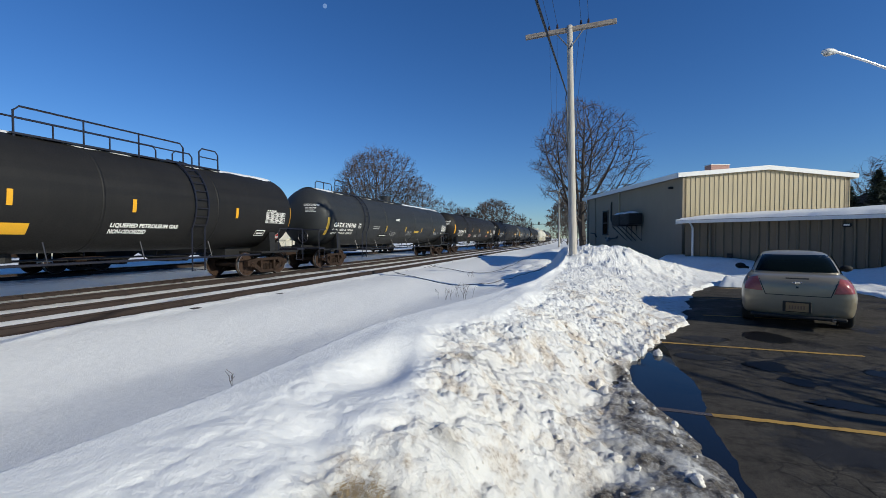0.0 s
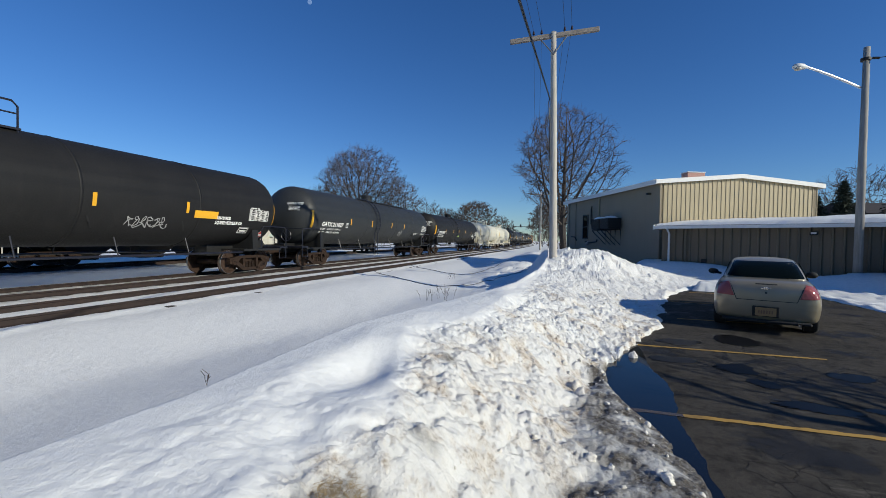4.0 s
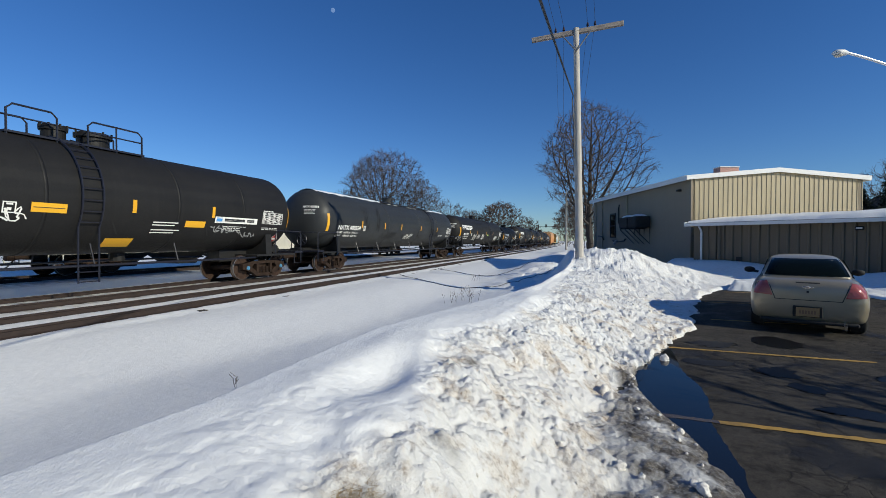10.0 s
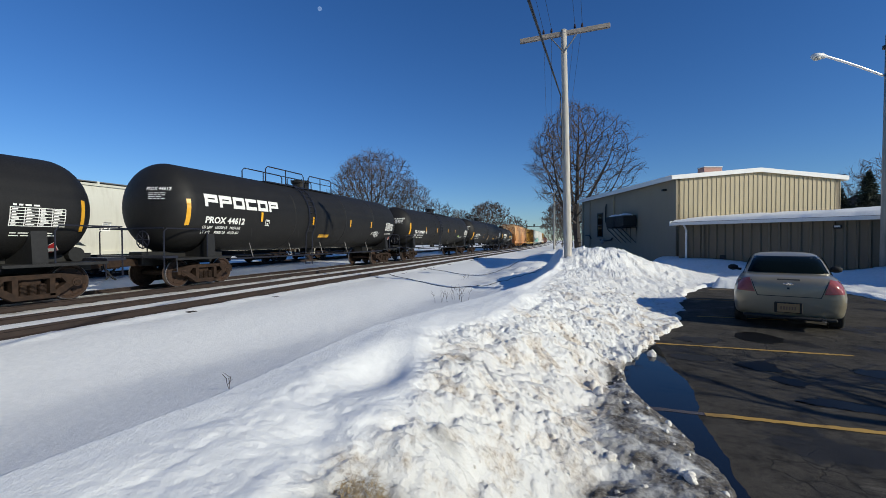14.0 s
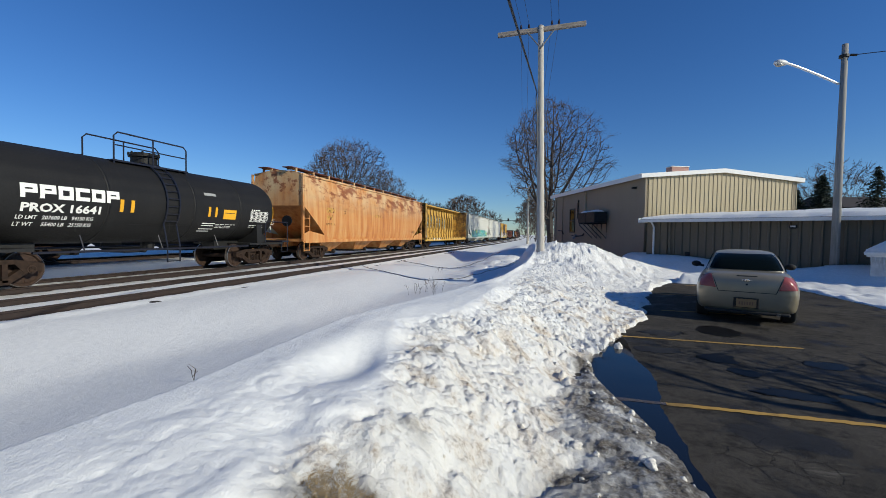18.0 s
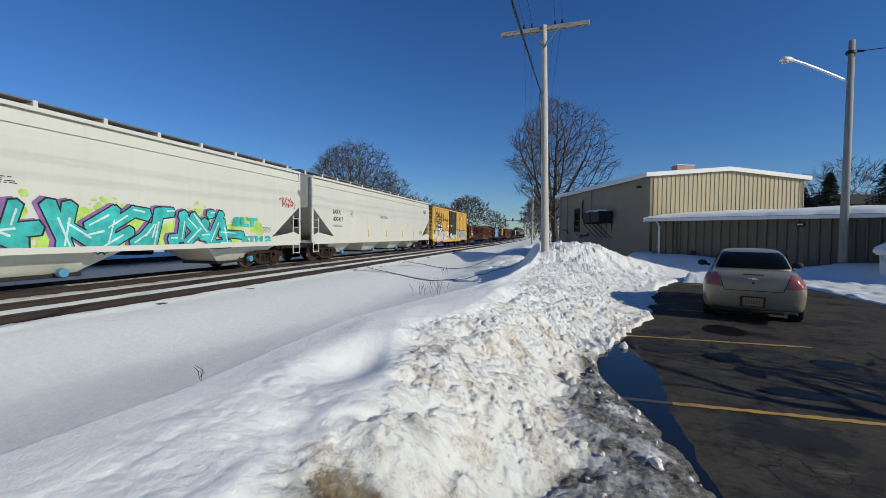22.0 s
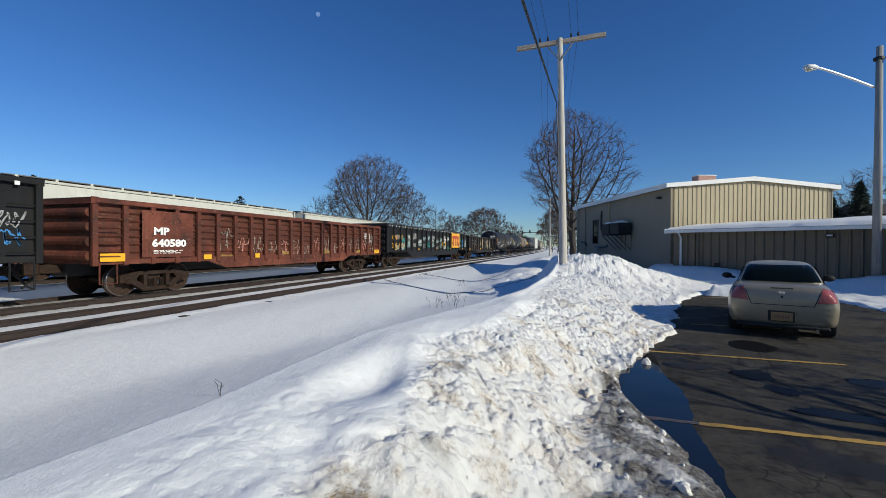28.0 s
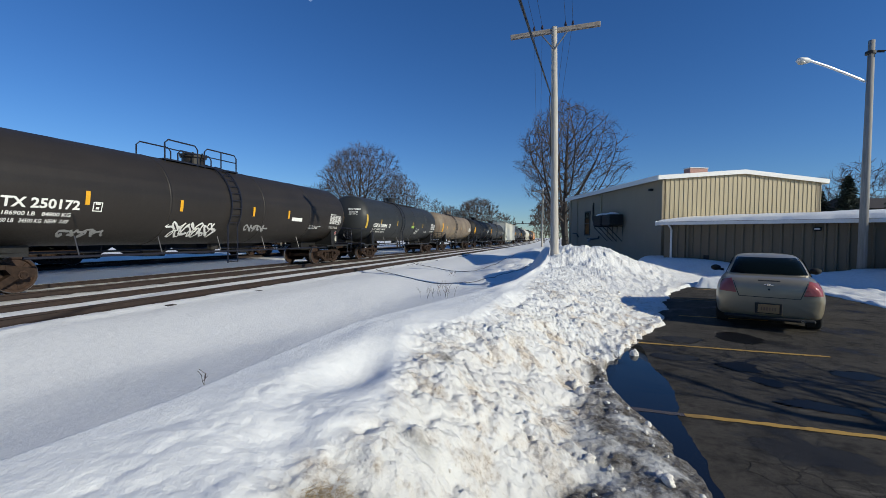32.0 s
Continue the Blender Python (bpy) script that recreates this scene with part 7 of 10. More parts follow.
def frame_box(bm, u, v, w, h, t=0.025):
    for a in ((u, u + w, v, v + t), (u, u + w, v + h - t, v + h), (u, u + t, v + t, v + h - t), (u + w - t, u + w, v + t, v + h - t)):
        quad_patch(bm, *a, 0, 1, 1)
    quad_patch(bm, u + 0.08, u + w - 0.08, v + 0.06, v + 0.12, 0, 1, 1)
    quad_patch(bm, u + 0.06, u + w - 0.06, v + 0.18, v + 0.22, 0, 1, 1)


def grid_panel(bm, u, v, w, h):
    for k in range(7):
        quad_patch(bm, u, u + w, v + h * k / 6 - 0.008, v + h * k / 6 + 0.008, 0, 3, 1)
    for k in range(5):
        quad_patch(bm, u + w * k / 4 - 0.008, u + w * k / 4 + 0.008, v, v + h, 0, 1, 3)
    rnd = random.Random(8)
    for k in range(6):
        for j in range(4):
            quad_patch(bm, u + w * j / 4 + 0.03, u + w * j / 4 + rnd.uniform(0.1, 0.2), v + h * k / 6 + 0.02, v + h * k / 6 + 0.05, 0, 1, 1)


def diamond(bm, u, v, r, w=0.0):
    bm.faces.new([bm.verts.new((u + r * a, v + r * b, w)) for a, b in ((1, 0), (0, 1), (-1, 0), (0, -1))])


def block_logo(bm, u, v, size, count, width):
    """A heavy row of block shapes, as plain as a stencil."""
    step = width / count
    w, t = step * 0.88, size * 0.30
    for k in range(count):
        x = u + k * step
        quad_patch(bm, x, x + t, v, v + size, 0, 1, 3)
        quad_patch(bm, x + t, x + w, v + size - t, v + size, 0, 2, 2)
        if k in (0, 1, 5):
            quad_patch(bm, x + w - t, x + w, v + size * 0.35, v + size - t, 0, 1, 2)
            quad_patch(bm, x + t, x + w - t, v + size * 0.35, v + size * 0.35 + t * 0.8, 0, 1, 1)
        else:
            quad_patch(bm, x + t, x + w, v, v + t, 0, 1, 1)
            if k != 3:
                quad_patch(bm, x + w - t, x + w, v + t, v + size - t, 0, 1, 2)


# ---- covered hopper ----
def build_hopper(spec):
    L = spec["L"]
    half, mat = L / 2, spec["paint"]
    car = thing("covered_hopper", spec["label"], "hopper car", spec.get("group", "freight train cars"))
    e = half - 0.55                                  # body end at the roof
    W, zs, zt = 1.50, 1.02, spec.get("zt", 4.34)
    curved = spec.get("curved", False)

    def section(zb):
        pts = []
        N = 18
        for k in range(N + 1):
            z = zb + (zt - zb) * k / N
            q = (z - zs) / (zt - zs)
            if curved:
                x = W * (1 - 0.16 * max(0, (q - 0.45) / 0.55) ** 2.2 - 0.07 * max(0, (0.30 - q) / 0.30) ** 1.8)
            else:
                x = W * (1 - 0.05 * max(0, (q - 0.80) / 0.20))
            pts.append((x, z))
        pts.append((pts[-1][0] - 0.12, zt + 0.06))
        pts.append((0.30, zt + 0.20))
        return pts
    bm = bmesh.new()
    slope = spec.get("slope", 2.5)
    ys = [-e, -e + 0.02] + [-e + slope * k / 6 for k in range(1, 7)]
    ys = ys + [-e + slope + (2 * e - 2 * slope) * k / 10 for k in range(1, 10)] + [-y for y in ys[::-1]]
    rings = []
    for y in ys:
        d = e - abs(y)
        zb = zs + max(0.0, 1 - d / slope) * 1.75
        half_p = section(zb)
        loop = half_p + [(-x, z) for x, z in half_p[::-1]]
        rings.append([bm.verts.new((x, y, z)) for x, z in loop])
    n = len(rings[0])
    for a, b in zip(rings, rings[1:]):
        for k in range(n):
            bm.faces.new((a[k], a[(k + 1) % n], b[(k + 1) % n], b[k]))
    bm.faces.new(rings[0][::-1])
    bm.faces.new(rings[-1])
    bmesh.ops.recalc_face_normals(bm, faces=bm.faces)
    part("body", bm, mat, car)
    # side sill and top chord
    for s in (-1, 1):
        bm = bmesh.new()
        box(bm, s * (W - 0.10), s * (W + 0.03), -e + 0.1, e - 0.1, zs - 0.10, zs + 0.06)
        part("side_sill", bm, mat, car)
        bm = bmesh.new()
        box(bm, s * (W - (0.26 if curved else 0.10)), s * (W + (-0.16 if curved else 0.03)), -e, e, zt - 0.05, zt + 0.05)
        part("top_chord", bm, mat, car)
        if not curved:
            bm = bmesh.new()
            box(bm, s * (W - 0.02), s * (W + 0.012), -e + 0.05, e - 0.05, zt - 0.42, zt - 0.38)
            part("seam", bm, mat, car)
    # roof walk on brackets
    for s in (-1, 1):
        bm = bmesh.new()
        rb = spec.get("board", 0.30)
        box(bm, s * 0.42, s * 0.95, -e - 0.2, e + 0.2, zt + rb, zt + rb + 0.04)
        rw = part("running_board", bm, spec.get("walk_paint", GALV if not curved else FRAME_RED), car, "steel grating roof walk")
        k = 0
        while k < 13:
            y = -e + 0.2 + (2 * e - 0.4) * k / 12
            bm = bmesh.new()
            box(bm, s * 0.90, s * 0.97, y - 0.05, y + 0.05, zt + 0.06, zt + rb + 0.04)
            box(bm, s * 0.42, s * 0.90, y - 0.03, y + 0.03, zt + rb - 0.06, zt + rb)
            part("bracket", bm, mat, rw)
            k += 1
    for k in range(6):
        y = -e + 1.6 + (2 * e - 3.2) * k / 5
        bm = bmesh.new()
        box(bm, -0.36, 0.36, y - 0.9, y + 0.9, zt + 0.18, zt + 0.28, 0.03)
        part("hatch", bm, mat, car)
    # discharge chutes
    nc = spec.get("chutes", 4)
    for k in range(nc):
        y = -e + slope + 0.9 + (2 * e - 2 * slope - 1.8) * k / (nc - 1)
        hw = (2 * e - 2 * slope) / nc * 0.40
        bm = bmesh.new()
        top = [(-1.32, y - hw), (1.32, y - hw), (1.32, y + hw), (-1.32, y + hw)]
        low = [(-0.7, y - hw * 0.45), (0.7, y - hw * 0.45), (0.7, y + hw * 0.45), (-0.7, y + hw * 0.45)]
        a = [bm.verts.new((*p, zs + 0.02)) for p in top]
        b = [bm.verts.new((*p, 0.34)) for p in low]
        for i in range(4):
            bm.faces.new((a[i], a[(i + 1) % 4], b[(i + 1) % 4], b[i]))
        bm.faces.new(b)
        bmesh.ops.recalc_face_normals(bm, faces=bm.faces)
        ch = part("chute", bm, spec.get("chute_paint", mat), car)
        bm = bmesh.new()
        box(bm, -0.85, 0.85, y - hw * 0.5, y + hw * 0.5, 0.26, 0.36, 0.02)
        rod(bm, (0.6, y + hw * 0.2, 0.32), (1.15, y + hw * 0.2, 0.32), 0.06, 8)
        part("gate", bm, FRAME_BLACK, ch)
        bm = bmesh.new()
        rod(bm, (1.02, y + hw * 0.2, 0.40), (1.16, y + hw * 0.2, 0.40), 0.12, 14)
        part("outlet_cap", bm, CAP_BLUE if not curved else FRAME_BLACK, ch)
    # ends: sill, platform, corner posts, ladder, brake gear
    for s in (-1, 1):
        add_truck(car, s * (half - 2.5))
        bm = bmesh.new()
        box(bm, -0.3, 0.3, s * (half - 0.7), s * (half - 4.0), 0.70, 1.10, 0.02)
        part("stub_sill", bm, spec.get("chute_paint", mat), car)
        bm = bmesh.new()
        box(bm, -1.48, 1.48, s * e, s * (e - 2.1), 0.98, 1.10)
        part("end_platform", bm, mat, car)
        for x in (W - 0.03, -W - 0.01):
            bm = bmesh.new()
            prism(bm, [(s * (e - slope), zs), (s * e, zs), (s * e, zs + 0.35), (s * (e - 0.5), zs + 0.5), (s * (e - slope + 0.2), zs + 0.25)], 0, x, x + 0.04)
            part("end_gusset", bm, mat, car)
        for x in (-1.44, 1.44):
            bm = bmesh.new()
            box(bm, x - 0.04, x + 0.04, s * e - 0.05, s * e + 0.05, 1.0, zt)
            part("corner_post", bm, mat, car)
            bm = bmesh.new()
            for y in (s * (e - 0.05), s * (e - 0.55)):
                rod(bm, (x * 1.03, y, 0.5), (x * 1.03, y, 2.3 if abs(y) < e - 0.3 else zt), 0.022, 6)
            ld = part("ladder", bm, mat, car)
            for k in range(5):
                bm = bmesh.new()
                rod(bm, (x * 1.03, s * (e - 0.05), 0.55 + k * 0.4), (x * 1.03, s * (e - 0.55), 0.55 + k * 0.4), 0.018, 5)
                part("rung", bm, mat, ld)
    bm = bmesh.new()
    rod(bm, (-0.8, half - 1.5, 1.4), (0.3, half - 1.5, 1.4), 0.22, 12)
    part("air_reservoir", bm, FRAME_BLACK, car)
    bm = bmesh.new()
    rod(bm, (0.6, -e - 0.05, 2.0), (0.6, -e - 0.10, 2.0), 0.28, 14)
    part("brake_wheel", bm, FRAME_BLACK, car)
    add_couplers(car, half)
    sk = flat_skin(W + 0.004)
    for y in spec.get("tape", ()):
        decal("reflective_tape", car, STRIPE_DIM, lambda b, y=y: quad_patch(b, y * e, y * e + 0.10, 1.25, 1.75, 0, 1, 1), sk)
    if spec.get("mark"):
        a, b2, u = spec["mark"]
        u = u * e
        decal("reporting_mark", car, spec.get("ink", DECAL_DARK), lambda b: (words(b, a, u, 2.55, 0.36, 0.008, 1.05), words(b, b2, u, 2.15, 0.36, 0.008, 1.05), bars(b, u, 1.95, 1.2, 2, 4)), sk)
        decal("stencil", car, spec.get("ink", DECAL_DARK), lambda b: bars(b, u + 6.5, 2.7, 1.4, 4, 9, 0.022, 0.045), sk)
        decal("stencil", car, spec.get("ink", DECAL_DARK), lambda b: bars(b, e - 3.0, 1.7, 1.0, 5, 12, 0.022, 0.045), sk)
        decal("plate_box", car, spec.get("ink", DECAL_DARK), lambda b: frame_box(b, u + 2.0, 2.5, 0.34, 0.34, 0.014), sk)
    return car


# ---- centre-beam flat car ----
def build_centerbeam(spec):
    L = spec["L"]
    half = L / 2
    car = thing("centerbeam_car", spec["label"], "flat car", "freight train cars")
    e = half - 0.85
    zd, zt = 1.06, 4.42
    bm = bmesh.new()
    box(bm, -1.42, 1.42, -e, e, zd - 0.18, zd, 0.01)
    part("deck", bm, YELLOW_END_SHADED, car)
    bm = bmesh.new()
    box(bm, -0.28, 0.28, -e - 0.1, e + 0.1, 0.62, zd - 0.18)
    part("center_sill", bm, FRAME_BLACK, car)
    for s in (-1, 1):
        bm = bmesh.new()
        box(bm, s * 1.38, s * 1.45, -e, e, zd - 0.34, zd + 0.02)
        ss = part("side_sill", bm, YELLOW, car)
        k = -e + 1.0
        while k < e - 0.5:
            bm = bmesh.new()
            box(bm, s * 1.44, s * 1.51, k - 0.08, k + 0.08, zd - 0.12, zd + 0.0, 0.01)
            part("winch", bm, FRAME_BLACK, ss)
            k += 0.92
        # bulkhead
        bm = bmesh.new()
        box(bm, -1.40, 1.40, s * (e - 0.38), s * (e - 0.44), zd, zt)
        bh = part("bulkhead", bm, YELLOW_END_SHADED, car)
        for x in (-1.40, -0.5, 0.5, 1.40):
            bm = bmesh.new()
            box(bm, x - 0.05, x + 0.05, s * e, s * (e - 0.40 if abs(x) > 1 else e - 0.36), zd - 0.2, zt, 0.015)
            part("stiffener", bm, YELLOW_END_SHADED, bh)
        for z in (1.9, 2.75, 3.55, zt - 0.1):
            bm = bmesh.new()
            box(bm, -1.32, 1.32, s * (e - 0.08), s * (e - 0.38), z - 0.03, z + 0.03)
            part("crossbar", bm, YELLOW_END_SHADED, bh)
        bm = bmesh.new()
        prism(bm, [(-1.45, zt), (1.45, zt), (0.5, zt + 0.14), (-0.5, zt + 0.14)], 1, s * (e + 0.02), s * (e - 0.55))
        part("bulkhead_cap", bm, YELLOW_END_SHADED, bh)
    bm = bmesh.new()
    prism(bm, [(-0.62, zt), (0.62, zt), (0.60, zt + 0.10), (0.25, zt + 0.16), (-0.25, zt + 0.16), (-0.60, zt + 0.10)], 1, -e + 0.5, e - 0.5)
    part("top_chord", bm, YELLOW, car)
    # the beam's web: twelve bays with oval cut-outs, narrow plain bays at the ends
    bw, b0 = 1.259, -7.54
    cz, rz, ry = 2.79, 0.83, 0.335

    def ring(x, k, N=36):
        return (x, bw / 2 + ry * math.cos(k * math.tau / N), cz + rz * math.sin(k * math.tau / N))

    bm = bmesh.new()
    N = 36
    for x in (-0.03, 0.03):
        inner = [bm.verts.new(ring(x, k)) for k in range(N)]
        outer = []
        for k in range(N):
            c, s_ = math.cos(k * math.tau / N), math.sin(k * math.tau / N)
            t = min((bw / 2) / max(abs(c), 1e-6), ((zt - cz) if s_ > 0 else (cz - zd)) / max(abs(s_), 1e-6))
            outer.append(bm.verts.new((x, bw / 2 + c * t, cz + s_ * t)))
        for k in range(N):
            j = (k + 1) % N
            bm.faces.new((inner[k], inner[j], outer[j], outer[k]))
        for sy, sz in ((0, zd), (bw, zd), (bw, zt), (0, zt)):
            near = sorted(outer, key=lambda v: (v.co.y - sy) ** 2 + (v.co.z - sz) ** 2)[:2]
            if (near[0].co - Vector((x, sy, sz))).length > 1e-3:
                bm.faces.new((near[0], bm.verts.new((x, sy, sz)), near[1]))
    wh = mesh_of("web_panel", bm, YELLOW)
    bm = bmesh.new()
    ra = [[bm.verts.new(ring(x, k)) for k in range(N)] for x in (-0.035, 0.035)]
    for k in range(N):
        bm.faces.new((ra[0][k], ra[0][(k + 1) % N], ra[1][(k + 1) % N], ra[1][k]))
    rim = mesh_of("cutout_rim", bm, YELLOW)
    bm = bmesh.new()
    box(bm, -0.03, 0.03, 0.0, 0.55, zd, zt)
    wp = mesh_of("web_panel", bm, YELLOW)
    bm = bmesh.new()
    for s in (-1, 1):
        box(bm, min(s * 0.03, s * 0.11), max(s * 0.03, s * 0.11), -0.014, 0.014, zd, zt)
        box(bm, s * 0.11 - 0.012, s * 0.11 + 0.012, -0.045, 0.045, zd, zt)
    post = mesh_of("post", bm, POST_RUST)
    bm = bmesh.new()
    for s in (-1, 1):
        prism(bm, [(s * 0.03, zt - 0.34), (s * 0.58, zt - 0.02), (s * 0.03, zt - 0.02)], 1, -0.012, 0.012)
    gusset = mesh_of("gusset", bm, YELLOW)
    for k in range(12):
        p = part("web_panel", wh, None, car, m=pose(0, b0 + k * bw, 0))
        part("cutout_rim", rim, None, p)
    stations = [b0 + k * bw for k in range(13)]
    for s in (-1, 1):
        for k in range(4):
            y = s * (7.54 + 0.55 * (k + 1))
            p = part("web_panel", wp, None, car, m=pose(0, y if s < 0 else y - 0.55, 0))
            stations.append(y)
            for z in (2.05, 3.15):
                bm = bmesh.new()
                box(bm, -0.07, 0.07, 0.03, 0.52, z - 0.025, z + 0.025)
                part("stiffener", bm, YELLOW, p)
    for y in stations:
        part("post", post, None, car, m=pose(0, y, 0))
        part("gusset", gusset, None, car, m=pose(0, y, 0))
    for k in range(0, 12, 2):
        for s in (-1, 1):
            bm = bmesh.new()
            rod(bm, (0.14, b0 + (k + (0 if s > 0 else 1)) * bw, 1.15), (0.14, b0 + (k + (1.3 if s > 0 else -0.3)) * bw, 2.25), 0.009, 4)
            part("tie_cable", bm, FRAME_BLACK, car)
    for s in (-1, 1):
        add_truck(car, s * (half - 2.9))
    add_couplers(car, half)
    sk = flat_skin(1.456)
    decal("reporting_mark", car, DECAL_WHITE, lambda b: (fit_words(b, "TTZX", -7.41, zd - 0.25, 0.24, 0.9, 0.012), fit_words(b, "83   672", -5.7, zd - 0.25, 0.24, 1.42, 0.012)), sk)
    sk2 = flat_skin(0.034)
    decal("stencils", car, FRAME_BLACK, lambda b: [bars(b, b0 + (k + 0.15) * bw, v, bw * 0.7, 3, k + 5) for k, v in ((0, 4.1), (1, 1.75), (2, 1.72), (3, 1.6), (5, 1.7), (8, 1.7), (11, 4.0))], sk2)
    decal("plate_box", car, DECAL_WHITE, lambda b: frame_box(b, -e + 0.13, zd - 0.02, 0.28, 0.24), flat_skin(1.50))
    return car


# ---- boxcar ----
def build_boxcar(spec):
    L = spec["L"]
    half = L / 2
    e = half - 0.95
    car = thing("boxcar", spec["label"], "boxcar", "freight train cars")
    W, z0, z1 = 1.46, 0.98, 4.22
    mat = spec["paint"]
    bm = bmesh.new()
    box(bm, -W, W, -e, e, z0, z1)
    part("body", bm, mat, car)
    bm = bmesh.new()
    prism(bm, [(-W - 0.05, z1), (W + 0.05, z1), (W + 0.02, z1 + 0.07), (0, z1 + 0.24), (-W - 0.02, z1 + 0.07)], 1, -e - 0.14, e + 0.14)
    roof = part("roof", bm, FRAME_RED, car, "grimy low-pitched steel roof")
    for k in range(14):
        y = -e + 0.6 + (2 * e - 1.2) * k / 13
        bm = bmesh.new()
        for s in (-1, 1):
            rod(bm, (s * (W - 0.02), y, z1 + 0.08), (0, y, z1 + 0.26), 0.03, 5)
        part("roof_rib", bm, GALV, roof)
    door0, door1 = spec.get("door", (1.2, 5.3))
    for s in (-1, 1):
        k = -e
        while k <= e + 0.01:
            if not (s > 0 and door0 - 0.2 < k < door1 + 0.2):
                bm = bmesh.new()
                box(bm, s * W, s * (W + 0.045), k - 0.035, k + 0.035, z0, z1)
                part("side_post", bm, mat, car)
            k += 2 * e / 19
        bm = bmesh.new()
        prism(bm, [(-e, z0 - 0.22), (-e + 3.4, z0 - 0.22), (-e + 4.0, z0 - 0.34), (e - 4.0, z0 - 0.34), (e - 3.4, z0 - 0.22), (e, z0 - 0.22), (e, z0 + 0.02), (-e, z0 + 0.02)], 0, s * W - 0.02, s * (W + 0.06))
        part("side_sill", bm, mat, car)
        bm = bmesh.new()
        box(bm, s * W, s * (W + 0.07), -e, e, z1 - 0.10, z1 + 0.02)
        part("top_chord", bm, mat, car)
    bm = bmesh.new()
    box(bm, W + 0.01, W + 0.11, door0, door1, z0 + 0.05, z1 - 0.12)
    dr = part("door", bm, DOOR_DARK, car, "dark plug door")
    k = z0 + 0.3
    while k < z1 - 0.3:
        bm = bmesh.new()
        box(bm, W + 0.105, W + 0.15, door0 + 0.05, door1 - 0.05, k, k + 0.05)
        part("door_rib", bm, DOOR_DARK, dr)
        k += 0.28
    for y in (door0 + 0.8, door1 - 0.8):
        bm = bmesh.new()
        rod(bm, (W + 0.17, y, z0), (W + 0.17, y, z1 - 0.1), 0.025, 6)
        part("lock_rod", bm, DOOR_DARK, dr)
    # corrugated ends
    for s in (-1, 1):
        for k in range(8):
            z = z0 + 0.28 + k * 0.41
            bm = bmesh.new()
            r = bmesh.ops.create_cone(bm, cap_ends=True, segments=12, radius1=0.14, radius2=0.14, depth=2 * W - 0.24, matrix=Matrix.Translation((0, s * (e - 0.02), z)) @ Matrix.Rotation(math.pi / 2, 4, "Y"))
            part("end_corrugation", bm, mat, car)
        for x in (-W, W - 0.10):
            part("corner_post", bmesh_box(x, x + 0.10, min(s * e, s * (e + 0.12)), max(s * e, s * (e + 0.12)), z0 - 0.05, z1, 0.015), mat, car)
        add_truck(car, s * (half - 2.9))
        bm = bmesh.new()
        pipe(bm, [(W + 0.06, s * e - s * 0.05, 0.98), (W + 0.06, s * e - s * 0.05, 0.45), (W + 0.06, s * e - s * 0.5, 0.45), (W + 0.06, s * e - s * 0.5, 0.98)], 0.022)
        part("step", bm, mat, car)
        bm = bmesh.new()
        for x in (0.10, 0.52):
            rod(bm, (W - x, s * (e + 0.20), 1.0), (W - x, s * (e + 0.20), 2.3), 0.022, 5)
        lad = part("ladder", bm, mat, car)
        for k in range(4):
            bm = bmesh.new()
            rod(bm, (W - 0.10, s * (e + 0.20), 1.2 + k * 0.34), (W - 0.52, s * (e + 0.20), 1.2 + k * 0.34), 0.018, 5)
            part("rung", bm, mat, lad)
    bm = bmesh.new()
    box(bm, -0.28, 0.28, -half + 0.7, half - 0.7, 0.62, z0)
    part("center_sill", bm, FRAME_BLACK, car)
    add_couplers(car, half)
    return car, W, e


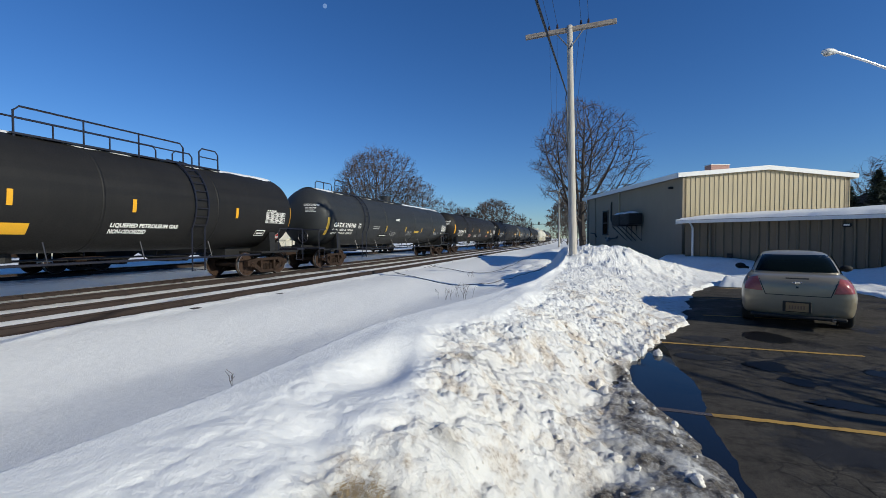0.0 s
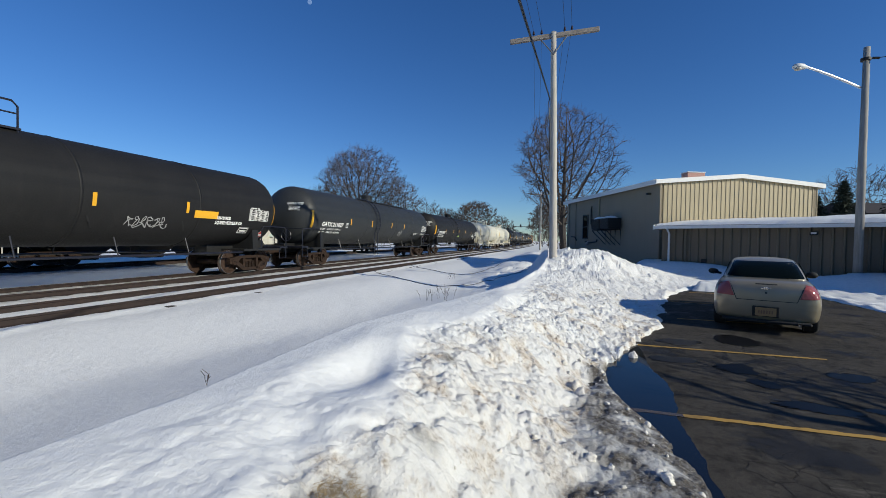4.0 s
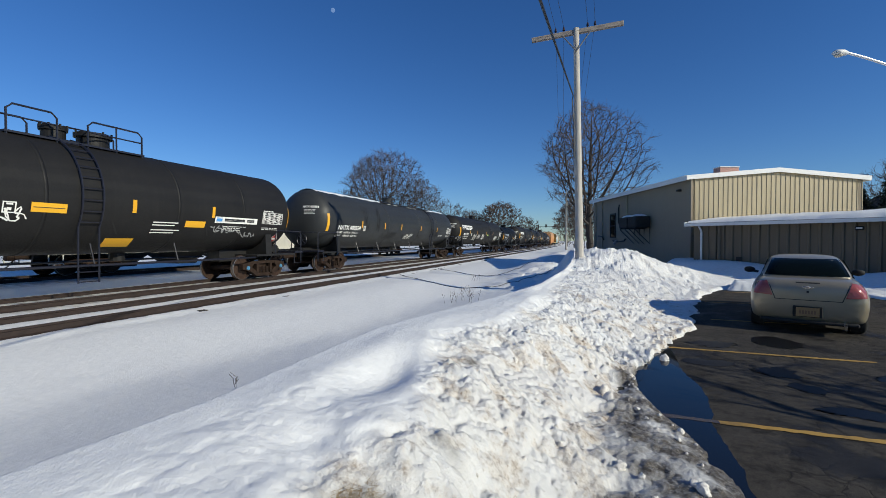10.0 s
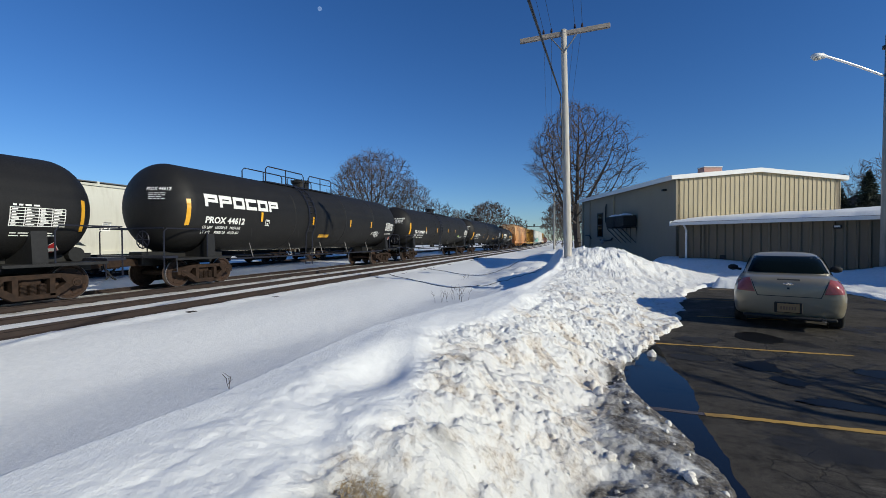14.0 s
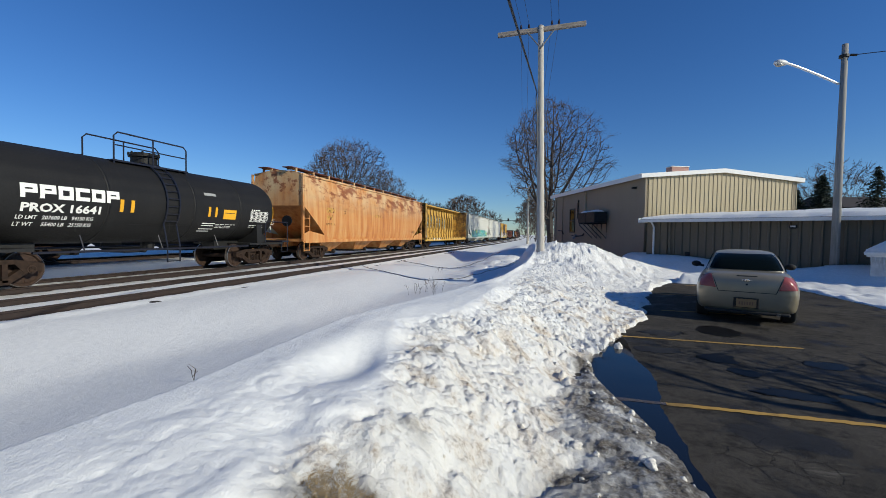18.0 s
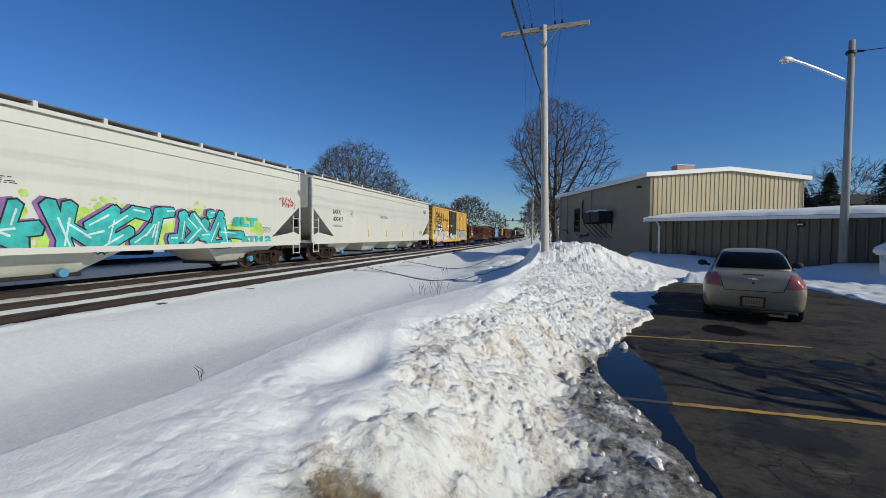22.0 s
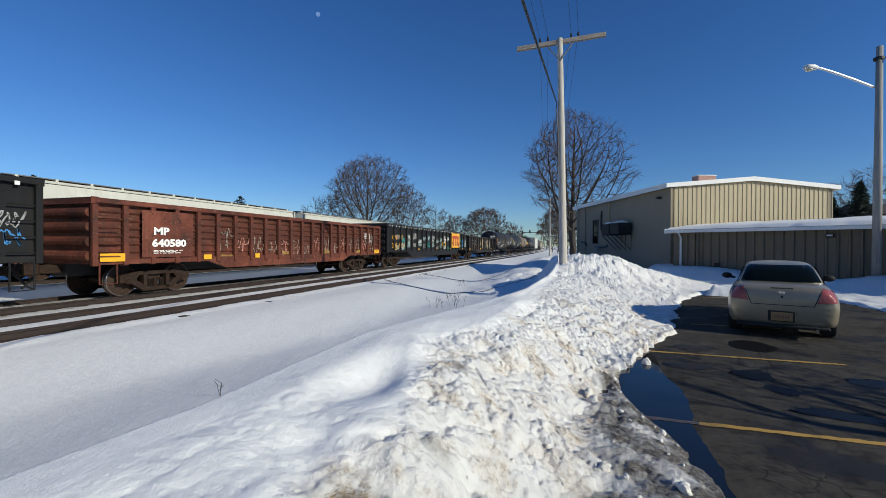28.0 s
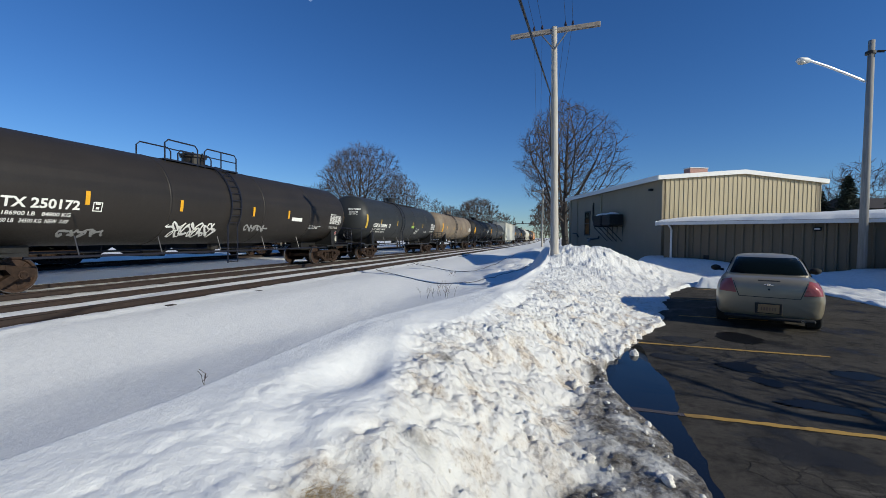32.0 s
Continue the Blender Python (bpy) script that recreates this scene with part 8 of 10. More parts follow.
# ---- gondola ----
def build_gondola(spec):
    L = spec["L"]
    half = L / 2
    e = half - 0.60
    car = thing("gondola_car", spec["label"], "gondola car", "freight train cars")
    W, z0, z1 = 1.48, spec.get("z0", 0.98), spec.get("z1", 2.62)
    mat = spec["paint"]
    bm = bmesh.new()
    box(bm, -W, W, -e, e, z0, z0 + 0.12)
    part("floor", bm, mat, car)
    n = spec.get("bays", 14)
    bw = 2 * e / n
    corr = spec.get("corrugated", True)
    bm = bmesh.new()
    rows = 7 if corr else 1
    zs = []
    for k in range(rows):
        za, zb = z0 + 0.1 + (z1 - z0 - 0.1) * k / rows, z0 + 0.1 + (z1 - z0 - 0.1) * (k + 1) / rows
        zs += [(za, 0.0), (za + (zb - za) * 0.25, -0.05 if corr else 0), (za + (zb - za) * 0.75, -0.05 if corr else 0)]
    zs.append((z1, 0.0))
    prof = [(dx, z) for z, dx in zs] + [(dx - 0.03, z) for z, dx in zs[::-1]]
    a = [bm.verts.new((x, 0, z)) for x, z in prof]
    b = [bm.verts.new((x, bw, z)) for x, z in prof]
    for k in range(len(prof)):
        j = (k + 1) % len(prof)
        bm.faces.new((a[k], a[j], b[j], b[k]))
    bm.faces.new(a[::-1])
    bm.faces.new(b)
    bmesh.ops.recalc_face_normals(bm, faces=bm.faces)
    panel = mesh_of("side_panel", bm, mat)
    bm = bmesh.new()
    box(bm, 0.0, 0.10, -0.07, 0.07, z0 - 0.05, z1 - 0.02, 0.012)
    post = mesh_of("side_post", bm, mat)
    for k in range(n):
        part("side_panel", panel, None, car, m=pose(W, -e + k * bw, 0))
        part("side_panel", panel, None, car, m=pose(-W, -e + (k + 1) * bw, 0, 0, 0, 180))
    for k in range(n + 1):
        part("side_post", post, None, car, m=pose(W, -e + k * bw, 0))
        part("side_post", post, None, car, m=pose(-W, -e + k * bw, 0, 0, 0, 180))
    for s in (-1, 1):
        bm = bmesh.new()
        box(bm, s * W - 0.09, s * W + 0.12, -e, e, z1 - 0.02, z1 + 0.12, 0.015)
        part("top_chord", bm, mat, car)
        bm = bmesh.new()
        d = spec.get("belly", 0.28)
        prism(bm, [(-e, z0 - 0.02), (-e + 3.6, z0 - 0.02), (-e + 4.4, z0 - d), (e - 4.4, z0 - d), (e - 3.6, z0 - 0.02), (e, z0 - 0.02), (e, z0 + 0.12), (-e, z0 + 0.12)], 0, s * W - 0.05, s * W + 0.05)
        part("side_sill", bm, mat, car)
        bm = bmesh.new()
        box(bm, -W, W, s * (e - 0.04), s * (e + 0.02), z0, z1)
        box(bm, -W - 0.1, W + 0.1, s * (e - 0.06), s * (e + 0.10), z1 - 0.04, z1 + 0.12, 0.015)
        end = part("end_wall", bm, mat, car)
        for k in range(4):
            bm = bmesh.new()
            z = z0 + 0.22 + k * (z1 - z0 - 0.1) / 4
            bmesh.ops.create_cone(bm, cap_ends=True, segments=12, radius1=0.13, radius2=0.13, depth=2 * W - 0.2, matrix=Matrix.Translation((0, s * e, z)) @ Matrix.Rotation(math.pi / 2, 4, "Y"))
            part("end_corrugation", bm, mat, end)
        add_truck(car, s * (half - 2.7), spec.get("caps", "cap_steel"))
        bm = bmesh.new()
        pipe(bm, [(W + 0.08, s * (e - 0.1), z0), (W + 0.08, s * (e - 0.1), 0.45), (W + 0.08, s * (e - 0.55), 0.45), (W + 0.08, s * (e - 0.55), z0)], 0.022)
        for k in range(4):
            rod(bm, (W + 0.12, s * (e - 0.1), z0 + 0.2 + k * 0.36), (W + 0.12, s * (e - 0.6), z0 + 0.2 + k * 0.36), 0.016, 5)
        part("grab_irons", bm, mat, car)
    bm = bmesh.new()
    box(bm, -0.28, 0.28, -half + 0.7, half - 0.7, 0.62, z0)
    part("center_sill", bm, FRAME_BLACK, car)
    add_couplers(car, half)
    return car, W, e, bw, z0, z1

# ---- the train: coupler stations along the line at 0 s ----
GAPS = [-4.8, 16.8, 38.4, 60.6, 82.4, 103.2, 125.5, 144.4, 163.5, 179.0, 200.8, 222.8, 236.4, 255.3, 275.0, 295.7, 309.6, 330.3, 352.0, 373.8, 394.9, 412.8, 434.9, 457.6, 475.55, 498.1, 516.9, 536.2, 553.3, 569.0, 582.0, 599.0, 618.0]


def travelled(t):
    """How far the train has come, easing off by a hair."""
    return 16.389 * t - 0.0109 * t * t


CARS = []           # (car, middle station)


def span(k):
    return GAPS[k + 1] - GAPS[k], (GAPS[k] + GAPS[k + 1]) / 2


def tank(k, **spec):
    spec["L"], mid = span(k)
    spec.setdefault("paint", TANK_BLACK)
    car = build_tank_car(spec)
    CARS.append((car, mid))
    return car


LPG, NONOD = "LIQUEFIED PETROLEUM GAS", "NON-ODORIZED"
W_ = DECAL_WHITE
G_ = DECAL_GREY
tank(0, label="long dusty black tank car with yellow tape and snow on top", snow=True, walks=((0.41, 4.88, 2), (5.5, 6.3, 0)), ladder=4.8, dome=-1.6, gas=(LPG, NONOD, 2.08, 2.0, -0.78), labels=((-1.3, 1.63, -1.0, 0.26, LABEL_ORANGE),), mark="GATX 208114", tape=(-3.2, -0.16, 2.57, 6.27), tags=())
tank(1, label="long dull grey-black tank car with snow along its top", paint=TANK_GREY, snow=True, mark="GATX 210310", mark_at=-8.95, walks=((-7.6, -6.0, 1), (-5.0, 1.1, 4)), ladder=-5.7, dome=-0.24, stripe=STRIPE_DIM, tape=(-2.99, 0.06, 3.12, 5.97), tape_v=-0.48, labels=((1.76, 0.88, -0.70, 0.16, STRIPE_DIM), (-3.75, 1.2, -1.0, 0.17, GON_BLACK), (-1.62, 0.6, 0.06, 0.05, W_), (-1.6, 0.6, 0.15, 0.04, W_), (-4.76, 0.9, -0.42, 0.05, G_), (-4.76, 0.8, -0.52, 0.05, G_), (-3.6, 0.9, -0.93, 0.04, W_)), tags=((-2.3, 1.0, -0.95, 0.3, 3, G_), (0.4, 1.0, -0.9, 0.35, 4, G_)))
tank(2, label="long black tank car with white numbers and yellow tape", mark="TILX 309457", mark_at=-8.68, sub="LD LMT   162900 LB   73900 KG", sub2="LT WT   100100 LB   45400 KG", walks=((-7.1, -5.4, 1), (-4.6, -2.2, 1), (-1.6, 1.3, 2)), ladder=-5.2, dome=-0.36, tape=(-6.5, -3.18, 0.04, 3.51, 6.1), labels=((4.22, 0.95, -0.45, 0.22, LABEL_ORANGE),), tags=((-4.38, 1.1, -1.0, 0.4, 11, GR_PINK), (-2.09, 1.35, -0.98, 0.4, 12, W_), (0.17, 1.5, -0.95, 0.4, 13, G_), (-8.5, 0.9, -1.1, 0.2, 17, G_), (4.2, 1.0, -0.95, 0.3, 18, GR_PINK)), gas=(NONOD, LPG, 6.41, 1.3, -0.50))
tank(3, label="long black tank car with white numbers and yellow tape", mark="TILX 308585", mark_at=-8.69, sub="LD LMT   162900 LB   73900 KG", sub2="LT WT   100100 LB   45400 KG", walks=((-7.4, -5.4, 1), (-4.6, -2.2, 1), (-1.6, 1.0, 2)), ladder=-4.9, tape=(-6.26, -3.8, -1.01, 2.11, 5.0), labels=((5.35, 1.0, -0.5, 0.25, LABEL_ORANGE),), tags=((3.0, 1.5, -0.9, 0.35, 14, G_),), gas=(NONOD, LPG, 6.3, 1.3, -0.50))
tank(4, label="long black tank car with a railed top walk", mark="GATX 211027", paint=TANK_GREY, walks=((-2.7, -0.1, 1), (0.8, 5.2, 3)), ladder=-1.5, tags=((2.2, 1.0, -0.9, 0.4, 15, G_),))
tank(5, label="long clean black tank car with bright orange tape", mark="CBTX 785331", mark_at=-8.84, mark_w=2.25, mark_size=0.33, walks=((-2.7, -0.1, 1), (0.79, 5.4, 3)), ladder=-1.5, dome=-0.41, labels=((-0.84, 0.64, -0.74, 0.13, GR_GREEN),), tags=((-9.4, 0.4, -0.5, 0.4, 19, G_),), gas=(NONOD, LPG, 6.53, 1.3, -0.50), caps="cap_blue", tape=(-6.46, -3.32, -0.84, 2.43, 5.6))
WT = dict(rail_h=0.52, mid_rail=False, dome_r=0.54, double_rail=True, paint=TANK_WHITE, steel=WHITE_STEEL, ink=DECAL_DARK, walks=((-3.0, -1.15, 0), (-0.75, 1.1, 0)), ladder=-0.9, dome=0.25, valves=((-1.9, 0.2),), zc=2.62, head=0.8, bands=False, struts=False, mark_at=-7.54, mark_w=3.0, mark_v=-0.66, mark_size=0.34, tape=(-5.0, -1.6, 1.57, 4.56), tape_v=0.0)
tank(6, label="cream white tank car with dark numbers", mark="MFCX  132173", stripe=STRIPE_DIM, labels=((-0.5, 0.8, -0.95, 0.14, LABEL_ORANGE), (4.7, 0.45, -0.95, 0.14, DECAL_DARK)), tags=((-0.1, 0.7, -0.1, 0.7, 22, GR_PALE),), **WT)
tank(7, label="cream white tank car with dark numbers", mark="MFCX  132121", stripe=STRIPE_DIM, labels=((-0.29, 0.74, -1.0, 0.14, LABEL_ORANGE), (4.7, 0.45, -0.95, 0.14, DECAL_DARK)), **WT)
tank(8, label="shorter black tank car with yellow labels and a white panel", mark="TILX 202129", mark_at=-5.35, walks=((-2.4, -1.4, 0), (-0.7, 0.75, 1)), ladder=-1.15, dome=-0.2, valves=((-1.15, 0.3),), R=1.50, zc=2.62, caps="cap_blue", tape=(-0.14, 2.46), labels=((-2.38, 0.7, -0.47, 0.22, LABEL_ORANGE), (-2.34, 0.62, -0.37, 0.02, DECAL_DARK), (-0.6, 0.75, -1.30, 0.24, LABEL_ORANGE), (1.54, 0.72, -0.70, 0.20, LABEL_ORANGE), (2.60, 1.9, -0.52, 0.21, DECAL_WHITE), (2.66, 0.24, -0.49, 0.15, GR_BLUE), (3.0, 0.9, -0.46, 0.10, DECAL_DARK), (4.0, 0.35, -0.46, 0.10, DECAL_DARK), (0.5, 0.8, -0.60, 0.03, W_), (0.5, 0.7, -0.68, 0.03, W_), (0.5, 0.9, -0.82, 0.03, W_), (0.5, 0.75, -0.90, 0.03, W_)), tags=((-3.4, 1.0, -0.72, 0.35, 31, W_), (-4.5, 0.9, 0.1, 0.5, 32, W_), (2.5, 1.3, -0.85, 0.25, 33, G_), (3.8, 0.8, -1.0, 0.2, 34, G_)))
tank(9, label="long dull black tank car with dark streaks and snow on top", mark="NATX 400554", snow=True, paint=TANK_GREY, walks=((-2.6, 0.5, 1), (0.9, 5.5, 3)), ladder=4.4, dome=-0.41, tape=(-6.4, -3.68, -1.31, 2.07, 5.5), tags=((-0.54, 1.35, -0.95, 0.35, 41, W_), (-3.43, 1.6, -1.0, 0.5, 42, FRAME_BLACK), (4.2, 1.9, -0.75, 0.6, 43, FRAME_BLACK), (-6.2, 0.6, -0.6, 1.6, 44, FRAME_BLACK), (-4.7, 0.5, -0.6, 1.5, 45, FRAME_BLACK)))
tank(10, label="long black tank car with a white block logo and graffiti", mark="PROX 34739", sub="LD LMT 153800 LB  69750 KG", sub2="LT WT   109200 LB  49550 KG", mark_at=-8.6, mark_w=1.75, logo=(-9.1, 0.06, 0.42, 6), logo_w=3.6, box_gap=1.0, tag_th=0.042, walks=((-2.4, 5.2, 3),), ladder=2.9, dome=-0.4, tape=(-6.41, -3.45, 0.6, 4.2), labels=((1.09, 0.8, -0.45, 0.12, GR_GREEN), (6.7, 1.0, 0.22, 0.2, GON_BLACK), (7.0, 1.35, 0.05, 0.17, GON_BLACK)), band_sign=(5.32, 1.7, -0.66), tags=((-9.75, 0.7, -1.05, 0.45, 50, G_), (-8.9, 1.1, -1.15, 0.35, 51, G_), (-5.0, 1.35, -1.0, 0.62, 53, W_), (-3.3, 1.45, -0.80, 0.42, 54, W_), (-1.5, 1.6, -0.95, 0.62, 55, W_), (5.4, 1.3, -1.05, 0.3, 56, W_), (7.9, 0.5, -0.95, 0.3, 57, GR_PALE)))
SHORT = dict(R=1.29, zc=2.33, head=0.72, logo_w=2.42, ladder=0.2, dome=0.3, walks=((-1.2, 1.4, 1),), rail_h=0.78, mark_w=1.85, mark_v=-0.45, mark_size=0.28, box_gap=9.0)
tank(11, label="short black tank car with a white block logo and frame-railed top", mark="PROX 16647", sub="LD LMT   207600 LB   94150 KG", sub2="LT WT     55400 LB   25150 KG", mark_at=-4.3, logo=(-4.3, -0.13, 0.34, 6), tape=(-2.0, -1.7, 1.4, 1.72), labels=((-4.85, 0.12, -0.15, 0.3, W_), (-4.68, 0.10, -0.05, 0.16, W_), (2.2, 0.7, -0.5, 0.18, LABEL_ORANGE)), tags=((-1.7, 1.0, -1.0, 0.4, 61, W_), (2.2, 1.1, -0.95, 0.3, 62, W_)), **SHORT)
tank(12, label="black tank car with a white block logo", mark="PROX 44612", mark_at=-7.38, mark_w=1.75, logo=(-7.43, 0.05, 0.42, 6), logo_w=3.7, box_gap=1.1, walks=((-3.5, -0.9, 1), (-0.5, 1.5, 1)), ladder=-1.5, R=1.5, zc=2.62, tape=(-4.8, -1.4, 2.0, 4.4), labels=((-0.6, 0.85, -0.95, 0.14, LABEL_ORANGE), (-0.6, 0.85, -0.88, 0.02, DECAL_DARK)), tags=((5.0, 0.7, -0.9, 0.4, 63, W_),))
tank(13, label="black tank car with white numbers", mark="TILX 290437", labels=((4.5, 0.5, -0.7, 0.15, GR_GREEN),), tags=())
tank(14, label="long plain black tank car with yellow labels", mark="GATX 87091", walks=((-2.8, -1.55, 0), (-1.25, 0.0, 0)), ladder=-1.25, dome=-0.5, valves=((-1.6, 0.34), (0.05, 0.2)), tape=(-3.33, -0.42, 2.61, 5.41), tape_v=-0.55, labels=((-0.60, 0.42, -1.02, 0.22, LABEL_ORANGE), (-0.32, 0.36, -0.96, 0.14, W_), (3.42, 0.8, -0.95, 0.14, LABEL_ORANGE)), tags=(), R=1.5, zc=2.6)
tank(15, label="short black tank car with a white block logo and frame-railed top", mark="PROX 16641", sub="LD LMT   207600 LB   94150 KG", sub2="LT WT     55400 LB   25150 KG", mark_at=-3.93, logo=(-3.95, -0.13, 0.34, 6), tape=(-1.55, -1.22, 1.72, 2.04), labels=((-4.5, 0.12, -0.15, 0.3, W_), (2.46, 0.66, -0.42, 0.36, LABEL_ORANGE), (2.54, 0.50, -0.20, 0.025, DECAL_DARK), (1.55, 0.62, -0.62, 0.03, W_), (1.55, 0.55, -0.70, 0.03, W_), (1.50, 0.66, -0.82, 0.03, W_), (1.50, 0.52, -0.90, 0.03, W_), (1.58, 0.55, 0.40, 0.10, G_), (-1.15, 2.6, -0.72, 0.018, FRAME_BLACK)), tags=(), **SHORT)


def hopper(k, **spec):
    spec["L"], mid = span(k)
    car = build_hopper(spec)
    CARS.append((car, mid))
    return car


hopper(16, label="covered hopper stained orange with rust streaks", paint=HOP_RUST, chute_paint=HOP_RUST, curved=True, chutes=4, mark=("GBRX", "1001", -0.78), ink=POST_RUST)
L17, m17 = span(17)
CARS.append((build_centerbeam(dict(L=L17, label="yellow centre-beam lumber car, empty, with oval cut-outs")), m17))
c18 = hopper(18, label="white covered hopper with a teal graffiti piece", paint=HOP_WHITE, chutes=3, mark=("DOWX", "90038", -0.83), chute_paint=HOP_GREY, tape=(-0.95,))
sk = flat_skin(1.506)
e18 = span(18)[0] / 2 - 0.55
def teal_piece(u0, w, n, seed, v0=1.0, h=1.25):
    """One bold piece: lime cloud, dark outline, teal letters, violet shade, white glints."""
    decal("graffiti", c18, GR_GREEN, lambda b: spray_cloud(b, u0 - 0.4, v0 - 0.02, w + 0.8, h + 0.45, 420, seed, 0.20), flat_skin(1.506), "lime green sprayed cloud")
    decal("graffiti", c18, GR_PURPLE, lambda b: wild_letters(b, u0, v0 + 0.10, w, h - 0.2, n, seed + 1, 0.30, 0.035, -0.11, 0.02), flat_skin(1.511), "violet graffiti shade")
    decal("graffiti", c18, GR_BLACK, lambda b: wild_letters(b, u0, v0 + 0.10, w, h - 0.2, n, seed + 1, 0.30, 0.035), flat_skin(1.516), "black graffiti outlines")
    decal("graffiti", c18, GR_TEAL, lambda b: wild_letters(b, u0, v0 + 0.10, w, h - 0.2, n, seed + 1, 0.30), flat_skin(1.521), "bold teal graffiti letters")
    decal("graffiti", c18, GR_PALE, lambda b: wild_letters(b, u0, v0 + 0.10, w, h - 0.2, n, seed + 1, 0.05, 0.0, 0.06, 0.05, 0.6), flat_skin(1.526), "pale graffiti highlights")


teal_piece(-0.15, 5.9, 5, 5)
teal_piece(-7.4, 6.4, 5, 9, 1.0, 1.15)
decal("graffiti", c18, GR_TEAL, lambda b: (fit_words(b, "SLT", 5.95, 1.75, 0.42, 1.4, 0.035), fit_words(b, "RTH 2", 6.4, 1.14, 0.28, 1.75, 0.02)), flat_skin(1.528), "teal graffiti initials")
decal("graffiti", c18, GR_GREEN, lambda b: spray_cloud(b, 5.7, 1.3, 2.1, 0.95, 50, 44, 0.24), flat_skin(1.505), "lime green sprayed cloud")
decal("graffiti", c18, LOGO_RED, lambda b: scribble(b, 8.75, 2.6, 1.2, 0.5, 29, 0.035, 5), flat_skin(1.508), "thin red tag")
c19 = hopper(19, label="plain off-white covered hopper", paint=HOP_WHITE, chute_paint=HOP_GREY, chutes=4, mark=("IARX", "400417", -0.80), tape=(-0.35, -0.05, 0.28, 0.55, 0.72))
e19 = span(19)[0] / 2 - 0.55
decal("lettering", c19, DECAL_DARK, lambda b: words(b, "CAI", e19 - 1.75, 3.35, 0.42, 0.02, 1.1), flat_skin(1.506))

# boxcar with graffiti along its foot
L20, m20 = span(20)
box_car, BW, BE = build_boxcar(dict(L=L20, paint=BOX_YELLOW, label="yellow boxcar with a dark plug door and colourful graffiti", door=(-1.52, 1.71)))
CARS.append((box_car, m20))
fs = lambda lift: flat_skin(BW + 0.048 + lift)


def slant(b, u, v, w, h, t=0.10):
    """A heavy angular bracket shape."""
    quad_patch(b, u, u + t, v, v + h, 0.10, 1, 1)
    quad_patch(b, u + t, u + w, v + h - t, v + h, 0.02, 1, 1)


def box_emblem(b):
    """Plain dark shapes where the road's emblem is painted."""
    slant(b, -6.92, 3.42, 0.42, 0.30, 0.13)
    slant(b, -6.10, 3.38, 0.46, 0.28, 0.13)
    quad_patch(b, -6.0, -5.62, 3.36, 3.45, 0.03, 1, 1)
    quad_patch(b, -5.02, -4.87, 3.30, 3.56, 0.06, 1, 1)
    quad_patch(b, -5.0, -4.86, 3.62, 3.72, 0.03, 1, 1)
    quad_patch(b, -4.22, -4.08, 3.26, 3.62, 0.06, 1, 1)
    for k, u in enumerate((-4.25, -3.42, -2.62)):
        quad_patch(b, u, u + 0.14, 2.92 - 0.02 * k, 3.22 - 0.02 * k, 0.06, 1, 1)
        quad_patch(b, u + 0.14, u + 0.42, 2.92 - 0.02 * k, 3.02 - 0.02 * k, 0.03, 1, 1)
        quad_patch(b, u + 0.28, u + 0.42, 3.02 - 0.02 * k, 3.20 - 0.02 * k, 0.03, 1, 1)
    # the wide angular outline
    for u0, u1, v0, v1, sh in ((-6.80, -6.70, 2.72, 3.30, 0.12), (-6.68, -4.85, 3.22, 3.32, 0.0), (-6.75, -5.92, 2.70, 2.80, 0.0), (-5.98, -5.88, 2.78, 3.10, 0.1), (-5.85, -5.05, 2.98, 3.08, 0.0), (-5.6, -5.5, 2.70, 2.98, 0.1), (-5.55, -4.98, 2.68, 2.78, 0.0), (-5.0, -4.9, 2.72, 3.28, 0.12)):
        quad_patch(b, u0, u1, v0, v1, sh, 1, 1)


decal("emblem", box_car, DECAL_DARK, box_emblem, fs(0.0), "dark angular emblem")
decal("number_panel", box_car, DECAL_DARK, lambda b: quad_patch(b, -6.18, -5.42, 1.78, 2.66, 0, 1, 1), fs(0.010), "black number panel")
decal("number_panel", box_car, DECAL_DARK, lambda b: quad_patch(b, -5.34, -4.56, 1.78, 2.60, 0, 1, 1), fs(0.010), "black number panel")
decal("reporting_mark", box_car, DECAL_WHITE, lambda b: (fit_words(b, "RB", -6.10, 2.30, 0.30, 0.6, 0.012), fit_words(b, "OX", -5.25, 2.28, 0.30, 0.6, 0.012), fit_words(b, "405", -6.14, 1.88, 0.30, 0.68, 0.014), fit_words(b, "52", -5.28, 1.88, 0.30, 0.5, 0.014)), fs(0.014))
# the painted foot: a wash of pale patches, then letters in salmon, white and blue, then black lines
decal("graffiti", box_car, GR_PALE, lambda b: [quad_patch(b, -7.98 + k * 0.49, -7.49 + k * 0.49, 0.78, 1.78 + 0.05 * math.sin(k * 1.9), 0, 1, 1) for k in range(13)], fs(0.001), "pale blue-green graffiti ground")
decal("graffiti", box_car, GR_WHITE, lambda b: (spray_cloud(b, -7.7, 0.86, 0.8, 0.8, 16, 31, 0.26), spray_cloud(b, -5.4, 1.0, 3.6, 0.85, 34, 36, 0.26)), fs(0.003), "whitish graffiti clouds")
decal("graffiti", box_car, GR_PINK, lambda b: (spray_cloud(b, -7.2, 0.72, 5.4, 0.75, 60, 32, 0.34),), fs(0.005), "salmon pink graffiti clouds")
decal("graffiti", box_car, GR_BLACK, lambda b: wild_letters(b, -6.9, 0.84, 5.0, 0.90, 5, 34, 0.34, 0.07, 0.06, -0.03), fs(0.008), "black graffiti outlines")
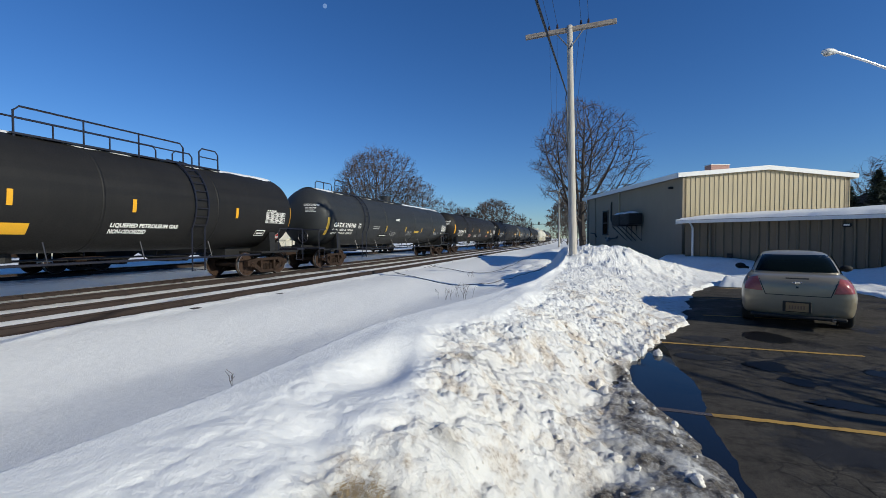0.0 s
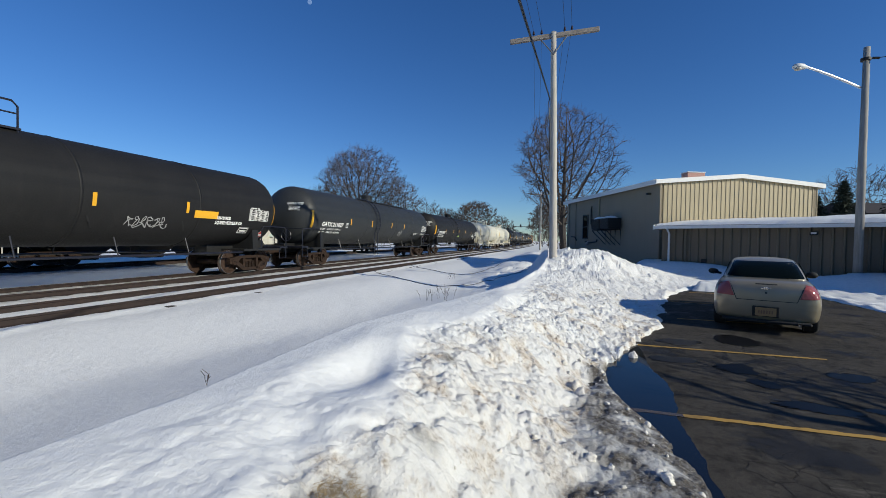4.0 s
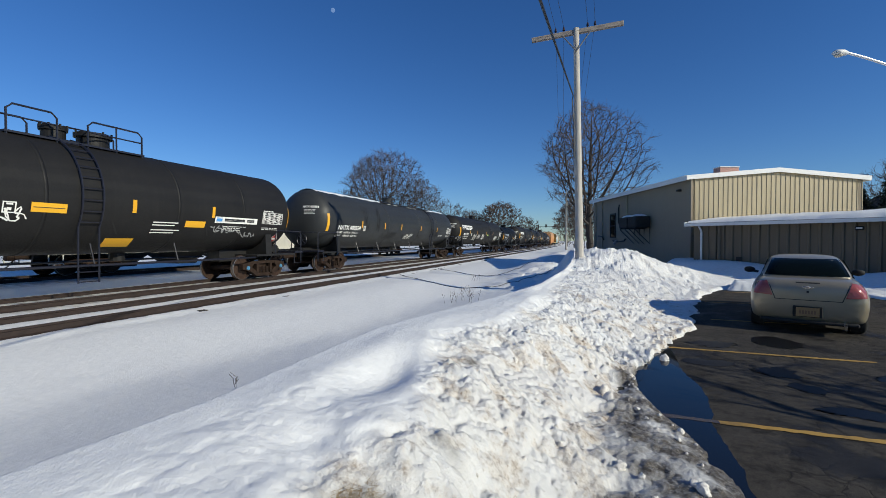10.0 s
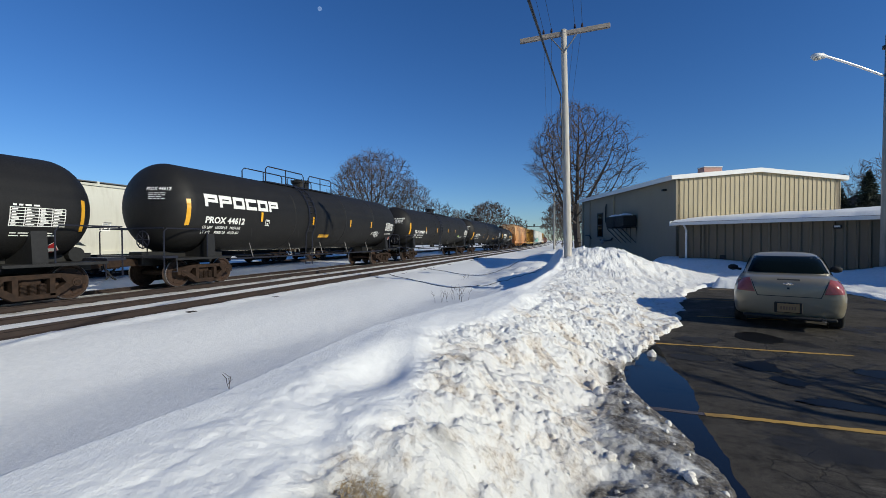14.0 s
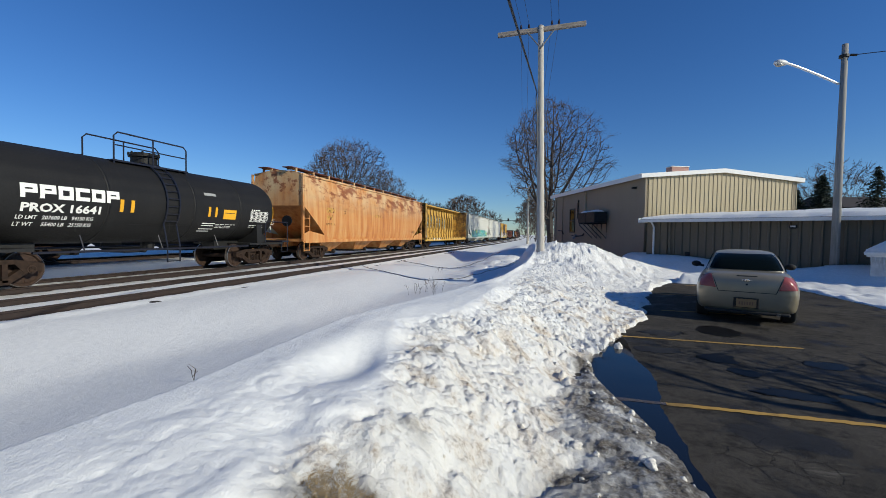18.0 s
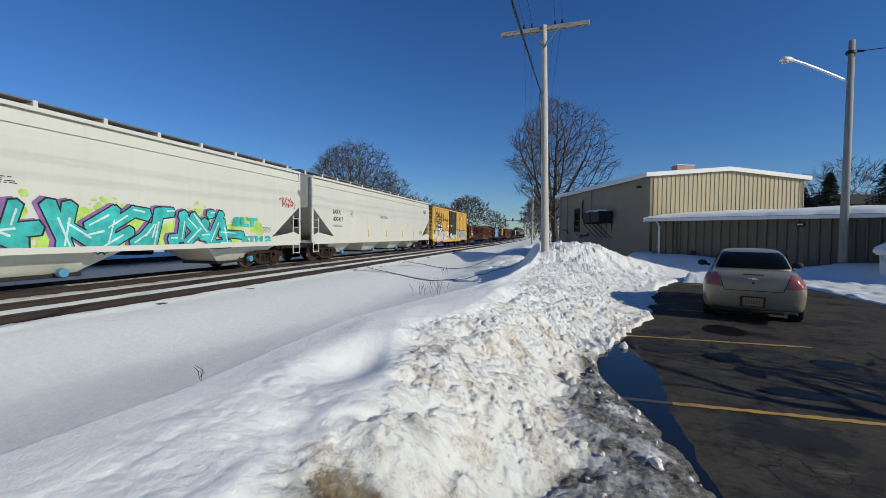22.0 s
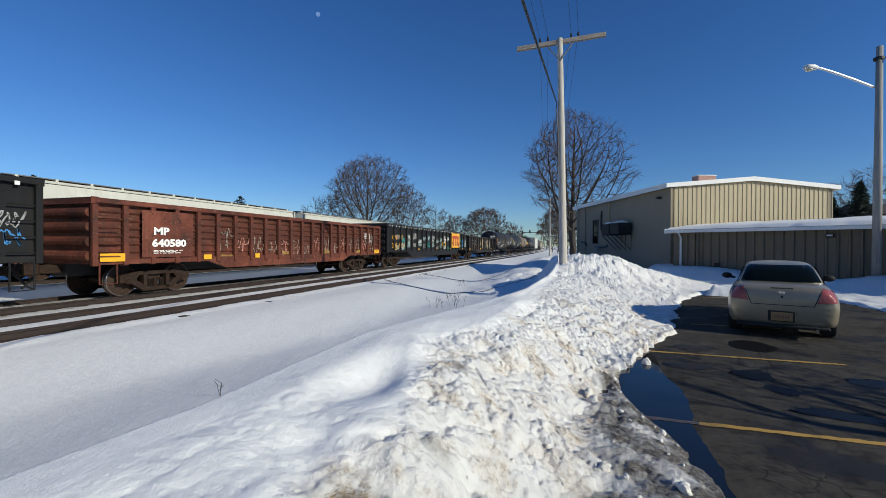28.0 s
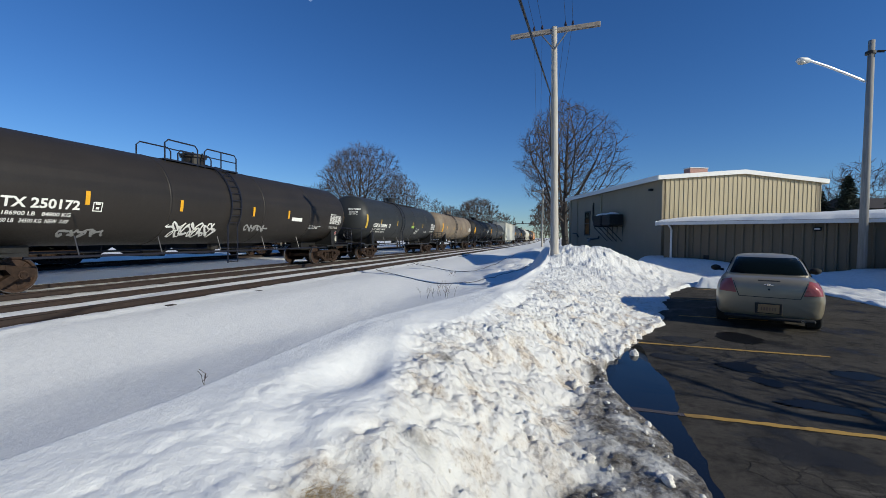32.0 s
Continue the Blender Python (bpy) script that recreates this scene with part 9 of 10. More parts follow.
decal("graffiti", box_car, GR_PINK, lambda b: wild_letters(b, -6.9, 0.84, 5.0, 0.90, 5, 34, 0.34), fs(0.012), "salmon graffiti letters")
decal("graffiti", box_car, GR_PALE, lambda b: wild_letters(b, -6.9, 0.84, 5.0, 0.90, 5, 34, 0.18, 0.0, 0.05, 0.05, 0.6), fs(0.016), "pale letter fills")
decal("graffiti", box_car, GR_WHITE_OLD, lambda b: b.faces.new([b.verts.new((-6.72 + 0.40 * math.cos(k * math.pi / 12), 1.80 + 0.62 * math.sin(k * math.pi / 12), 0)) for k in range(13)]), fs(0.004), "grey half-round graffiti shape")
decal("graffiti", box_car, GR_LIME, lambda b: (spray_cloud(b, 1.75, 0.86, 6.0, 1.30, 130, 47, 0.30), spray_cloud(b, 1.75, 0.86, 6.0, 0.7, 90, 48, 0.32)), fs(0.004), "pale lime graffiti clouds")
decal("graffiti", box_car, GR_BLACK, lambda b: wild_letters(b, 2.2, 0.94, 4.9, 0.95, 7, 37, 0.25, 0.085), fs(0.008), "black graffiti outlines")
decal("graffiti", box_car, GR_LILAC, lambda b: wild_letters(b, 2.2, 0.94, 4.9, 0.95, 7, 37, 0.24), fs(0.012), "lilac graffiti letters")
decal("graffiti", box_car, GR_PINK, lambda b: wild_letters(b, 2.2, 0.94, 4.9, 0.95, 7, 37, 0.18, 0.0, 0.03, 0.03, 0.5), fs(0.016), "salmon letter fills")
decal("graffiti", box_car, GR_TEAL, lambda b: wild_letters(b, 2.24, 0.95, 4.9, 0.92, 7, 37, 0.06, 0.0, 0.05, 0.0, 0.85), fs(0.020), "teal graffiti highlights")
decal("graffiti", box_car, GR_PALE, lambda b: spray_cloud(b, -1.5, 0.95, 1.9, 0.75, 26, 49, 0.22), flat_skin(BW + 0.166), "pale blue graffiti clouds")
decal("graffiti", box_car, GR_LIME, lambda b: spray_cloud(b, 0.3, 0.92, 1.2, 0.65, 26, 51, 0.2), flat_skin(BW + 0.168), "pale lime graffiti clouds")
decal("graffiti", box_car, GR_BLACK, lambda b: (scribble(b, -7.75, 2.45, 0.6, 0.75, 40, 0.02, 3), scribble(b, -7.05, 2.85, 0.3, 0.4, 41, 0.02, 2), scribble(b, -6.95, 2.2, 0.5, 0.3, 43, 0.02, 4), fit_words(b, "ERAB", -7.85, 1.68, 0.24, 0.62, 0.01), fit_words(b, "KOPA", -7.8, 1.48, 0.24, 0.6, 0.01)), fs(0.018), "thin black tags")
decal("emblem", box_car, DECAL_WHITE, lambda b: (quad_patch(b, 4.58, 4.74, 3.30, 3.74, 0.42, 1, 1), quad_patch(b, 5.00, 5.16, 3.30, 3.74, -0.42, 1, 1)), fs(0.0), "small white crossed shape")
decal("stencils", box_car, DECAL_DARK, lambda b: (fit_words(b, "next", 3.70, 3.53, 0.20, 0.55, 0.008), fit_words(b, "load", 3.72, 3.34, 0.20, 0.56, 0.008), fit_words(b, "any", 5.56, 3.50, 0.20, 0.42, 0.008), fit_words(b, "road", 5.52, 3.31, 0.20, 0.52, 0.008), bars(b, -2.75, 2.7, 0.3, 3, 8)), fs(0.0))
decal("stencils", box_car, DECAL_WHITE, lambda b: (bars(b, -1.3, 2.55, 1.0, 4, 3), bars(b, -0.3, 3.6, 0.9, 1, 5), quad_patch(b, -2.7, -2.35, 2.25, 2.5, 0, 1, 1)), flat_skin(BW + 0.165))
for u in (-6.75, -3.7, -0.2, 2.6, 5.6):
    decal("safety_panel", box_car, LABEL_ORANGE, lambda b: quad_patch(b, u, u + 0.6, 1.10, 1.32, 0, 1, 1), fs(0.022) if u < -1.7 or u > 1.7 else flat_skin(BW + 0.178))


def gondola(k, **spec):
    spec["L"], mid = span(k)
    g = build_gondola(spec)
    CARS.append((g[0], mid))
    return g


def mp_gondola(k, number, pale):
    car, W, e, bw, z0, z1 = gondola(k, paint=GON_RED, bays=round((span(k)[0] - 1.2) / 0.80), z1=2.60, label="oxide red gondola car with corrugated sides and rust")
    f = lambda lift: flat_skin(W + 0.012 + lift)
    un = -6.85 if k == 23 else -9.0
    decal("number_board", car, GON_RED, lambda b: quad_patch(b, un - 0.3, un + 1.4, z0 + 0.15, z1 - 0.1, 0, 2, 2), f(0.092))
    decal("reporting_mark", car, DECAL_WHITE, lambda b: (fit_words(b, "MP", un + 0.05, z1 - 0.80, 0.30, 0.5, 0.012), fit_words(b, number, un, z1 - 1.15, 0.30, 1.15, 0.014), bars(b, un + 0.05, z1 - 1.26, 1.0, 3, 3, 0.02, 0.04)), f(0.096))
    decal("safety_panel", car, LABEL_ORANGE, lambda b: (quad_patch(b, -e + 0.1, -e + 0.75, z0 + 0.06, z0 + 0.28, 0, 1, 1), quad_patch(b, e - 0.8, e - 0.15, z0 + 0.06, z0 + 0.28, 0, 1, 1), quad_patch(b, -e + 4.2 * bw, -e + 4.6 * bw, z0 + 0.04, z0 + 0.2, 0, 1, 1), quad_patch(b, -e + 7.2 * bw, -e + 7.5 * bw, z0 + 0.04, z0 + 0.2, 0, 1, 1)), f(0.09))
    rnd = random.Random(k)
    for j in range(2, round(2 * e / bw) - 1):
        u = -e + j * bw + 0.09
        gold = 3 <= j <= 6 or j in (8, 11)
        if k == 21 and j < 17:
            top = (0.75 if gold else 0.55) + rnd.uniform(-0.1, 0.15)
            decal("graffiti", car, GR_SAGE, lambda b: spray_cloud(b, u + 0.06, z0 + 0.02, bw - 0.30, top + 0.25, 110, 90 + j, 0.075), f(0.0), "worn grey-green graffiti patch")
            decal("graffiti", car, GR_GOLD if gold else GR_WHITE_OLD, lambda b: spray_cloud(b, u + 0.08, z0 + 0.02 + (0.0 if gold else 0.2), bw - 0.32, top * 0.85, 80, 190 + j, 0.075), f(0.002), "worn patch of old graffiti")
            decal("graffiti", car, GR_WHITE_OLD if j % 2 else GR_BLACK, lambda b: scribble(b, u + 0.03, z0 + 0.08, bw - 0.24, rnd.uniform(0.4, 0.7), 70 + j, 0.014, 3), f(0.004), "faded graffiti line")
        elif k == 23 and 4 < j < 20:
            decal("graffiti", car, GR_WHITE_OLD if j % 3 else GR_PINK, lambda b: scribble(b, u - 0.05, z0 + rnd.uniform(0.05, 0.3), bw - 0.12, rnd.uniform(0.5, 0.9), 70 + j + k, 0.018, 2), f(0.003), "faded chalky graffiti line")
            if j % 4 == 1:
                decal("graffiti", car, GR_GOLD, lambda b: spray_cloud(b, u + 0.1, z0 + 0.02, bw - 0.35, 0.35, 10, 90 + j, 0.12), f(0.0), "worn patch of old graffiti")
        elif j % 2:
            decal("graffiti", car, pale, lambda b: bars(b, u + 0.1, z0 + 1.1, 0.3, 3, j, 0.05, 0.1), f(0.0), "faded white marks")
    decal("emblem", car, DECAL_WHITE, lambda b: (scribble(b, e - 2.4 * bw, z0 + 0.65, 1.3 * bw, 0.6, 7 + k, 0.022, 3), [quad_patch(b, e - 2.5 * bw, e - 1.6 * bw, z0 + 0.95 + i * 0.12, z0 + 1.0 + i * 0.12, 0.1, 1, 1) for i in range(3)]), f(0.002), "faded white winged emblem")
    return car


def ttx_gondola(k, seed):
    car, W, e, bw, z0, z1 = gondola(k, paint=GON_BLACK, bays=19, z1=2.88, z0=1.10, corrugated=False, belly=0.42, label="black gondola car covered in graffiti, with an orange emblem panel")
    f = lambda lift: flat_skin(W + 0.006 + lift)
    rnd = random.Random(seed)
    decal("reporting_mark", car, STRIPE, lambda b: (fit_words(b, "GN", -9.80, z1 - 0.95, 0.46, 0.72, 0.012), fit_words(b, "TX", -8.60, z1 - 0.95, 0.46, 0.66, 0.012)), f(0.009))
    decal("reporting_mark", car, STRIPE, lambda b: (fit_words(b, "295", -9.80, z0 + 0.28, 0.46, 0.82, 0.012), fit_words(b, "911", -8.60, z0 + 0.28, 0.46, 0.78, 0.012)), f(0.009))
    cols = [DECAL_WHITE, GR_PALE, GR_TEAL, DECAL_WHITE, GR_BLUE, DECAL_WHITE, GR_PALE, DECAL_GREY]
    u = -e + 1.4
    while u < e - 0.8:
        if not 4.0 < u < 7.5:
            w = rnd.uniform(0.55, 0.95)
            for q in range(2):
                decal("graffiti", car, cols[rnd.randrange(8)], lambda b: scribble(b, u, z0 + rnd.uniform(0.05, 0.35) + 0.55 * q, w, rnd.uniform(0.3, 0.6), seed * 40 + rnd.randrange(999), rnd.uniform(0.022, 0.044), rnd.choice((3, 4, 5))), f(0.002 + 0.002 * q), "sprayed graffiti tag")
        u += bw
    decal("graffiti", car, DECAL_WHITE, lambda b: (fit_words(b, "SO", 2.22, z0 + 0.75, 0.85, 1.0, 0.004), fit_words(b, "KANO", 3.34, z0 + 0.95, 0.36, 0.75, 0.002)), f(0.006), "white sprayed letters")
    decal("graffiti", car, GR_TEAL, lambda b: fit_words(b, "ALMA", 3.37, z0 + 0.02, 0.24, 0.7, 0.008), f(0.006), "teal sprayed letters")
    for q in range(3):
        decal("emblem_panel", car, LABEL_ORANGE, lambda b: quad_patch(b, 4.37 + q * 1.01, 4.37 + (q + 1) * 1.01 - 0.02, z0 + 0.25, z1 - 0.08, 0, 1, 1), f(0.115), "orange panel")
    for u in (1.44, 2.50):
        decal("emblem_panel", car, LABEL_ORANGE, lambda b: (quad_patch(b, u, u + 0.14, z0 + 0.42, z0 + 0.78, 0.1, 1, 1), quad_patch(b, u + 0.42, u + 0.56, z0 + 0.42, z0 + 0.78, 0.1, 1, 1), quad_patch(b, u + 0.14, u + 0.42, z0 + 0.42, z0 + 0.52, 0.03, 1, 1), quad_patch(b, u + 0.20, u + 0.48, z0 + 0.68, z0 + 0.78, 0.03, 1, 1)), f(0.008), "orange slanted frame")

    def logo(b):
        quad_patch(b, 4.60, 6.45, z1 - 0.62, z1 - 0.34, 0, 1, 1)
        for u in (4.82, 5.72):
            quad_patch(b, u, u + 0.34, z0 + 0.42, z1 - 0.62, 0, 1, 1)
        quad_patch(b, 6.28, 6.60, z0 + 0.42, z1 - 0.34, 0.52, 1, 1)
        quad_patch(b, 6.80, 7.12, z0 + 0.42, z1 - 0.34, -0.52, 1, 1, 0.002)
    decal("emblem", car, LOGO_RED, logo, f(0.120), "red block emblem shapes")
    decal("graffiti", car, GR_BLACK, lambda b: (scribble(b, 4.47, z0 + 0.35, 0.5, 0.6, seed + 3, 0.02, 4), scribble(b, 5.72, z0 + 0.4, 0.45, 0.6, seed + 4, 0.02, 4), scribble(b, 6.82, z0 + 0.3, 0.5, 0.5, seed + 5, 0.02, 4)), f(0.126), "thin black tags")
    for j in range(19):
        decal("paint_mark", car, DECAL_WHITE, lambda b: [quad_patch(b, -e + j * bw + 0.2 + i * 0.45, -e + j * bw + 0.30 + i * 0.45, z1 - 0.07, z1 + 0.02, 0, 1, 1) for i in range(2)], f(0.118))
    decal("safety_panel", car, LABEL_ORANGE, lambda b: [quad_patch(b, u, u + 0.55, z0 + 0.02, z0 + 0.2, 0, 1, 1) for u in (-9.6, -5.0, -0.6, 4.0, 8.6)], f(0.004))
    return car


mp_gondola(21, "650099", GR_PALE)
blue_car = ttx_gondola(22, 5)
for q, (mt, th, gr, pt) in enumerate(((GR_WHITE, 0.40, 0.07, 1.0), (GR_BLACK, 0.40, 0.035, 1.0), (GR_BLUE, 0.40, 0.0, 1.0), (GR_PALE, 0.08, 0.0, 0.6))):
    decal("graffiti", blue_car, mt, lambda b: wild_letters(b, -6.6, 1.25, 4.6, 1.30, 4, 71, th, gr, 0, 0, pt), flat_skin(1.486 + 0.118 + q * 0.005), "large bright blue graffiti piece")
mp_gondola(23, "640580", DECAL_WHITE)
ttx_gondola(24, 9)
g25, W, e, bw, z0, z1 = gondola(25, paint=GON_BROWN, bays=15, z1=2.62, z0=1.0, corrugated=False, belly=0.3, label="brown-black gondola car with faded graffiti panels")
decal("reporting_mark", g25, DECAL_WHITE, lambda b: (words(b, "GO", -e + 0.20 * e + 0.4, z1 - 0.55, 0.34, 0.012, 1.2), words(b, "NX", -e + 0.3667 * e + 0.1, z1 - 0.55, 0.34, 0.012, 1.2), words(b, "330", -e + 0.192 * e + 0.4, z1 - 0.98, 0.34, 0.012, 1.2), words(b, "460", -e + 0.358 * e + 0.1, z1 - 0.98, 0.34, 0.012, 1.2)), flat_skin(W + 0.01))
for j in range(2, 14):
    u = -e + j * bw + 0.1
    if j not in (3, 7):
        decal("rust_patch", g25, GON_RUST, lambda b: spray_cloud(b, u + 0.02, z0 + 0.30, bw - 0.24, 1.35, 260, 240 + j, 0.065), flat_skin(W + 0.004), "rust-brown bare steel")
for j in (5, 6, 8, 9, 10):
    u = -e + j * bw + 0.1
    tall = 1.18 if j in (6, 8) else 0.95
    if j > 5:
        decal("graffiti", g25, GR_CREAM, lambda b: spray_cloud(b, u + 0.03, z0 + 0.30, bw - 0.30, tall + 0.12, 260, 260 + j, 0.085), flat_skin(W + 0.008), "faded cream graffiti fill")
        decal("graffiti", g25, GR_FOAM, lambda b: spray_cloud(b, u + 0.03, z0 + 0.22, bw - 0.30, 0.46, 90, 60 + j, 0.07), flat_skin(W + 0.012), "faded sea-green graffiti foot")
        decal("graffiti", g25, GR_DUSTY, lambda b: spray_cloud(b, u + 0.12, z0 + 0.75, bw - 0.48, 0.55, 34, 290 + j, 0.07), flat_skin(W + 0.014), "dusty red graffiti clouds")
        decal("graffiti", g25, GR_DUSTY, lambda b: wild_letters(b, u + 0.10, z0 + 0.42, bw - 0.42, 0.80, 1, 80 + j, 0.05), flat_skin(W + 0.018), "dull red graffiti outline")
        decal("graffiti", g25, GR_GOLD, lambda b: scribble(b, u + 0.10, z0 + 1.02, bw - 0.42, 0.42, 310 + j, 0.03, 4), flat_skin(W + 0.021), "worn gold tag")
    for q, mt in enumerate((GR_CREAM, GR_WHITE_OLD)):
        decal("graffiti", g25, mt, lambda b: scribble(b, u + 0.05, z0 + (0.62 if j == 5 else 0.95) + 0.12 * q, bw - 0.3, 0.55 - 0.15 * q, 83 + j + 20 * q, 0.024, 5), flat_skin(W + 0.024 + 0.003 * q), "pale sprayed tag")
decal("graffiti", g25, GR_GOLD, lambda b: [scribble(b, -e + j * bw + 0.15, z0 + 0.75, bw - 0.35, 0.5, 330 + j, 0.018, 3) for j in (11, 12, 13)], flat_skin(W + 0.024), "worn gold tags")
decal("safety_panel", g25, LABEL_ORANGE, lambda b: [quad_patch(b, -e + u * bw, -e + u * bw + 0.5, z0 + 0.1, z0 + 0.26, 0, 1, 1) for u in (0.3, 5.4, 9.1, 11.6, 14.1)], flat_skin(W + 0.022))
tank(26, label="long brown-black tank car with white numbers and a graffiti tag", mark="NATX 250172", sub="LD LMT  186900 LB   84800 KG", sub2="LT WT     76100 LB   34500 KG  NEW  7-97", mark_at=-7.4, mark_w=2.1, mark_size=0.32, paint=paint("brown-black tank paint", (0.024, 0.020, 0.017), 0.5, (0.05, 0.042, 0.036), 0.2), walks=((-2.2, -0.9, 0), (-0.6, 0.95, 1)), ladder=0.0, dome=-0.5, R=1.46, zc=2.56, tape=(-5.18, -2.37, 0.94, 3.15), tag_th=0.055, tags=((-2.7, 2.2, -1.2, 0.5, 95, W_), (0.6, 1.4, -0.95, 0.25, 97, G_), (-5.6, 1.2, -1.2, 0.2, 98, G_)), labels=((3.46, 0.75, -0.45, 0.16, DECAL_WHITE),))
tank(27, label="grey-black tank car with rusty trucks", mark="CEFX 20084", paint=TANK_GREY, labels=((0.6, 0.6, -0.45, 0.18, GR_GREEN),), tags=((1.6, 0.9, -0.95, 0.5, 99, W_),), stripe=STRIPE_DIM)
tank(28, label="rusty tan tank car with brown stains", paint=TANK_TAN, R=1.4)
tank(29, label="black tank car in the distance", R=1.4)
tank(30, label="small dark tank car in the distance", R=1.4, paint=TANK_GREY, end=0.8)
hopper(31, label="pale grey covered hopper in the distance", paint=HOP_GREY, chutes=3)
# the rest of the train, coming up from far off
s0 = GAPS[-1]
for i, (kind, ln) in enumerate((("tank", 18.0), ("tank", 20.0), ("white", 20.0), ("tank", 20.0), ("tank", 20.0), ("rust", 21.0), ("rust", 21.0), ("box", 19.0), ("gon", 20.0), ("gon", 20.0), ("tank", 20.0), ("tank", 20.0))):
    spec = dict(L=ln, label="freight car at the far end of the train")
    if kind in ("tank", "white"):
        if kind == "white":
            spec.update(WT)
        else:
            spec["paint"] = TANK_BLACK if i % 2 else TANK_GREY
        car = build_tank_car(spec)
    elif kind == "rust":
        car = build_hopper(dict(spec, paint=HOP_RUST, curved=True))
    elif kind == "box":
        car = build_boxcar(dict(spec, paint=BOX_YELLOW, door=(-1, 2)))[0]
    else:
        car = build_gondola(dict(spec, paint=GON_RED))[0]
    CARS.append((car, s0 + ln / 2))
    s0 += ln

# ---- hopper cars parked on the siding beyond ----
first = build_hopper(dict(L=18.0, zt=4.05, board=0.16, walk_paint=GALV, label="dingy white covered hopper standing on the siding", group="parked hoppers", paint=HOP_GREY, chute_paint=FRAME_BLACK, curved=True, chutes=4))
PARKED_END = 28.3
first.matrix_basis = pose(TRACK_FAR, PARKED_END + 9.3, RAIL_Z)
for k in range(3):
    copy_thing(first, pose(TRACK_FAR, PARKED_END - 9.0 - 18.3 * k, RAIL_Z))
del WHEELSETS[-4:]

# ---- small things ----
# a tilted line of signal heads far up the line
sig = thing("signal_gantry", "distant railway signal heads over the line", "railway signal", m=pose(-8.5, 148, 0))
bm = bmesh.new()
rod(bm, (-9, 0, 0), (-9, 0, 7.2), 0.12)
rod(bm, (3, 0, 0), (3, 0, 7.2), 0.12)
rod(bm, (-9, 0, 6.4), (3, 0, 6.4), 0.10)
part("gantry", bm, SIGNAL_BLACK, sig)
for x in (-6.5, -3.5, -0.5, 1.5):
    part("signal_head", bmesh_box(x - 0.24, x + 0.24, -0.15, 0.15, 6.2, 7.2), SIGNAL_BLACK, sig)

# dry weeds poking out of the field
def weed(x, y, h, n, seed):
    rnd = random.Random(seed)
    bm = bmesh.new()
    z = float(snow_height(np.array(x), np.array(y))) - 0.03
    for _ in range(n):
        p = Vector((x + rnd.uniform(-0.2, 0.2), y + rnd.uniform(-0.1, 0.1), z))
        d = Vector((rnd.uniform(-0.35, 0.35), rnd.uniform(-0.3, 0.3), 1)).normalized()
        pts = [p]
        for k in range(5):
            p = p + d * h / 5 * rnd.uniform(0.7, 1.2)
            d = (d + Vector((rnd.uniform(-0.2, 0.2), rnd.uniform(-0.2, 0.2), 0))).normalized()
            pts.append(p)
            if k > 1:
                q = p + Vector((rnd.uniform(-0.08, 0.08), rnd.uniform(-0.08, 0.08), 0.07))
                rod(bm, p, q, 0.003, 3)
        pipe(bm, pts, 0.0028, 3)
    tagged(part("dry_weed", bm, DRY_WEED), "thin dry weed stalks standing out of the snow", "weed", "dry weeds")


for q in ((-3.9, 3.75, 0.20, 2, 6), (-4.0, 12.2, 0.34, 6, 2), (-3.6, 12.6, 0.4, 6, 3), (-3.2, 11.9, 0.35, 5, 4), (-5.2, 19.5, 0.3, 5, 5)):
    weed(*q)


def grass_tuft():
    """Matted dry grass where the snow has melted through."""
    rnd = random.Random(77)
    verts, faces = [], []
    for _ in range(5200):
        a, r = rnd.uniform(0, math.tau), rnd.random() ** 0.7
        lobe = 1 + 0.3 * math.sin(3 * a + 0.7) + 0.15 * math.sin(7 * a)
        x, y = -0.78 + 0.17 * r * lobe * math.cos(a), 1.44 + 0.20 * r * lobe * math.sin(a)
        z = float(snow_height(np.array(x), np.array(y)))
        d = Vector((rnd.uniform(-1, 1), rnd.uniform(-1, 1), rnd.uniform(-0.1, 0.55) * (1.3 - r))).normalized() * rnd.uniform(0.02, 0.075)
        s = d.cross(Vector((0, 0, 1))).normalized() * 0.0017
        p = Vector((x, y, z - 0.004))
        i = len(verts)
        verts += [tuple(p - s), tuple(p + s), tuple(p + d)]
        faces.append((i, i + 1, i + 2))
    me = bpy.data.meshes.new("dry_grass")
    me.from_pydata(verts, [], faces)
    tagged(part("dry_grass", me, DRY_GRASS), "matted dry grass showing through the snow", "grass", kind="stuff")


grass_tuft()


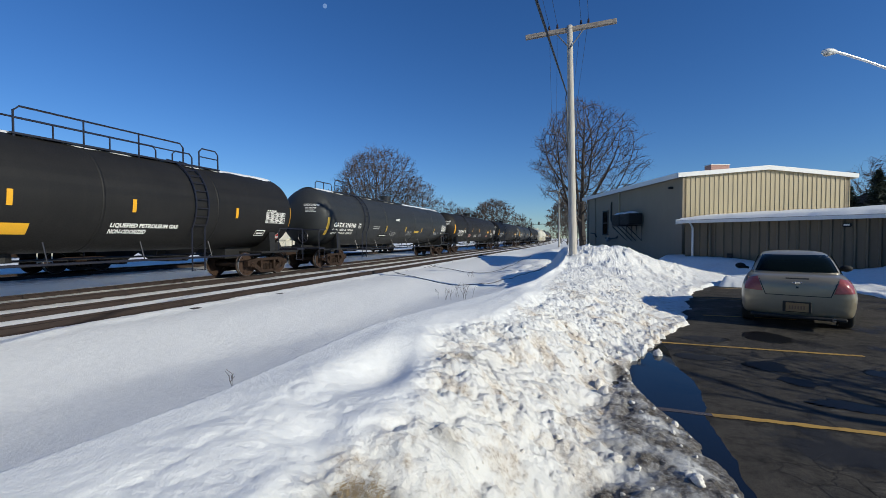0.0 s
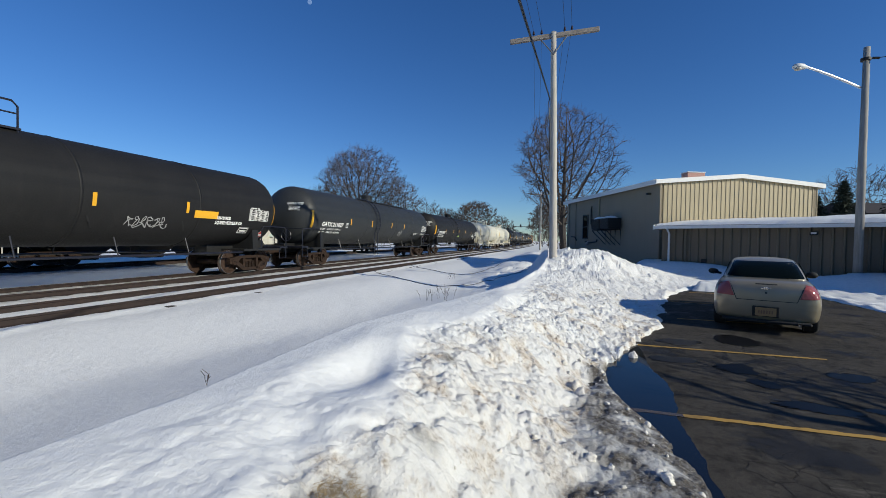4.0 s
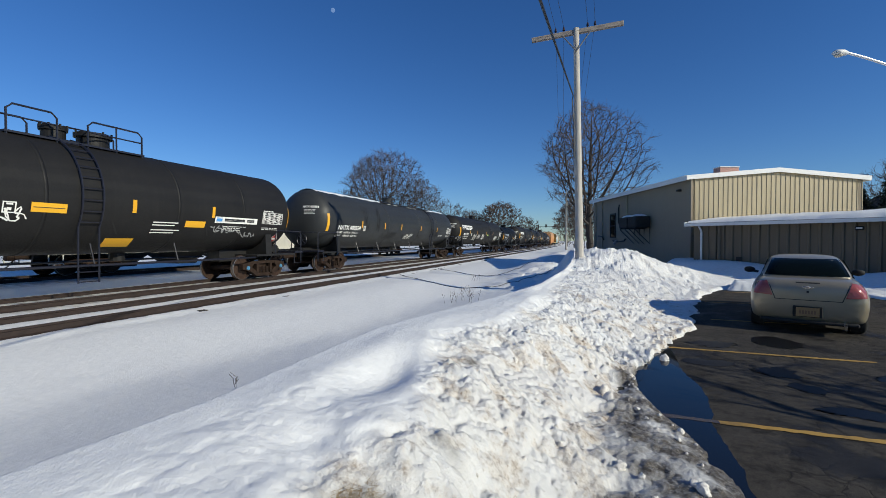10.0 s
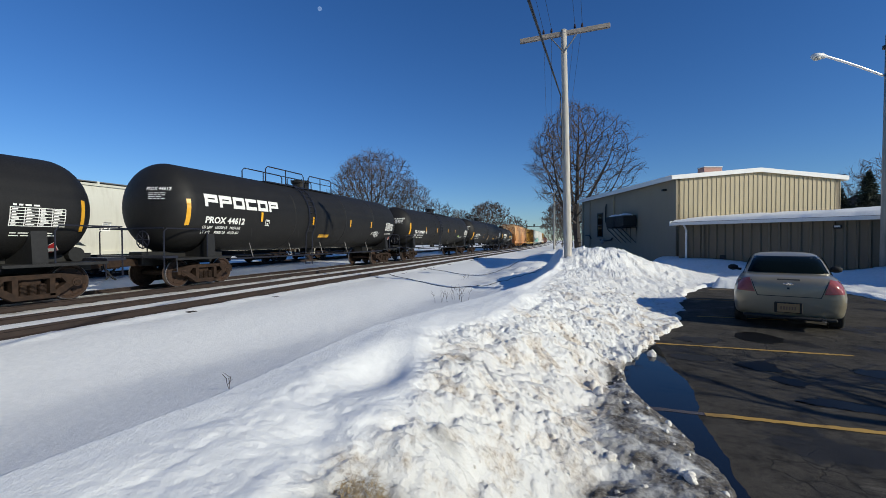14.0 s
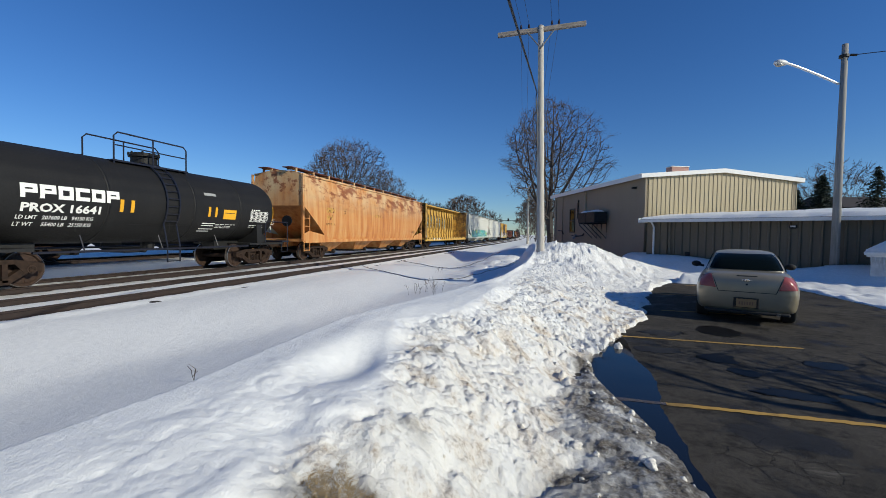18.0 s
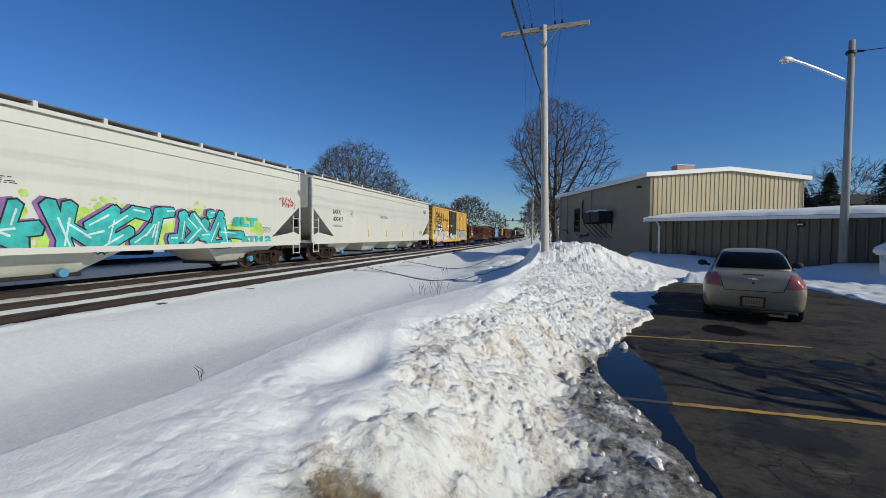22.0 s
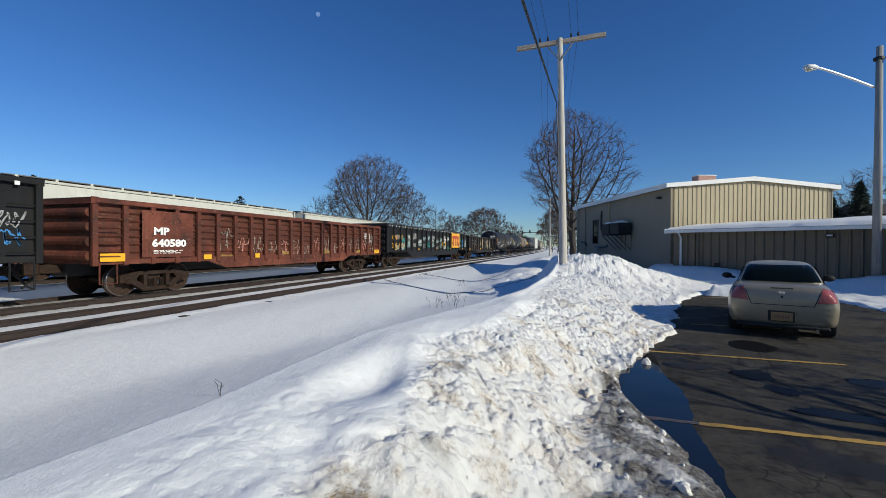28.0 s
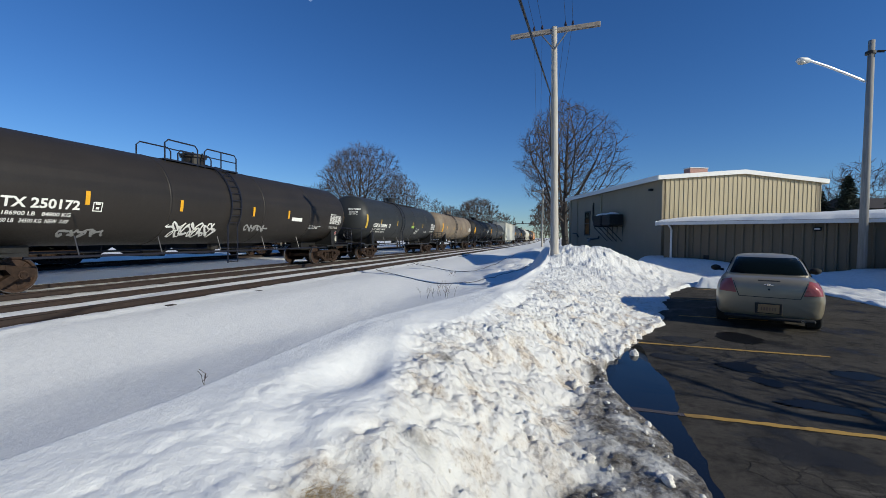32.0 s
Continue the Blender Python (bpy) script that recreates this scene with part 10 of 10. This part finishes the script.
def snow_lumps():
    """Loose clods of snow on the bank and along the lot's edge."""
    rnd = random.Random(5)
    base = []
    for q in range(5):
        bm = bmesh.new()
        bmesh.ops.create_icosphere(bm, subdivisions=3, radius=1.0)
        for v in bm.verts:
            v.co *= 1 + 0.42 * noise.noise(v.co * 1.6 + Vector((q * 7, 0, 0))) + 0.22 * noise.noise(v.co * 4.5 + Vector((0, q * 5, 0)))
            v.co.z *= 0.75
        base.append(mesh_of("snow_clod", bm, SNOW_CLOD, True))
    spots = []
    for _ in range(240):
        y = rnd.uniform(1.6, 12.5)
        xe, xc = float(edge_x(y)), float(crest_x(y))
        f = rnd.random()
        if f < 0.35:
            x = xe - abs(rnd.gauss(0, 0.12)) - 0.03
        else:
            x = xc + (xe - xc) * rnd.uniform(0.45, 0.98)
        spots.append((x, y, min(0.045, 0.008 + rnd.expovariate(95)) * (1.0 if y > 3 else 0.7)))
    spots += [(0.93, 6.42, 0.075), (0.13, 4.66, 0.06), (0.16, 4.46, 0.055)]
    for x, y, r in spots:
        z = max(0.0 if x > float(edge_x(y)) - 0.02 else -9, float(snow_height(np.array(x), np.array(y))))
        ob = part("snow_clod", rnd.choice(base), None, None, m=pose(x, y, z + r * 0.12, rnd.uniform(0, 360), rnd.uniform(0, 360), rnd.uniform(0, 360)))
        ob.scale = (r, r * rnd.uniform(0.7, 1.2), r * rnd.uniform(0.7, 1.1))
        tagged(ob, "loose clod of ploughed snow on the bank", "snow clod", "snow clods")


snow_lumps()

# the icy snow-capped bin by the wing's wall, and houses beyond
bin_ = thing("snow_capped_bin", "pale box with a peaked lid under snow, hung with icicles", "bin", m=pose(10.08, 16.90, 0.26, 0, 0, -34))
part("box", bmesh_box(0.0, 2.4, -0.6, 0.6, 0.0, 0.84, 0.03), ICE, bin_)
bm = bmesh.new()
rings = [[bm.verts.new(q) for q in ((x0, -y, z), (x1, -y, z), (x1, y, z), (x0, y, z))] for x0, x1, y, z in ((-0.14, 2.54, 0.74, 0.80), (-0.16, 2.56, 0.76, 1.00), (1.25, 1.35, 0.05, 1.95))]
for q0, q1 in zip(rings, rings[1:]):
    for k in range(4):
        bm.faces.new((q0[k], q0[(k + 1) % 4], q1[(k + 1) % 4], q1[k]))
bm.faces.new(rings[0][::-1])
bm.faces.new(rings[2])
bmesh.ops.bevel(bm, geom=list(bm.edges), offset=0.07, segments=3, affect="EDGES", clamp_overlap=True)
part("snow_cap", bm, SNOW_CAP, bin_, "smooth snow over the peaked lid", smooth=True)
rnd = random.Random(4)
for k in range(26):
    x = 0.02 + k * 0.094
    bm = bmesh.new()
    rod(bm, (x, -0.66, 0.82), (x + rnd.uniform(-0.01, 0.01), -0.66, 0.82 - rnd.uniform(0.2, 0.65)), 0.035, 6, 0.004)
    part("icicle", bm, ICE, bin_)
house = thing("house", "distant brown-roofed house behind the conifers", "house", m=pose(29.5, 42.5, 0, 0, 0, 10))
part("wall", bmesh_box(-7, 7, 0, 6, 0, 4.2), HOUSE_BROWN, house)
bm = bmesh.new()
prism(bm, [(-0.5, 4.2), (6.5, 4.2), (3, 5.3)], 0, -7.4, 7.4)
part("roof", bm, HOUSE_BROWN, house)

# the day moon
bm = bmesh.new()
bmesh.ops.create_icosphere(bm, subdivisions=4, radius=14)
moon = part("moon", bm, MOON_GLOW, smooth=True)
moon.matrix_basis = pose(-1665, 2496, 1558)
tagged(moon, "pale day moon in a clear blue sky", "moon", kind="structure")


def motions():
    """The train runs towards and past the camera at an even pace; its wheels turn while they are near."""
    for car, mid in CARS:
        rows = []
        for k in range(33):
            p, a = on_track(TRACK_TRAIN, mid - travelled(k))
            rows.append((float(k), pose(p.x, p.y, RAIL_Z, 0, 0, math.degrees(a))))
        walk(car, rows)
    stations = dict((c.name, m) for c, m in CARS)
    step = 1.0 / FPS
    for w, car in WHEELSETS:
        mid = stations[car.name]
        y = w.parent.matrix_basis.translation.y + w.matrix_basis.translation.y
        home = w.matrix_basis.copy()
        t0 = max(0.0, (mid + y - 26.0) / 16.1)
        t1 = min(32.0, (mid + y - 1.0) / 16.1)
        if t0 >= 32.0 or t1 <= 0.0 or t1 - t0 < 0.1:
            continue
        rows = [(0.0, home)] if t0 > 0.06 else []
        n = int((t1 - t0) * FPS)
        for i in range(n + 1):
            t = t0 + i * step
            rows.append((t, home @ Matrix.Rotation((travelled(t) - travelled(t0)) / WHEEL_R, 4, "X")))
        if rows[-1][0] < 31.95:
            rows.append((32.0, rows[-1][1]))
        walk(w, rows)


motions()
